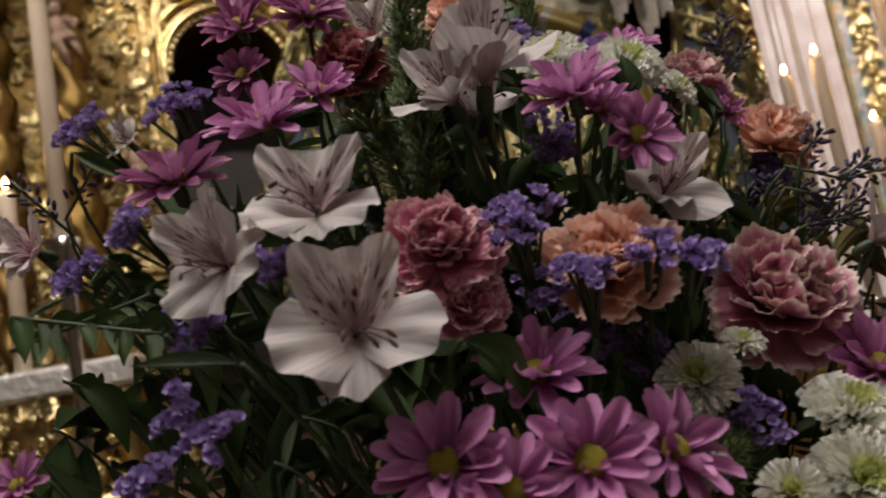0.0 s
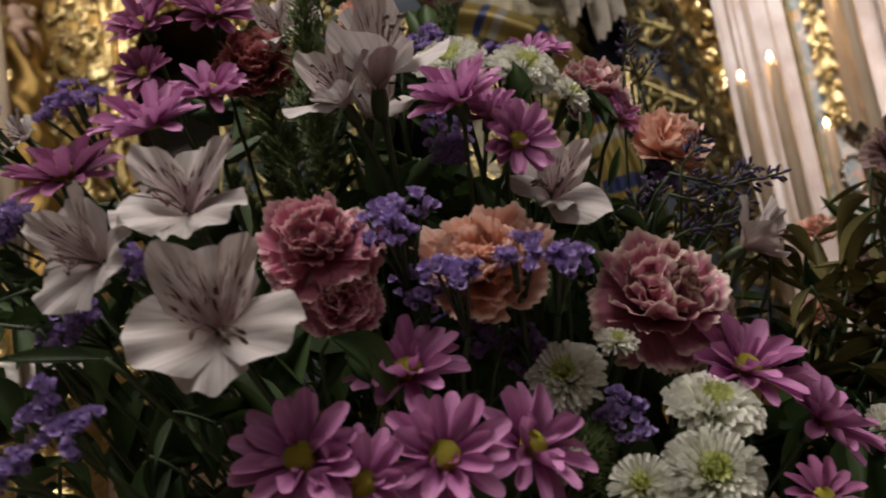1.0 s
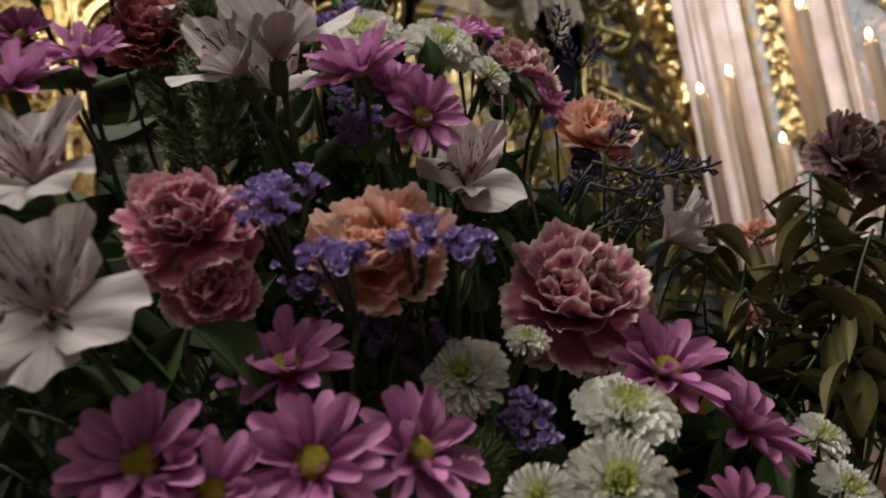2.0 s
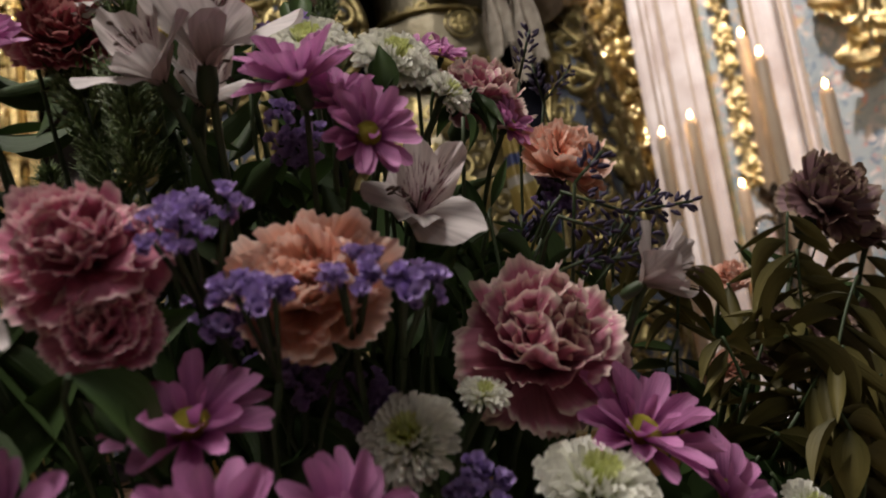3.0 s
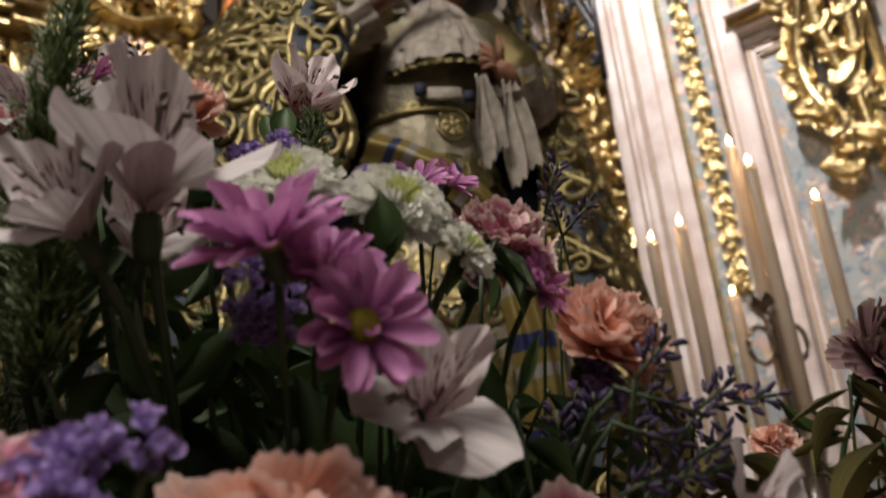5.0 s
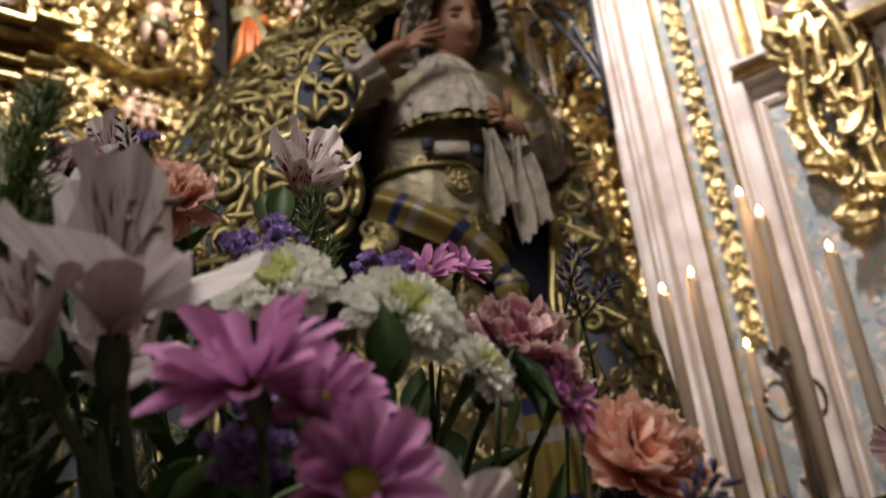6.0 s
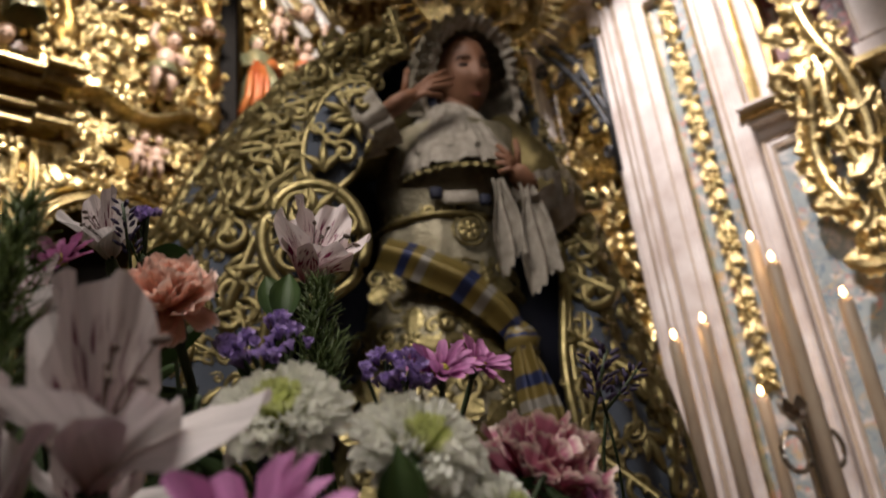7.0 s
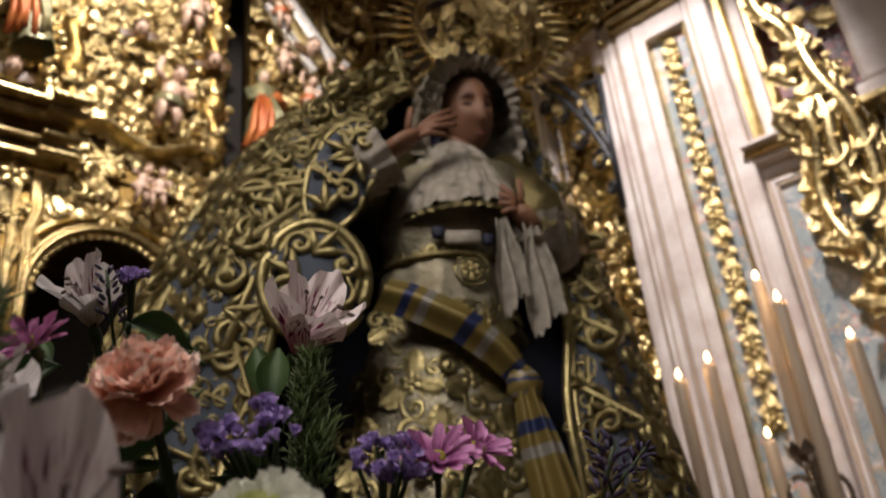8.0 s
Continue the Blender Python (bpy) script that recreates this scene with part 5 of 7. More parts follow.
def lobe(u, v):
    a, r = 2 * math.pi * u, v
    return (0.125 + 0.095 * r * math.cos(a), 1.485 - 0.03 * (1 - r * r), 1.985 + 0.115 * r * math.sin(a))


part("lobe", Geo().grid(lobe, 32, 6, wrap=True).grid(lambda u, v: Vector(lobe(u, v)) + Vector((0, 0.012, 0)), 32, 6, wrap=True).mesh("lobe", CLOTH), mantle)
part("gold_cord", Geo().tube([lobe(k / 40, 1) for k in range(41)], 0.012, 7).mesh("gold_cord", EMBROID), mantle)
part("gold_cord", Geo().tube([lobe(k / 40, 0.82) for k in range(41)], 0.007, 7).mesh("gold_cord", EMBROID), mantle)
for k in range(7):
    a = k * math.pi * 2 / 7 + 0.3
    part("embroidery", EMB[3] if k % 2 else EMB[1], mantle, Matrix.Translation((0.125 + 0.050 * math.cos(a), 1.458, 1.985 + 0.062 * math.sin(a))) @ Matrix.Rotation(-a + 1.57 + 0.4, 4, "Y") @ S(0.078, 4))


def lobe2(u, v):
    a, r = 2 * math.pi * u, v
    return (0.185 + 0.075 * r * math.cos(a), 1.53 - 0.02 * (1 - r * r), 2.235 + 0.115 * r * math.sin(a) - 0.2 * r * math.cos(a) * 0.075 * -4)


part("lobe", Geo().grid(lobe2, 32, 6, wrap=True).grid(lambda u, v: Vector(lobe2(u, v)) + Vector((0, 0.012, 0)), 32, 6, wrap=True).mesh("lobe", CLOTH), mantle)
part("gold_cord", Geo().tube([lobe2(k / 40, 1) for k in range(41)], 0.007, 7).mesh("gold_cord", EMBROID), mantle)
for k, (dx, dz) in enumerate(((-0.035, -0.07), (0.0, -0.055), (-0.03, -0.01), (0.02, 0.0), (0.0, 0.045), (0.045, 0.06), (0.03, 0.095))):
    part("embroidery", EMB[(3, 1, 0, 3)[k % 4]], mantle, Matrix.Translation((0.185 + dx, 1.505, 2.235 + dz)) @ Matrix.Rotation(k * 1.3, 4, "Y") @ S(0.075, 4))


def lining(u, v):
    a, b = lerp_path(ML_O, v), lerp_path(MR_O, v)
    return a.lerp(b, u) + Vector((0, 0.10 * math.sin(math.pi * u) + 0.015 + 0.012 * math.sin(u * 30), -0.02))


part("lining", Geo().grid(lining, 40, 30).grid(lambda u, v: Vector(lining(u, v)) + Vector((0, 0.01, 0)), 40, 30).mesh("lining", NAVY), mantle, label="dark navy velvet lining")

# halo behind the head
halo = thing("halo", Matrix.Translation((0.66, 1.97, 3.02)) @ Matrix.Rotation(radians(-8), 4, "X"), "large gilt openwork halo with rays behind the statue's head", "halo")
for r, w in ((0.20, 0.012), (0.185, 0.006), (0.13, 0.008)):
    part("ring", Geo().tube([(r * math.cos(a * math.pi / 24), 0, r * 1.15 * math.sin(a * math.pi / 24)) for a in range(49)], w, 8).mesh("ring", GOLD), halo)
RAY = Geo().tube([(0, 0, 0), (0, 0, 0.5), (0, 0, 1.0)], lambda t: 0.05 * (1.1 - t), 4).mesh("ray", GOLD)
for k in range(40):
    a = 2 * math.pi * k / 40
    L = 0.16 if k % 2 else 0.10
    part("ray", RAY, halo, Matrix.Rotation(a, 4, "Y") @ Matrix.Translation((0, 0, 0.215)) @ Matrix.Diagonal((0.2, 0.2, L, 1)))
    if k % 2:
        part("star", BEAD, halo, Matrix.Rotation(a, 4, "Y") @ Matrix.Translation((0, 0, 0.385)) @ S(0.045, 4))
for k in range(64):
    a, r = RND.uniform(0, 6.28), 0.175 * math.sqrt(RND.random())
    part("filigree", ORN_GOLD[RND.choice((0, 1, 1, 2))], halo, Matrix.Translation((r * math.cos(a), RND.uniform(-0.02, 0.02), r * 1.12 * math.sin(a))) @ Matrix.Rotation(RND.uniform(0, 6.28), 4, "Y") @ S(RND.uniform(0.05, 0.085), 4))
part("post", Geo().tube([(-0.10, 0.0, -0.20), (-0.14, -0.04, -0.55), (-0.2, -0.08, -1.0)], 0.010, 8).mesh("post", GOLD), halo)


# ---- flowers ----
def petal(width, cup, curl, notch=0.0, ruffle=0.0, waves=5, nu=4, nv=6, shape=0.9, blunt=0.0, arc=0.4, frill=0.0):
    """A petal of unit length along +y, its upper side +z. cup lifts the sides, curl lifts the tip, ruffle waves the rim."""
    def fn(u, v):
        x = 2 * u - 1
        if blunt:
            w = width * (0.12 + 0.88 * v ** blunt)
            y = v * (1 - arc * (1 - math.sqrt(max(0.0, 1 - 0.97 * x * x)))) - notch * (1 - abs(x)) * v ** 6
            y += frill * math.sin(x * 25) * v ** 6
        else:
            w = max(width * math.sin(math.pi * v ** shape), 0.04 * width)
            y = v
        rim = v ** 3 * math.sin(x * waves * math.pi + 0.6)
        z = cup * x * x * w * 2 + curl * v * v + ruffle * rim + 0.9 * frill * math.sin(x * 17 + 2) * v ** 4
        return (x * w + 0.25 * ruffle * rim * x, y + 0.3 * ruffle * rim, z)
    return Geo().grid(fn, nu, nv)


def meshes(name, geos, material):
    return [g.mesh(name, material) for g in geos]


DAISY = {k: meshes("petal", [petal(0.165, 0.34, c, 0.05, 0.015, 2.2, nu=6, nv=6, blunt=0.50, arc=0.42) for c in (0.02, 0.14, -0.10)], k) for k in (PINK, DEEP)}
MUM = meshes("petal", [petal(0.125, 0.8, c, 0.05, nu=4, nv=4, blunt=0.4, arc=0.2) for c in (0.12, 0.30, 0.02)], WHITE)
MUM_IN = meshes("petal", [petal(0.135, 0.8, c, 0.05, nu=4, nv=4, blunt=0.4, arc=0.2) for c in (0.12, 0.30, 0.02)], LIME)
OUTER = {k: meshes("petal", [petal(0.49, 0.14, c, 0.02, 0.070, 2.4, 14, 10, blunt=0.72, arc=0.55) for c in (-0.22, -0.10, -0.34)], k) for k in (ALSTRO, BLUSH)}
INNER = {k: meshes("petal", [petal(0.29, 0.30, c, -0.05, 0.05, 3.1, 12, 10, blunt=0.95, arc=0.62) for c in (-0.16, -0.04)], k) for k in (STREAK, BLUSH)}
NARROW = {k: meshes("petal", [petal(0.42, 0.24, c, -0.08, 0.06, 1.8, 12, 10, blunt=0.80, arc=0.68) for c in (-0.26, -0.12, -0.38)], k) for k in (ALSTRO, BLUSH)}
RUFF = {k: meshes("petal", [petal(0.50, 0.12, c, 0.0, r, w, 30, 8, blunt=0.55, arc=0.30, frill=0.026) for c, r, w in ((0.1, 0.085, 1.3), (0.28, 0.10, 1.7), (-0.22, 0.08, 1.1), (0.42, 0.11, 1.5))], k) for k in (CARN, DUSTY, PEACH, ROSE, DRY)}
LEAVES = {k: meshes("leaf", [petal(w, 0.5, c, nu=4, nv=7) for w, c in ((0.16, -0.2), (0.24, -0.35), (0.11, 0.1))], k) for k in (LEAF, OLIVE)}


def floret():
    """A small papery funnel with a frilled rim."""
    def fn(u, v):
        a = 2 * math.pi * u
        r = 0.10 + 0.42 * v ** 1.4 * (1 + 0.22 * math.sin(5 * a) * v)
        return (r * math.cos(a), r * math.sin(a), v * 0.75 - 0.12 * v ** 4 + 0.06 * math.sin(5 * a + 1) * v)
    return Geo().grid(fn, 10, 3, wrap=True)


FLORET = floret().mesh("floret", PURPLE)
BUD = Geo().ball((0, 0, 0.5), (0.30, 0.30, 0.55), nu=6, nv=4).mesh("bud", DARKBUD)
DISCM = Geo().ball((0, 0, 0), (0.5, 0.5, 0.32), nu=12, nv=6, fn=lambda d: 1 + 0.05 * math.sin(17 * d.x) * math.sin(19 * d.y)).mesh("disc", DISC)
CALYX = Geo().lathe([(0.10, -1.0), (0.26, -0.85), (0.30, -0.4), (0.24, 0.0)], 8).mesh("calyx", STEM)
STAM = Geo().tube([(0, 0, 0), (0, 0.25, 0.5), (0.02, 0.55, 0.8)], 0.012, 4).ball((0.02, 0.60, 0.82), (0.03, 0.09, 0.035), nu=6, nv=4).mesh("stamen", STAMEN)
FOOT = Vector((0.13, 0.62, 1.02))


def stem_for(ob, p, n, s, r=0.0022):
    """A stem from under the flower down into the planter, in the flower's own axes."""
    inv = ob.matrix_basis.inverted()
    a, b = Vector(p) - Vector(n) * s * 0.12, Vector(p) - Vector(n) * (s * 0.5 + 0.03) + Vector((RND.uniform(-0.03, 0.03), 0.015 + RND.uniform(0, 0.03), -0.03))
    e = FOOT + Vector(((p[0] - 0.13) * 0.5 + RND.uniform(-0.05, 0.05), (p[1] - 0.5) * 0.3, 0))
    if p[0] > 0.36:
        e.x = p[0] - 0.03 if p[0] < 0.44 else 0.43
    pts = []
    for i in range(9):
        t = i / 8
        pts.append(inv @ (a * (1 - t) ** 2 + b * 2 * t * (1 - t) + e * t * t))
    part("stem", Geo().tube(pts, r, 5).mesh("stem", STEM), ob)


def leaves_for(ob, p, n, s, count, kind=LEAF, length=0.05):
    inv = ob.matrix_basis.inverted()
    for i in range(count):
        a = RND.uniform(0, 6.28)
        side = Vector((math.cos(a), 0.25, math.sin(a) * 0.8))
        q = Vector(p) - Vector(n) * (s * 0.35 + RND.uniform(0.015, 0.055)) + Vector((0, 0.02, -0.012)) + side * s * 0.2
        d = (side + Vector(n) * 0.25).normalized()
        m = aim(q, d, RND.uniform(0, 6.28)) @ Matrix.Rotation(-1.57, 4, "X")
        L = length * RND.uniform(0.7, 1.3)
        part("leaf", RND.choice(LEAVES[kind]), ob, inv @ m @ S(L, 4))


def daisy(p, s, n, colour=PINK, label="pink daisy chrysanthemum with a yellow-green centre in the bouquet"):
    ob = thing("daisy", aim(p, n, RND.uniform(0, 6)), label, "flower", "daisies in the bouquet")
    R = s * 0.51
    for layer, (count, tilt, k) in enumerate(((12, 16, 1.0), (9, 32, 0.95), (4, 52, 0.55))):
        for i in range(count):
            a = 2 * math.pi * (i + 0.5 * layer) / count + RND.uniform(-0.09, 0.09)
            m = Matrix.Rotation(a, 4, "Z") @ Matrix.Translation((0, R * 0.10, -0.02 * R + 0.03 * R * layer)) @ Matrix.Rotation(radians(tilt + RND.uniform(-14, 14)), 4, "X") @ Matrix.Rotation(RND.uniform(-0.25, 0.25), 4, "Y")
            part("petal", RND.choice(DAISY[colour]), ob, m @ S(R * k * RND.uniform(0.88, 1.04), 4))
    part("centre", DISCM, ob, Matrix.Translation((0, 0, R * 0.10)) @ S(R * 0.50, 4))
    part("calyx", CALYX, ob, S(R * 0.45, 4))
    stem_for(ob, p, n, s, 0.0015)
    leaves_for(ob, p, n, s, 2)
    return ob


def daisy_deep(p, s, n):
    return daisy(p, s, n, DEEP, "deep magenta daisy chrysanthemum in the bouquet")


def mum(p, s, n):
    ob = thing("chrysanthemum", aim(p, n, RND.uniform(0, 6)), "white chrysanthemum with a lime-green heart in the bouquet", "flower", "white chrysanthemums")
    R = s / 2
    for layer, (count, tilt, k, r0) in enumerate(((36, -2, 0.72, 0.30), (34, 11, 0.68, 0.28), (30, 22, 0.60, 0.25), (24, 38, 0.50, 0.20), (17, 56, 0.40, 0.14), (10, 74, 0.30, 0.06))):
        count = count if s > 0.035 else int(count * 0.6)
        for i in range(count):
            a = 2 * math.pi * (i + 0.5 * layer) / count + RND.uniform(-0.06, 0.06)
            m = Matrix.Rotation(a, 4, "Z") @ Matrix.Translation((0, R * r0, R * 0.05 * layer)) @ Matrix.Rotation(radians(tilt + RND.uniform(-5, 5)), 4, "X")
            part("petal", RND.choice(MUM if layer < 4 else MUM_IN), ob, m @ S(R * k * RND.uniform(0.93, 1.05), 4))
    part("centre", DISCM, ob, Matrix.Translation((0, 0, R * 0.16)) @ S(R * 0.34, 4), "greenish yellow heart")
    part("calyx", CALYX, ob, S(R * 0.45, 4))
    stem_for(ob, p, n, s)
    leaves_for(ob, p, n, s, 2)


def alstro(p, s, n, outer=ALSTRO, inner=STREAK, label="cream alstroemeria lily with maroon streaks in the bouquet", closed=4):
    ob = thing("alstroemeria", aim(p, n, RND.uniform(-0.5, 0.5)), label, "flower", "alstroemerias")
    R = s * 0.45
    for turn, tilt, k in ((0, 40, 1.0), (114, 34, 1.0), (-114, 34, 1.0)):
        m = Matrix.Rotation(radians(turn + RND.uniform(-14, 14)), 4, "Z") @ Matrix.Translation((0, 0, -R * 0.42)) @ Matrix.Rotation(radians(tilt + closed + RND.uniform(-9, 9)), 4, "X") @ Matrix.Rotation(RND.uniform(-0.2, 0.2), 4, "Y")
        part("petal", RND.choice((NARROW if closed > 10 else OUTER)[outer]), ob, m @ S(R * k * RND.uniform(0.93, 1.08), 4))
    for turn, tilt, k in ((-40, 50, 1.16), (40, 50, 1.16), (178, 36, 0.80)):
        m = Matrix.Rotation(radians(turn + RND.uniform(-9, 9)), 4, "Z") @ Matrix.Translation((0, 0, -R * 0.38)) @ Matrix.Rotation(radians(tilt + closed + RND.uniform(-8, 8)), 4, "X")
        part("petal", RND.choice(INNER[inner]) if turn != 178 else RND.choice(OUTER[outer]), ob, m @ S(R * k * RND.uniform(0.95, 1.05), 4), "tepal streaked with maroon" if turn != 178 else "")
    for i in range(5):
        m = Matrix.Rotation(radians(180 + RND.uniform(-50, 50)), 4, "Z") @ Matrix.Translation((0, 0, -R * 0.35)) @ Matrix.Rotation(RND.uniform(-0.2, 0.3), 4, "X")
        part("stamen", STAM, ob, m @ S(R * RND.uniform(0.75, 0.95), 4))
    part("calyx", CALYX, ob, Matrix.Translation((0, 0, -R * 0.40)) @ S(R * 0.4, 4))
    stem_for(ob, p, n, s * 1.3)
    leaves_for(ob, p, n, s * 1.3, 4, length=0.06)


def alstro_pink(p, s, n, closed=16):
    alstro(p, s, n, BLUSH, BLUSH, "blush pink alstroemeria lily in the bouquet", closed)


def carnation(p, s, n, colour=CARN, label="rose-pink carnation with ruffled petals in the bouquet"):
    ob = thing("carnation", aim(p, n, RND.uniform(0, 6)), label, "flower", "carnations")
    R = s / 2
    for layer, (count, tilt, k) in enumerate(((10, -6, 1.0), (9, 16, 0.96), (9, 36, 0.90), (8, 56, 0.86), (7, 72, 0.84), (5, 86, 0.76))):
        for i in range(count):
            a = 2 * math.pi * (i + 0.5 * layer) / count + RND.uniform(-0.25, 0.25)
            m = Matrix.Rotation(a, 4, "Z") @ Matrix.Translation((0, R * 0.02, -R * 0.30)) @ Matrix.Rotation(radians(tilt + RND.uniform(-14, 14)), 4, "X") @ Matrix.Rotation(RND.uniform(-0.5, 0.5), 4, "Y")
            part("petal", RND.choice(RUFF[colour]), ob, m @ S(R * k * RND.uniform(0.82, 1.08), 4))
    part("calyx", CALYX, ob, Matrix.Translation((0, 0, -R * 0.30)) @ S(R * 0.8, 4), "green calyx")
    stem_for(ob, p, n, s * 1.5)
    leaves_for(ob, p, n, s, 2)


def carn_dusty(p, s, n):
    carnation(p, s, n, DUSTY, "dusty pink carnation with pale frilled edges in the bouquet")


def carn_peach(p, s, n):
    carnation(p, s, n, PEACH, "peach carnation with ruffled petals in the bouquet")


def carn_rose(p, s, n):
    carnation(p, s, n, ROSE, "dark rose carnation in the bouquet")


def carn_dry(p, s, n):
    carnation(p, s, n, DRY, "faded mauve carnation past its bloom")


def statice(p, s, n):
    ob = thing("statice", aim(p, n, RND.uniform(0, 6)), "violet statice spray of papery florets in the bouquet", "flower", "statice sprays")
    inv = ob.matrix_basis.inverted()
    R = s / 2
    count = int(24 + 1900 * s)
    clumps = max(4, int(s * 260))
    for c in range(clumps):
        a, r = RND.uniform(0, 6.28), R * 0.85 * math.sqrt(RND.random())
        mid = Vector((r * math.cos(a), r * math.sin(a), R * RND.uniform(-0.15, 0.35)))
        along = Vector((math.cos(a + 1.3), math.sin(a + 1.3), 0.15))
        branch = part("branch", Geo().tube([mid, mid * 0.6 + Vector((0, 0, -0.014)), Vector((0, 0, -0.028 - R * 0.4))], 0.0010, 5).mesh("branch", STEM), ob)
        for i in range(max(5, count // clumps)):
            t = RND.uniform(-1, 1)
            q = mid + along * (0.008 * t) + Vector((RND.uniform(-.0022, .0022), RND.uniform(-.0022, .0022), -0.003 * t * t + RND.uniform(-0.001, 0.001)))
            d = Vector((RND.uniform(-.5, .5), RND.uniform(-.5, .5), 1)) + along * t * 0.6
            part("floret", FLORET, branch, aim(q, d, RND.uniform(0, 6)) @ Matrix.Diagonal((1, 1, 1.5, 1)) @ S(RND.uniform(0.0037, 0.0056), 4))
    stem_for(ob, Vector(p) - Vector(n) * (0.025 + R * 0.4), n, 0.02, 0.0016)
    leaves_for(ob, p, n, s + 0.03, 2, length=0.045)


def lav(p, s, n):
    ob = thing("lavender", aim(p, n), "sprig of dark dried lavender in the bouquet", "flower", "lavender sprigs")
    count = int(12 + s * 340)
    for i in range(count):
        t = i / (count - 1)
        a = i * 2.4
        r = 0.0036 * (1.1 - 0.5 * t)
        q = Vector((r * math.cos(a), r * math.sin(a), s * (t - 0.5)))
        part("bud", BUD, ob, aim(q, (math.cos(a), math.sin(a), 0.9)) @ Matrix.Diagonal((0.85, 0.85, 1.25, 1)) @ S(RND.uniform(0.0036, 0.0052), 4))
    part("spike", Geo().tube([(0, 0, -s * 0.9), (0, 0, 0), (0, 0, s * 0.5)], 0.0009, 5).mesh("spike", STEM), ob)
    stem_for(ob, Vector(p) - Vector(n) * s * 0.8, n, 0.01, 0.0010)


def fern(base, tip, width, count, label):
    """A feathery plume: needles in whorls along a bent stem."""
    base, tip = Vector(base), Vector(tip)
    ob = thing("fern_plume", Matrix.Translation(base), label, "fern", "fern plumes")
    ax = tip - base
    L = ax.length
    ax.normalize()
    sx = ax.cross(Vector((0, 1, 0))).normalized()
    sy = sx.cross(ax)
    pts = [ax * L * t + sx * 0.01 * math.sin(2.2 * t) for t in [i / 8 for i in range(9)]]
    part("stem", Geo().tube(pts, 0.0012, 5).mesh("stem", STEM), ob)
    g = Geo()
    for i in range(count):
        t = RND.random()
        a = RND.uniform(0, 6.28)
        o = ax * L * t + sx * 0.01 * math.sin(2.2 * t)
        side = sx * math.cos(a) + sy * math.sin(a)
        ln = width * (0.35 + 0.65 * math.sin(math.pi * min(0.12 + t * 0.9, 1))) * RND.uniform(0.5, 1.1)
        b = o + side * ln * 0.45 + ax * ln * 0.30
        for j in range(3):
            o2 = o.lerp(b, 0.2 + 0.3 * j)
            d = (side * RND.uniform(0.1, 0.8) + ax * RND.uniform(0.2, 0.8) + Vector((RND.uniform(-.5, .5), RND.uniform(-.5, .5), RND.uniform(-.2, .5)))).normalized()
            g.tube([o2, o2 + d * 0.004, o2 + d * 0.009], lambda v: 0.00055 * (1.2 - v), 3)
        g.tube([o, b], 0.0004, 3)
    part("needles", g.mesh("needles", NEEDLE), ob, kind="stuff")
    stem_for(ob, base, ax, 0.01, 0.0012)


def spray(p, d, count, length, kind=LEAF, label="leafy green sprig in the bouquet", size=0.03, droop=0.2):
    """A sprig: leaves in pairs along a stem."""
    p, d = Vector(p), Vector(d).normalized()
    ob = thing("leaf_sprig", Matrix.Translation(p), label, "foliage", "leaf sprigs")
    pts = [d * length * t + Vector((0, 0, -droop * length * t * t)) for t in [i / 7 for i in range(8)]]
    twig = part("twig", Geo().tube(pts, 0.0011, 5).mesh("twig", STEM), ob)
    side = d.cross(Vector((0, -0.6, 1))).normalized()
    for i in range(count):
        t = (i + 0.6) / count
        o = d * length * t + Vector((0, 0, -droop * length * t * t))
        ldir = (d * 0.6 + side * (1 if i % 2 else -1) + Vector((RND.uniform(-.3, .3), RND.uniform(-.5, .1), RND.uniform(-.2, .3)))).normalized()
        m = aim(o, ldir, RND.uniform(-0.6, 0.6)) @ Matrix.Rotation(-1.57, 4, "X")
        part("leaf", RND.choice(LEAVES[kind]), twig, m @ S(size * RND.uniform(0.8, 1.2), 4))
    stem_for(ob, p, d, 0.01, 0.0012)


def blade(p, d, length, face=(0, -1, 0.3), kind=LEAF, wide=1):
    """One large leaf on its stalk."""
    d, face = Vector(d).normalized(), Vector(face)
    x = d.cross(face).normalized()
    z = x.cross(d)
    m = Matrix((x, d, z)).transposed().to_4x4()
    ob = thing("leaf_stalk", Matrix.Translation(p), "single dark green lance-shaped leaf in the bouquet", "leaf", "large leaves")
    part("leaf", LEAVES[kind][wide], ob, m @ S(length, 4))
    stem_for(ob, p, d, 0.005, 0.0012)


daisy((-0.007, 0.303, 1.255), 0.0563, (-0.12, -0.9, 0.42))
daisy((0.05, 0.31, 1.245), 0.0576, (0.0, -0.91, 0.41))
daisy((0.088, 0.328, 1.24), 0.0563, (0.51, -0.76, 0.41))
daisy((0.016, 0.3, 1.242), 0.0479, (0.0, -0.98, 0.2))
daisy((0.04, 0.348, 1.28), 0.0592, (0.0, -0.54, 0.84))
daisy((0.114, 0.368, 1.387), 0.0443, (0.21, -1.24, 0.21))
daisy((0.089, 0.376, 1.416), 0.0560, (-0.22, -0.52, 0.86))
daisy((0.105, 0.392, 1.410), 0.0430, (0.16, -0.80, 0.84))
daisy((-0.069, 0.37, 1.425), 0.06, (-0.1, -0.56, 0.82))
daisy((-0.043, 0.39, 1.445), 0.0455, (0.21, -0.64, 0.74))
daisy((0.214, 0.385, 1.251), 0.068, (0.35, -0.60, 0.72))
daisy((0.256, 0.4, 1.216), 0.066, (0.62, -0.45, 0.64))
daisy((0.164, 0.53, 1.493), 0.0376, (-0.10, -0.78, 0.86))
daisy((0.185, 0.545, 1.499), 0.0335, (0.41, -0.79, 0.76))
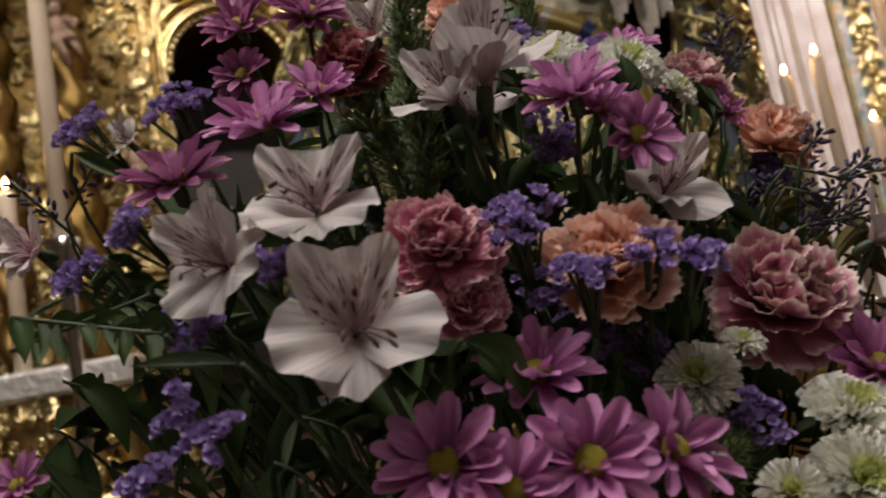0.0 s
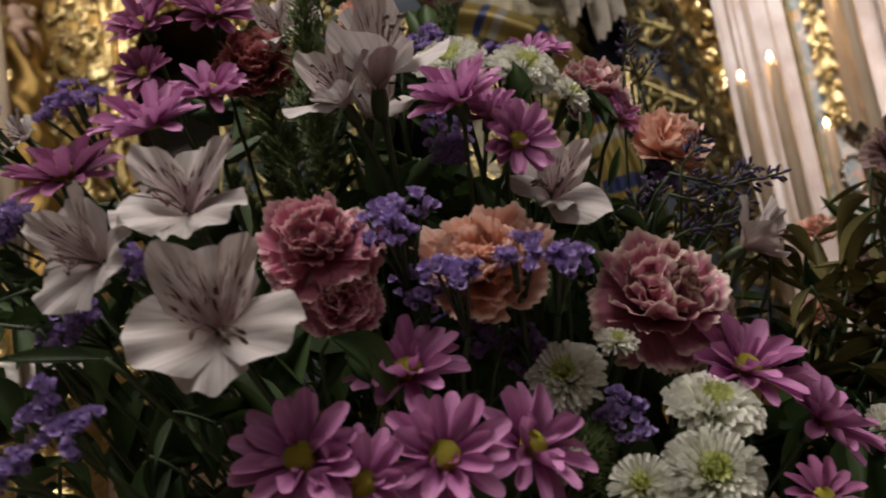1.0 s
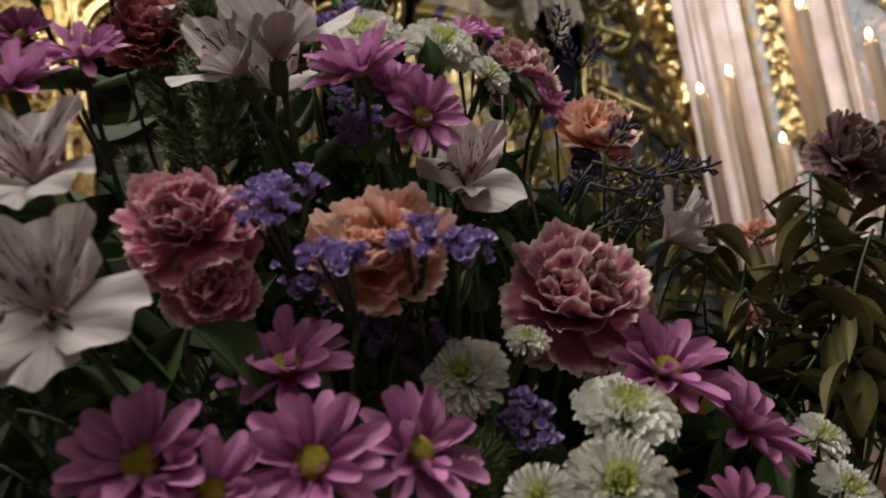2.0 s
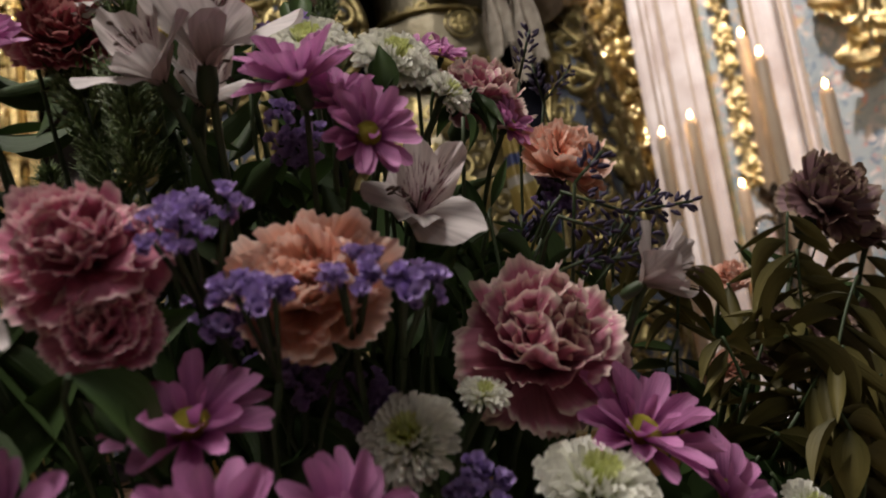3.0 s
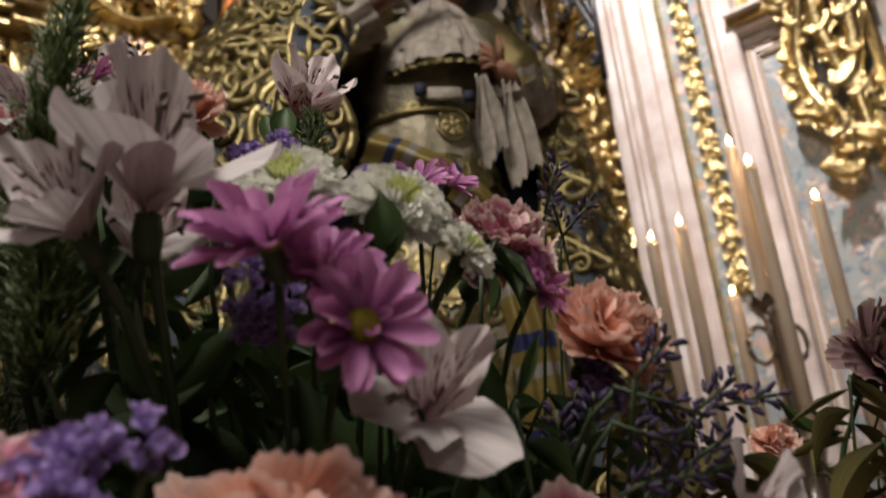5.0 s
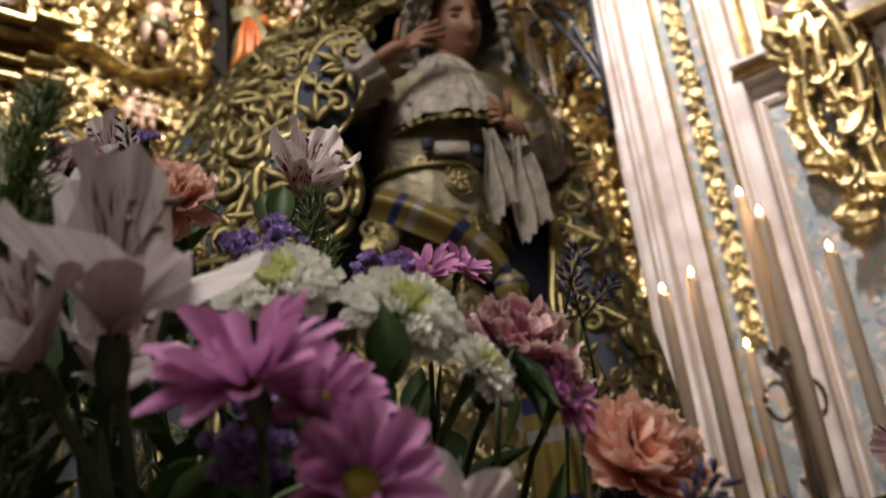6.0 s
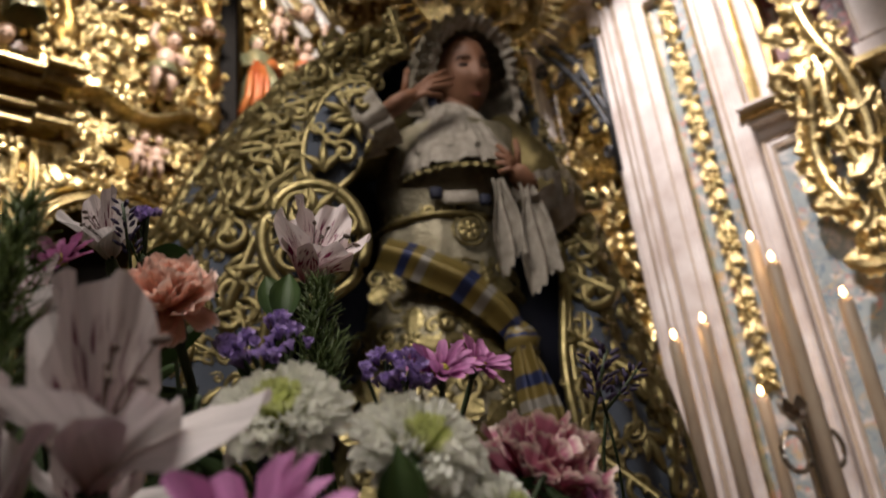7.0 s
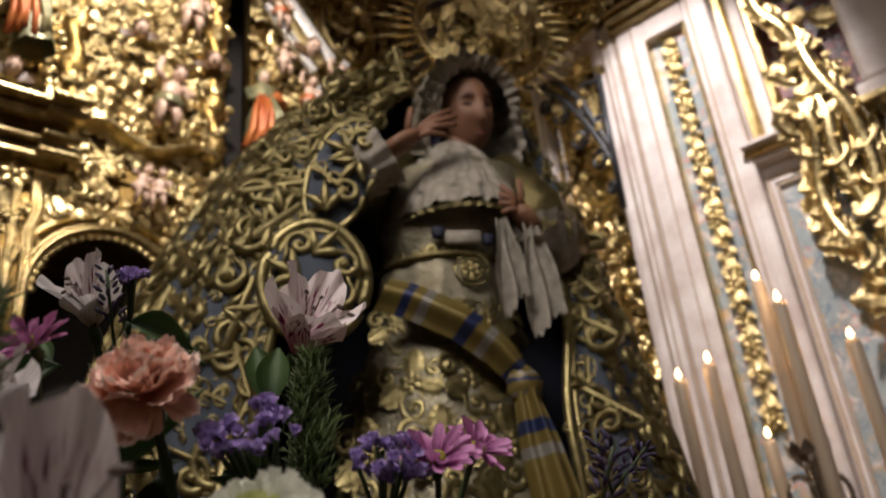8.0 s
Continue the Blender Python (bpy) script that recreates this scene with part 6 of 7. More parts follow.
daisy((0.198, 0.455, 1.415), 0.032, (0.67, -0.67, 0.33))
daisy((-0.187, 0.33, 1.274), 0.0288, (-0.21, -0.83, 0.52))
daisy_deep((-0.122, 0.385, 1.408), 0.0600, (-0.1, -0.48, 0.87))
daisy_deep((-0.091, 0.45, 1.518), 0.0496, (-0.23, -0.79, 0.57))
daisy_deep((-0.048, 0.455, 1.521), 0.0538, (0.11, -0.75, 0.65))
daisy_deep((-0.091, 0.44, 1.482), 0.0395, (-0.22, -0.92, 0.32))
daisy_deep((0.006, 0.5, 1.543), 0.0306, (-0.31, -0.62, 0.72))
daisy_deep((0.219, 0.34, 1.193), 0.0379, (0.1, -0.7, 0.7))
mum((0.095, 0.444, 1.46), 0.0484, (-0.10, -0.89, 0.79))
mum((0.136, 0.43, 1.444), 0.0473, (0.31, -0.90, 0.72))
mum((0.16, 0.425, 1.424), 0.0287, (0.76, -0.74, 0.46))
mum((0.167, 0.332, 1.213), 0.0468, (-0.05, -0.81, 0.59))
mum((0.182, 0.356, 1.237), 0.0492, (0.15, -0.5, 0.85))
mum((0.116, 0.36, 1.264), 0.0414, (-0.3, -0.75, 0.6))
mum((0.15, 0.385, 1.276), 0.0238, (0.21, -0.52, 0.83))
mum((0.133, 0.325, 1.216), 0.0308, (-0.21, -0.83, 0.52))
mum((0.103, 0.335, 1.229), 0.0207, (-0.21, -0.83, 0.52))
mum((0.311, 0.43, 1.199), 0.0325, (0.31, -0.72, 0.62))
mum((0.301, 0.4, 1.177), 0.0361, (0.31, -0.72, 0.62))
alstro((-0.033, 0.292, 1.317), 0.0850, (0.05, -0.91, 0.41))
alstro((-0.044, 0.312, 1.373), 0.0740, (-0.05, -0.8, 0.6))
alstro((-0.092, 0.318, 1.355), 0.0720, (-0.55, -0.75, 0.35))
alstro((0.137, 0.402, 1.368), 0.0780, (0.10, -0.86, 0.45), closed=16)
alstro((0.050, 0.400, 1.456), 0.1000, (0.10, -0.36, 0.93), closed=24)
alstro((0.024, 0.394, 1.440), 0.0740, (-0.38, -0.52, 0.77), closed=20)
alstro((0.044, 0.425, 1.440), 0.0700, (0.30, -0.60, 0.74), closed=18)
alstro((0.006, 0.470, 1.514), 0.0510, (-0.20, -0.61, 0.76), closed=20)
alstro((-0.004, 0.600, 1.600), 0.0728, (-0.10, -0.56, 0.82), closed=24)
alstro_pink((0.110, 0.585, 1.578), 0.0937, (0.36, -0.36, 0.86), closed=30)
alstro_pink((-0.202, 0.38, 1.387), 0.0517, (-0.56, -0.77, 0.31))
alstro((-0.01, 0.45, 1.506), 0.0531, (-0.21, -0.83, 0.52))
alstro((-0.161, 0.42, 1.45), 0.0356, (-0.54, -0.65, 0.54))
alstro((0.236, 0.382, 1.319), 0.0582, (0.80, -0.45, 0.40), closed=20)
carnation((0.009, 0.345, 1.348), 0.0562, (0.05, -0.86, 0.51))
carnation((0.014, 0.342, 1.319), 0.0384, (0.1, -0.99, 0.1))
carn_dusty((0.186, 0.4, 1.297), 0.082, (0.15, -0.81, 0.56))
carn_peach((0.085, 0.357, 1.327), 0.0660, (0.0, -0.86, 0.51))
carn_peach((0.227, 0.45, 1.393), 0.0562, (0.41, -0.67, 0.62))
carn_rose((-0.026, 0.456, 1.486), 0.0535, (0.11, -0.9, 0.42))
carn_dusty((0.190, 0.47, 1.440), 0.0600, (0.51, -0.61, 0.61))
carn_peach((0.047, 0.5, 1.528), 0.047, (-0.1, -0.7, 0.7))
carn_peach((0.421, 0.65, 1.337), 0.0338, (0.0, -0.85, 0.53))
carn_dry((0.49, 0.6, 1.387), 0.082, (0.21, -0.83, 0.52))
statice((0.048, 0.342, 1.348), 0.0430, (0.0, -0.51, 0.86))
statice((0.071, 0.330, 1.319), 0.0290, (0.0, -0.6, 0.8))
statice((0.099, 0.336, 1.325), 0.0205, (0.0, -0.6, 0.8))
statice((0.123, 0.339, 1.32), 0.022, (0.2, -0.59, 0.78))
statice((-0.122, 0.4, 1.453), 0.0388, (-0.2, -0.59, 0.78))
statice((-0.178, 0.414, 1.456), 0.0288, (-0.5, -0.5, 0.7))
statice((-0.139, 0.36, 1.383), 0.0246, (-0.4, -0.6, 0.7))
statice((-0.11, 0.31, 1.294), 0.0178, (-0.31, -0.72, 0.62))
statice((-0.096, 0.3, 1.278), 0.0163, (-0.11, -0.84, 0.53))
statice((-0.12, 0.3, 1.27), 0.0170, (-0.21, -0.83, 0.52))
statice((-0.169, 0.37, 1.367), 0.0265, (-0.51, -0.61, 0.61))
statice((-0.072, 0.33, 1.348), 0.0187, (0.0, -0.85, 0.53))
statice((0.14, 0.36, 1.239), 0.0304, (0.1, -0.7, 0.7))
statice((0.086, 0.519, 1.51), 0.0448, (-0.1, -0.5, 0.86))
statice((0.145, 0.53, 1.494), 0.0374, (0.1, -0.5, 0.86))
statice((-0.112, 0.345, 1.331), 0.0335, (-0.22, -0.87, 0.44))
statice((0.081, 0.43, 1.41), 0.0359, (0.0, -0.98, 0.22))
statice((0.051, 0.36, 1.32), 0.016, (0.0, -0.95, 0.32))
statice((0.001, 0.64, 1.629), 0.0254, (-0.1, -0.5, 0.86))
statice((0.214, 0.45, 1.372), 0.0227, (0.33, -0.77, 0.55))
statice((0.07, 0.385, 1.29), 0.0324, (0.0, -0.95, 0.32))
statice((0.099, 0.39, 1.283), 0.0261, (0.1, -0.94, 0.31))
lav((0.222, 0.405, 1.377), 0.0154, (0.75, -0.04, 0.66))
lav((0.232, 0.419, 1.358), 0.0287, (0.93, 0.08, -0.36))
lav((0.260, 0.433, 1.363), 0.0161, (0.87, -0.03, 0.50))
lav((0.272, 0.432, 1.358), 0.0223, (1.00, -0.02, 0.07))
lav((0.219, 0.414, 1.348), 0.0197, (0.92, 0.15, -0.36))
lav((0.217, 0.419, 1.333), 0.0162, (0.96, 0.01, 0.29))
lav((0.241, 0.425, 1.333), 0.0231, (1.00, -0.03, 0.08))
lav((0.252, 0.430, 1.343), 0.0140, (0.90, 0.03, 0.43))
lav((0.205, 0.435, 1.360), 0.0145, (0.33, -0.02, 0.94))
lav((0.192, 0.439, 1.354), 0.0164, (0.08, -0.02, 1.00))
lav((0.266, 0.6, 1.5), 0.0267, (-0.21, -0.21, 0.95))
lav((0.284, 0.6, 1.496), 0.0235, (0.69, -0.23, 0.69))
lav((-0.204, 0.4, 1.416), 0.0305, (-0.55, -0.33, 0.77))
lav((-0.18, 0.41, 1.424), 0.0282, (0.67, -0.33, 0.67))
lav((0.229, 0.5, 1.48), 0.0236, (0.31, -0.21, 0.93))
lav((0.484, 0.6, 1.374), 0.0515, (0.33, -0.33, 0.88))
lav((0.011, 0.58, 1.595), 0.0279, (-0.1, -0.31, 0.94))

fern((0.01, 0.43, 1.393), (0.024, 0.43, 1.533), 0.036, 420, 'feathery green asparagus fern plume in the bouquet')
fern((-0.002, 0.46, 1.389), (-0.017, 0.46, 1.493), 0.04, 260, 'feathery green asparagus fern plume in the bouquet')
fern((0.113, 0.56, 1.485), (0.121, 0.57, 1.554), 0.034, 170, 'short feathery fern tip in the bouquet')
fern((0.098, 0.33, 1.208), (0.126, 0.35, 1.226), 0.03, 160, 'short feathery fern tip in the bouquet')
fern((-0.011, 0.564, 1.356), (-0.034, 0.534, 1.474), 0.036, 320, 'feathery green asparagus fern plume deep in the bouquet')
fern((0.025, 0.588, 1.358), (0.013, 0.559, 1.466), 0.030, 260, 'feathery green asparagus fern plume deep in the bouquet')
fern((-0.032, 0.557, 1.359), (-0.059, 0.539, 1.440), 0.034, 240, 'feathery green asparagus fern plume deep in the bouquet')
fern((0.058, 0.602, 1.357), (0.057, 0.579, 1.439), 0.026, 200, 'feathery green asparagus fern plume deep in the bouquet')
fern((0.104, 0.595, 1.349), (0.100, 0.578, 1.410), 0.022, 140, 'feathery green asparagus fern plume deep in the bouquet')
blade((0.125, 0.412, 1.419), (0.007, 0.0, 0.028), 0.029, (0, -1, 0.3), LEAF, 1)
blade((-0.081, 0.305, 1.308), (-0.043, 0.0, 0.003), 0.043, (0, -0.6, 0.8), LEAF, 2)
blade((0.009, 0.325, 1.302), (0.032, 0.0, -0.027), 0.042, (0.1, -0.6, 0.8), LEAF, 1)
blade((0.091, 0.575, 1.533), (-0.007, 0.0, 0.035), 0.035, (0, -1, 0.3), LEAF, 1)
blade((-0.18, 0.4, 1.439), (0.031, 0.0, -0.023), 0.039, (0, -1, 0.3), LEAF, 2)
blade((0.093, 0.55, 1.526), (0.003, 0.0, 0.032), 0.032, (0, -1, 0.3), LEAF, 1)
blade((0.017, 0.6, 1.588), (0.034, 0.0, -0.011), 0.035, (0, -1, 0.3), LEAF, 1)
blade((0.178, 0.44, 1.368), (0.012, 0.0, 0.025), 0.027, (0, -1, 0.3), LEAF, 2)
blade((0.134, 0.4, 1.318), (0.018, 0.0, 0.029), 0.034, (0, -1, 0.3), LEAF, 2)
blade((-0.104, 0.36, 1.334), (-0.018, 0.0, 0.025), 0.031, (0, -1, 0.3), LEAF, 1)
blade((0.126, 0.41, 1.421), (0.005, 0.0, 0.025), 0.025, (0, -1, 0.3), LEAF, 1)
blade((0.023, 0.33, 1.279), (-0.007, 0.0, 0.019), 0.021, (0, -1, 0.3), LEAF, 1)
spray((-0.119, 0.33, 1.327), (-0.065, 0.0, 0.019), 14, 0.067, LEAF, size=0.020, droop=0)
spray((-0.129, 0.35, 1.348), (-0.067, -0.0, -0.015), 14, 0.069, LEAF, size=0.019, droop=0)
spray((-0.136, 0.36, 1.339), (-0.017, 0.0, 0.042), 11, 0.045, LEAF, size=0.020)
spray((0.355, 0.5, 1.211), (0.017, 0.0, 0.054), 9, 0.056, OLIVE, size=0.045, label="yellowing green sprig beside the bouquet")
spray((0.397, 0.52, 1.215), (0.039, 0.0, 0.048), 8, 0.062, OLIVE, size=0.045, label="yellowing green sprig beside the bouquet")
spray((0.425, 0.58, 1.321), (0.011, 0.0, 0.065), 7, 0.066, OLIVE, size=0.04, label="yellowing green sprig beside the bouquet")
spray((0.43, 0.58, 1.305), (-0.035, 0.0, 0.02), 7, 0.04, OLIVE, size=0.035, label="yellowing green sprig beside the bouquet")
spray((0.505, 0.62, 1.3), (0.027, 0.0, 0.065), 7, 0.07, OLIVE, size=0.04, label="yellowing green sprig beside the bouquet")
spray((0.331, 0.5, 1.257), (-0.009, 0.0, 0.039), 8, 0.04, OLIVE, size=0.035, label="yellowing green sprig beside the bouquet")
spray((0.362, 0.45, 1.215), (-0.01, 0.0, 0.034), 7, 0.036, OLIVE, size=0.04, label="yellowing green sprig beside the bouquet")
spray((0.091, 0.37, 1.291), (0.02, 0.0, 0.038), 8, 0.043, LEAF, size=0.02)
spray((0.176, 0.43, 1.329), (-0.002, 0.0, 0.043), 8, 0.043, LEAF, size=0.025)
spray((0.032, 0.45, 1.384), (-0.007, 0.0, 0.053), 9, 0.053, LEAF, size=0.03)
spray((0.062, 0.45, 1.381), (0.005, 0.0, 0.033), 8, 0.033, LEAF, size=0.03)
spray((0.145, 0.43, 1.332), (0.014, 0.0, 0.03), 8, 0.033, LEAF, size=0.025)
spray((-0.054, 0.36, 1.271), (-0.019, 0.0, 0.014), 8, 0.024, LEAF, size=0.03)
spray((-0.069, 0.36, 1.248), (-0.018, 0.0, 0.019), 8, 0.026, LEAF, size=0.03)
spray((0.06, 0.38, 1.288), (-0.008, 0.0, 0.019), 8, 0.02, LEAF, size=0.03)
spray((0.063, 0.46, 1.452), (0.004, 0.0, 0.029), 8, 0.029, LEAF, size=0.03)
spray((-0.04, 0.6, 1.575), (0.026, 0.0, -0.005), 7, 0.027, LEAF, size=0.03)
spray((0.035, 0.62, 1.581), (0.019, 0.0, -0.008), 7, 0.021, LEAF, size=0.03)
spray((0.173, 0.45, 1.422), (0.009, 0.0, 0.019), 8, 0.021, LEAF, size=0.025)


# dark green filling behind the blooms
spray((-0.190, 0.500, 1.277), (-0.35, -0.66, 0.70), 9, 0.088, LEAF, size=0.057, label="dark green leafy sprig deep in the bouquet")
spray((-0.160, 0.500, 1.287), (-0.22, -0.60, 0.55), 9, 0.066, LEAF, size=0.059, label="dark green leafy sprig deep in the bouquet")
spray((-0.211, 0.500, 1.244), (-0.31, -0.51, 0.81), 9, 0.082, LEAF, size=0.058, label="dark green leafy sprig deep in the bouquet")
spray((-0.127, 0.480, 1.258), (0.17, -0.40, 0.59), 9, 0.074, LEAF, size=0.046, label="dark green leafy sprig deep in the bouquet")
spray((0.097, 0.527, 1.160), (-0.20, -0.15, 0.79), 9, 0.086, LEAF, size=0.058, label="dark green leafy sprig deep in the bouquet")
spray((0.143, 0.530, 1.131), (-0.07, -0.60, 0.65), 9, 0.084, LEAF, size=0.046, label="dark green leafy sprig deep in the bouquet")
spray((0.187, 0.514, 1.128), (0.03, -0.42, 0.67), 9, 0.090, LEAF, size=0.048, label="dark green leafy sprig deep in the bouquet")
spray((0.264, 0.532, 1.092), (-0.22, -0.49, 0.87), 9, 0.070, LEAF, size=0.053, label="dark green leafy sprig deep in the bouquet")
spray((0.346, 0.503, 1.067), (-0.27, -0.24, 0.81), 9, 0.067, LEAF, size=0.050, label="dark green leafy sprig deep in the bouquet")
spray((-0.183, 0.532, 1.158), (0.20, -0.16, 0.98), 9, 0.082, LEAF, size=0.059, label="dark green leafy sprig deep in the bouquet")
spray((-0.127, 0.578, 1.165), (0.28, -0.45, 0.97), 9, 0.079, LEAF, size=0.057, label="dark green leafy sprig deep in the bouquet")
spray((-0.053, 0.552, 1.179), (-0.36, -0.47, 0.98), 9, 0.070, LEAF, size=0.045, label="dark green leafy sprig deep in the bouquet")
spray((-0.001, 0.569, 1.192), (-0.14, -0.53, 0.55), 9, 0.089, LEAF, size=0.051, label="dark green leafy sprig deep in the bouquet")
spray((0.068, 0.533, 1.204), (-0.33, -0.29, 0.57), 9, 0.061, LEAF, size=0.052, label="dark green leafy sprig deep in the bouquet")
spray((0.132, 0.536, 1.232), (0.03, -0.24, 0.70), 9, 0.090, LEAF, size=0.052, label="dark green leafy sprig deep in the bouquet")
spray((0.195, 0.532, 1.193), (-0.08, -0.55, 0.94), 9, 0.085, LEAF, size=0.052, label="dark green leafy sprig deep in the bouquet")
spray((0.249, 0.542, 1.173), (-0.29, -0.56, 0.93), 9, 0.064, LEAF, size=0.046, label="dark green leafy sprig deep in the bouquet")
spray((0.347, 0.580, 1.161), (-0.10, -0.16, 0.83), 9, 0.084, LEAF, size=0.056, label="dark green leafy sprig deep in the bouquet")
spray((-0.170, 0.571, 1.221), (0.37, -0.16, 0.96), 9, 0.070, LEAF, size=0.055, label="dark green leafy sprig deep in the bouquet")
spray((-0.096, 0.601, 1.262), (0.03, -0.31, 0.84), 9, 0.068, LEAF, size=0.059, label="dark green leafy sprig deep in the bouquet")
spray((-0.027, 0.609, 1.256), (0.46, -0.30, 0.52), 9, 0.087, LEAF, size=0.047, label="dark green leafy sprig deep in the bouquet")
spray((0.036, 0.563, 1.296), (-0.33, -0.32, 0.78), 9, 0.082, LEAF, size=0.059, label="dark green leafy sprig deep in the bouquet")
spray((0.069, 0.606, 1.277), (-0.49, -0.17, 0.56), 9, 0.084, LEAF, size=0.057, label="dark green leafy sprig deep in the bouquet")
spray((0.158, 0.604, 1.283), (-0.30, -0.30, 0.67), 9, 0.087, LEAF, size=0.057, label="dark green leafy sprig deep in the bouquet")
spray((0.204, 0.561, 1.270), (-0.47, -0.34, 0.74), 9, 0.086, LEAF, size=0.054, label="dark green leafy sprig deep in the bouquet")
spray((0.253, 0.598, 1.251), (0.02, -0.69, 0.92), 9, 0.085, LEAF, size=0.046, label="dark green leafy sprig deep in the bouquet")
spray((0.332, 0.599, 1.232), (-0.19, -0.56, 0.74), 9, 0.089, LEAF, size=0.046, label="dark green leafy sprig deep in the bouquet")
spray((-0.185, 0.634, 1.313), (0.01, -0.44, 0.93), 9, 0.083, LEAF, size=0.046, label="dark green leafy sprig deep in the bouquet")
spray((-0.092, 0.605, 1.320), (0.34, -0.45, 0.90), 9, 0.065, LEAF, size=0.058, label="dark green leafy sprig deep in the bouquet")
spray((-0.058, 0.615, 1.326), (-0.16, -0.37, 0.95), 9, 0.081, LEAF, size=0.045, label="dark green leafy sprig deep in the bouquet")
spray((0.010, 0.614, 1.359), (0.22, -0.41, 0.54), 9, 0.067, LEAF, size=0.058, label="dark green leafy sprig deep in the bouquet")
spray((0.074, 0.639, 1.384), (0.13, -0.29, 0.80), 9, 0.069, LEAF, size=0.059, label="dark green leafy sprig deep in the bouquet")
spray((0.141, 0.605, 1.376), (0.37, -0.23, 0.81), 9, 0.073, LEAF, size=0.047, label="dark green leafy sprig deep in the bouquet")
spray((0.216, 0.623, 1.336), (-0.37, -0.65, 0.57), 9, 0.084, LEAF, size=0.048, label="dark green leafy sprig deep in the bouquet")

spray((0.243, 0.532, 1.314), (0.05, -0.25, 0.9), 8, 0.055, LEAF, size=0.036, label="dark green leafy sprig deep in the bouquet")
spray((0.304, 0.561, 1.314), (0.05, -0.25, 0.9), 8, 0.055, OLIVE, size=0.036, label="yellowing green sprig beside the bouquet")
spray((0.291, 0.579, 1.336), (0.05, -0.25, 0.9), 8, 0.055, OLIVE, size=0.036, label="yellowing green sprig beside the bouquet")
spray((0.315, 0.542, 1.297), (0.05, -0.25, 0.9), 8, 0.055, OLIVE, size=0.036, label="yellowing green sprig beside the bouquet")

# second arrangement, duller and further off
spray((0.474, 0.572, 1.235), (-0.21, -0.17, 0.37), 8, 0.062, OLIVE, size=0.054, label="yellowing green sprig beside the bouquet")
spray((0.356, 0.532, 1.213), (-0.27, -0.58, 0.31), 8, 0.078, OLIVE, size=0.052, label="yellowing green sprig beside the bouquet")
spray((0.492, 0.633, 1.169), (-0.43, -0.19, 0.65), 8, 0.067, OLIVE, size=0.054, label="yellowing green sprig beside the bouquet")
spray((0.384, 0.499, 1.175), (0.12, -0.13, 0.82), 8, 0.069, OLIVE, size=0.052, label="yellowing green sprig beside the bouquet")
spray((0.369, 0.545, 1.177), (0.06, 0.03, 0.79), 8, 0.059, OLIVE, size=0.040, label="yellowing green sprig beside the bouquet")
spray((0.441, 0.639, 1.202), (0.39, -0.32, 0.58), 8, 0.075, OLIVE, size=0.041, label="yellowing green sprig beside the bouquet")
spray((0.383, 0.509, 1.287), (-0.01, -0.11, 0.73), 8, 0.061, OLIVE, size=0.054, label="yellowing green sprig beside the bouquet")
spray((0.387, 0.491, 1.267), (0.47, 0.09, 0.94), 8, 0.068, OLIVE, size=0.041, label="yellowing green sprig beside the bouquet")
spray((0.347, 0.516, 1.262), (0.42, 0.02, 0.84), 8, 0.054, OLIVE, size=0.040, label="yellowing green sprig beside the bouquet")
spray((0.344, 0.506, 1.182), (0.27, -0.12, 0.68), 8, 0.079, OLIVE, size=0.040, label="yellowing green sprig beside the bouquet")
spray((0.381, 0.495, 1.268), (-0.57, -0.38, 0.39), 8, 0.052, OLIVE, size=0.055, label="yellowing green sprig beside the bouquet")
spray((0.398, 0.592, 1.173), (0.20, -0.14, 0.97), 8, 0.076, OLIVE, size=0.049, label="yellowing green sprig beside the bouquet")
spray((0.439, 0.596, 1.194), (0.01, -0.25, 0.41), 8, 0.075, OLIVE, size=0.045, label="yellowing green sprig beside the bouquet")
spray((0.411, 0.620, 1.276), (-0.32, -0.33, 0.78), 8, 0.076, OLIVE, size=0.042, label="yellowing green sprig beside the bouquet")
spray((0.352, 0.484, 1.240), (0.36, -0.59, 0.97), 8, 0.055, OLIVE, size=0.038, label="yellowing green sprig beside the bouquet")
spray((0.410, 0.517, 1.186), (0.01, -0.27, 0.80), 8, 0.056, OLIVE, size=0.052, label="yellowing green sprig beside the bouquet")
spray((0.518, 0.627, 1.181), (0.43, -0.33, 0.89), 8, 0.075, OLIVE, size=0.047, label="yellowing green sprig beside the bouquet")
spray((0.405, 0.626, 1.209), (-0.26, -0.15, 0.93), 8, 0.068, OLIVE, size=0.036, label="yellowing green sprig beside the bouquet")
spray((0.479, 0.617, 1.254), (0.13, -0.38, 0.93), 8, 0.069, OLIVE, size=0.042, label="yellowing green sprig beside the bouquet")
spray((0.486, 0.623, 1.158), (0.37, -0.14, 0.79), 8, 0.068, OLIVE, size=0.046, label="yellowing green sprig beside the bouquet")
carn_dry((0.400, 0.558, 1.291), 0.034, (0.10, -0.80, 0.60))
carn_dry((0.445, 0.571, 1.287), 0.040, (0.10, -0.80, 0.60))
carn_dry((0.532, 0.620, 1.356), 0.0313, (0.00, -0.80, 0.60))
carn_dry((0.383, 0.560, 1.271), 0.0223, (0.00, -0.80, 0.60))
carn_peach((0.422, 0.580, 1.270), 0.0235, (0.00, -0.80, 0.60))
carn_peach((0.334, 0.520, 1.269), 0.0235, (0.00, -0.80, 0.60))
carn_dry((0.506, 0.600, 1.290), 0.0336, (0.00, -0.80, 0.60))
spray((-0.061, 0.501, 1.200), (0.29, -0.50, 0.85), 9, 0.097, LEAF, size=0.046, label="dark green leafy sprig deep in the bouquet")
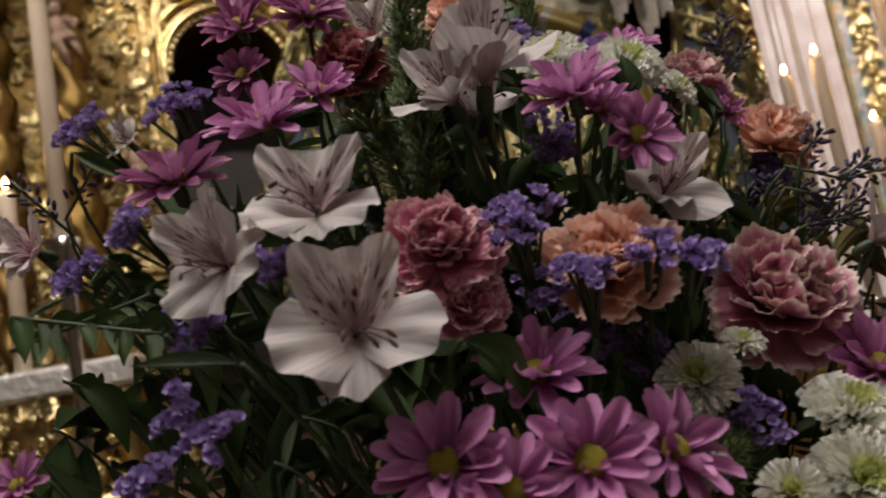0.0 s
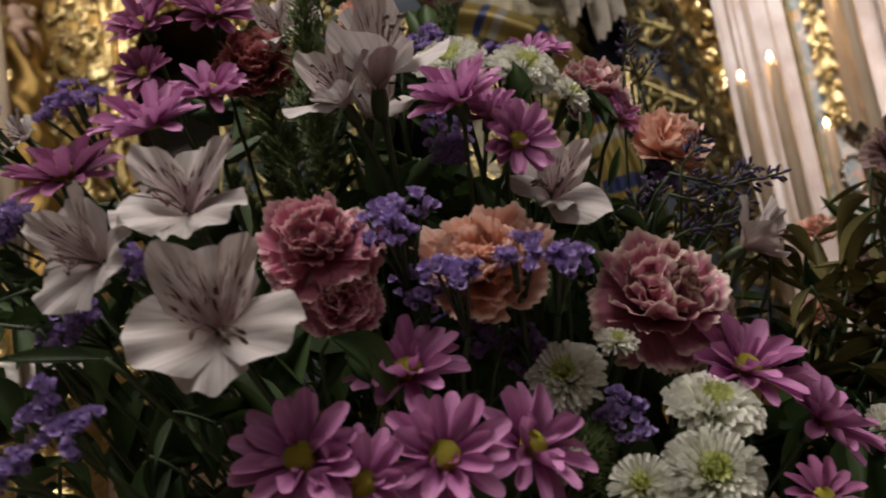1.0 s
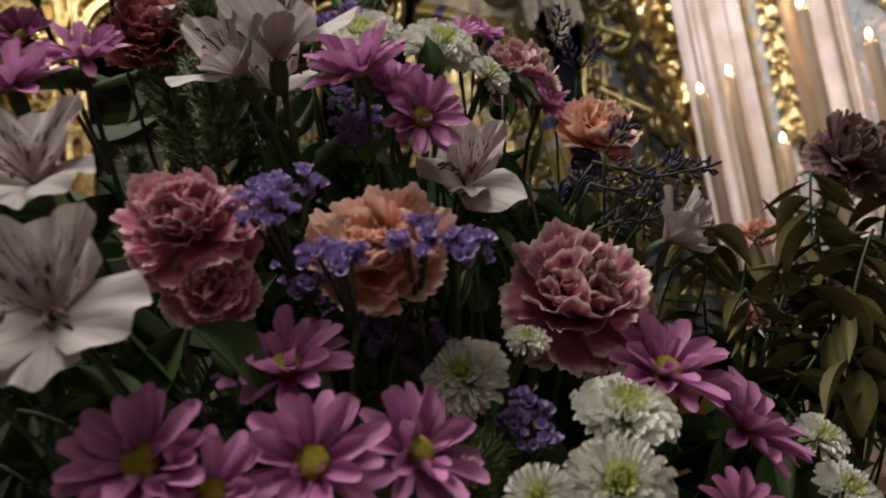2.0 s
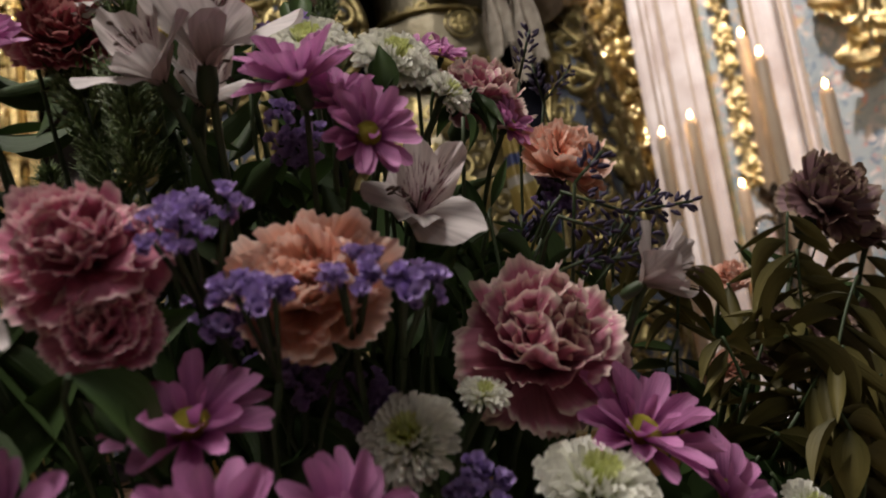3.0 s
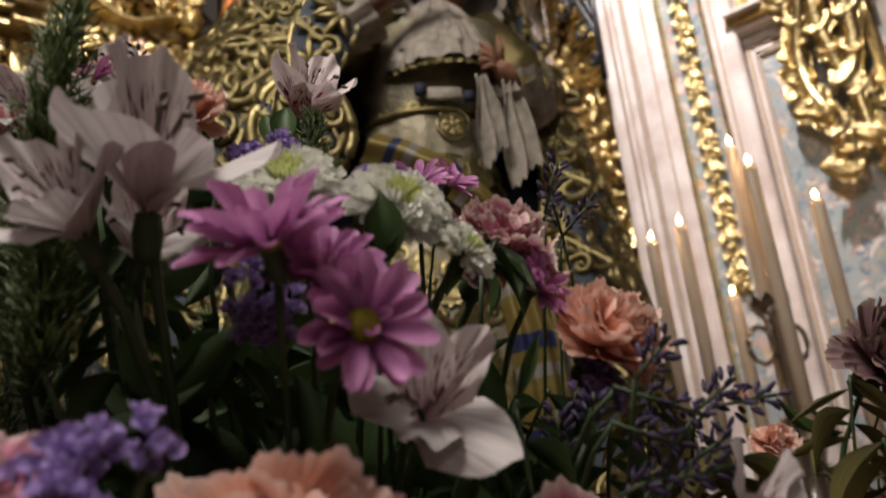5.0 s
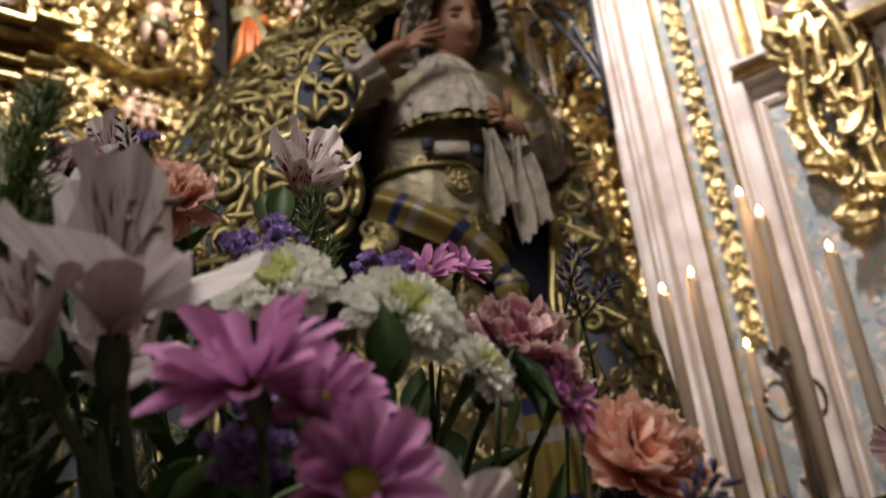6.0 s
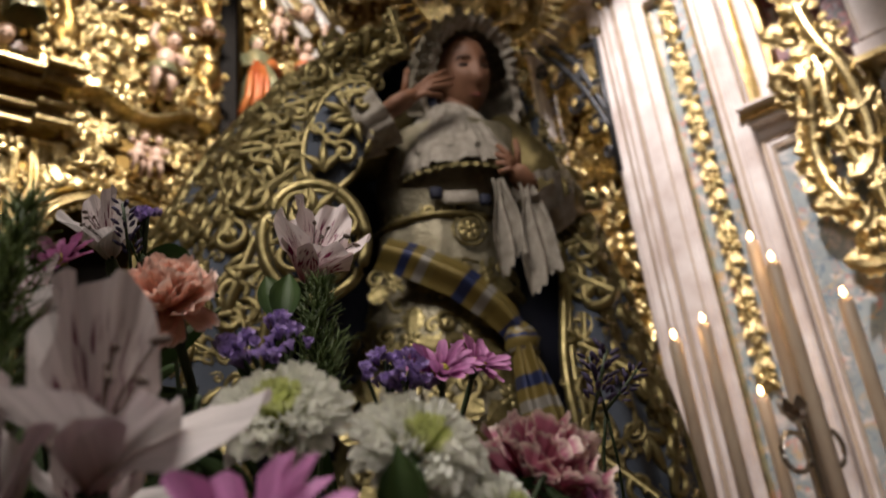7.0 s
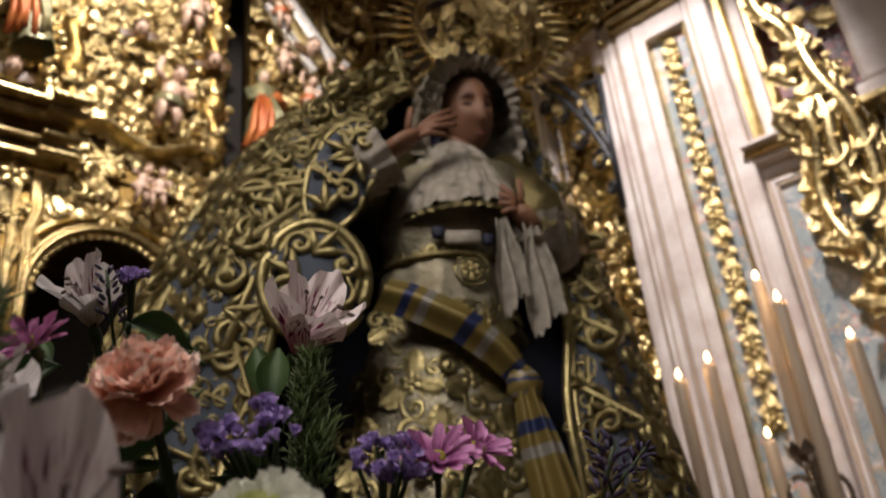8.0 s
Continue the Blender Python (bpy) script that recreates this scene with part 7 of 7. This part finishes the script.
spray((-0.020, 0.508, 1.211), (-0.10, -0.15, 0.84), 9, 0.092, LEAF, size=0.047, label="dark green leafy sprig deep in the bouquet")
spray((0.009, 0.493, 1.235), (0.34, -0.20, 0.93), 9, 0.082, LEAF, size=0.056, label="dark green leafy sprig deep in the bouquet")
spray((0.044, 0.499, 1.253), (0.18, -0.29, 0.73), 9, 0.078, LEAF, size=0.048, label="dark green leafy sprig deep in the bouquet")
spray((0.088, 0.514, 1.248), (0.31, -0.06, 0.72), 9, 0.081, LEAF, size=0.052, label="dark green leafy sprig deep in the bouquet")
spray((0.119, 0.503, 1.259), (-0.31, -0.20, 0.74), 9, 0.087, LEAF, size=0.058, label="dark green leafy sprig deep in the bouquet")
spray((0.163, 0.490, 1.219), (0.03, -0.49, 0.73), 9, 0.085, LEAF, size=0.059, label="dark green leafy sprig deep in the bouquet")
spray((0.208, 0.502, 1.220), (-0.33, -0.21, 0.75), 9, 0.088, LEAF, size=0.059, label="dark green leafy sprig deep in the bouquet")
spray((-0.073, 0.537, 1.260), (-0.28, -0.37, 1.00), 9, 0.100, LEAF, size=0.047, label="dark green leafy sprig deep in the bouquet")
spray((-0.015, 0.549, 1.269), (0.09, -0.48, 0.81), 9, 0.090, LEAF, size=0.054, label="dark green leafy sprig deep in the bouquet")
spray((0.025, 0.523, 1.286), (0.29, -0.21, 0.84), 9, 0.082, LEAF, size=0.060, label="dark green leafy sprig deep in the bouquet")
spray((0.058, 0.521, 1.311), (-0.14, -0.28, 0.76), 9, 0.083, LEAF, size=0.050, label="dark green leafy sprig deep in the bouquet")
spray((0.082, 0.539, 1.297), (0.23, -0.49, 0.93), 9, 0.094, LEAF, size=0.052, label="dark green leafy sprig deep in the bouquet")
spray((0.139, 0.527, 1.296), (-0.06, -0.38, 0.99), 9, 0.082, LEAF, size=0.051, label="dark green leafy sprig deep in the bouquet")
spray((0.182, 0.531, 1.279), (-0.26, -0.08, 0.78), 9, 0.072, LEAF, size=0.060, label="dark green leafy sprig deep in the bouquet")
spray((0.200, 0.548, 1.283), (0.09, -0.49, 0.72), 9, 0.076, LEAF, size=0.051, label="dark green leafy sprig deep in the bouquet")
spray((-0.057, 0.579, 1.308), (-0.29, -0.22, 0.74), 9, 0.073, LEAF, size=0.053, label="dark green leafy sprig deep in the bouquet")
spray((-0.016, 0.552, 1.325), (0.16, -0.12, 0.81), 9, 0.097, LEAF, size=0.048, label="dark green leafy sprig deep in the bouquet")
spray((0.024, 0.573, 1.352), (-0.00, -0.45, 0.71), 9, 0.086, LEAF, size=0.048, label="dark green leafy sprig deep in the bouquet")
spray((0.060, 0.553, 1.361), (-0.22, -0.49, 0.75), 9, 0.084, LEAF, size=0.053, label="dark green leafy sprig deep in the bouquet")
spray((0.091, 0.555, 1.356), (0.36, -0.23, 0.98), 9, 0.071, LEAF, size=0.060, label="dark green leafy sprig deep in the bouquet")
spray((0.145, 0.566, 1.338), (0.03, -0.05, 0.72), 9, 0.089, LEAF, size=0.053, label="dark green leafy sprig deep in the bouquet")
spray((0.165, 0.572, 1.337), (-0.32, -0.15, 0.84), 9, 0.085, LEAF, size=0.055, label="dark green leafy sprig deep in the bouquet")
spray((0.197, 0.568, 1.315), (0.30, -0.38, 0.95), 9, 0.092, LEAF, size=0.054, label="dark green leafy sprig deep in the bouquet")

spray((0.174, 0.499, 1.156), (0.01, -0.24, 1), 8, 0.07, LEAF, size=0.07, label="dark green leafy sprig deep in the bouquet")
spray((0.200, 0.474, 1.137), (-0.19, -0.30, 1), 8, 0.07, LEAF, size=0.07, label="dark green leafy sprig deep in the bouquet")
spray((0.207, 0.473, 1.135), (-0.14, -0.28, 1), 8, 0.07, LEAF, size=0.07, label="dark green leafy sprig deep in the bouquet")
spray((0.231, 0.470, 1.134), (-0.24, -0.18, 1), 8, 0.07, LEAF, size=0.07, label="dark green leafy sprig deep in the bouquet")
spray((0.248, 0.497, 1.170), (-0.07, -0.36, 1), 8, 0.07, LEAF, size=0.07, label="dark green leafy sprig deep in the bouquet")
spray((0.275, 0.498, 1.150), (0.13, -0.28, 1), 8, 0.07, LEAF, size=0.07, label="dark green leafy sprig deep in the bouquet")
spray((0.298, 0.502, 1.170), (0.36, -0.31, 1), 8, 0.07, LEAF, size=0.07, label="dark green leafy sprig deep in the bouquet")
spray((0.311, 0.497, 1.170), (-0.09, -0.34, 1), 8, 0.07, LEAF, size=0.07, label="dark green leafy sprig deep in the bouquet")
spray((0.333, 0.465, 1.165), (-0.39, -0.22, 1), 8, 0.07, LEAF, size=0.07, label="dark green leafy sprig deep in the bouquet")
spray((-0.19, 0.40, 1.235), (-0.3, -0.1, 0.7), 9, 0.05, LEAF, size=0.022, label="dark green leafy sprig low in the bouquet")
spray((-0.15, 0.40, 1.225), (0.1, -0.1, 0.8), 9, 0.05, LEAF, size=0.026, label="dark green leafy sprig low in the bouquet")
spray((-0.11, 0.42, 1.215), (0.2, -0.2, 0.8), 9, 0.055, LEAF, size=0.030, label="dark green leafy sprig low in the bouquet")
blade((0.129, 0.410, 1.418), (-0.001, -0.01, 0.026), 0.026, wide=1)
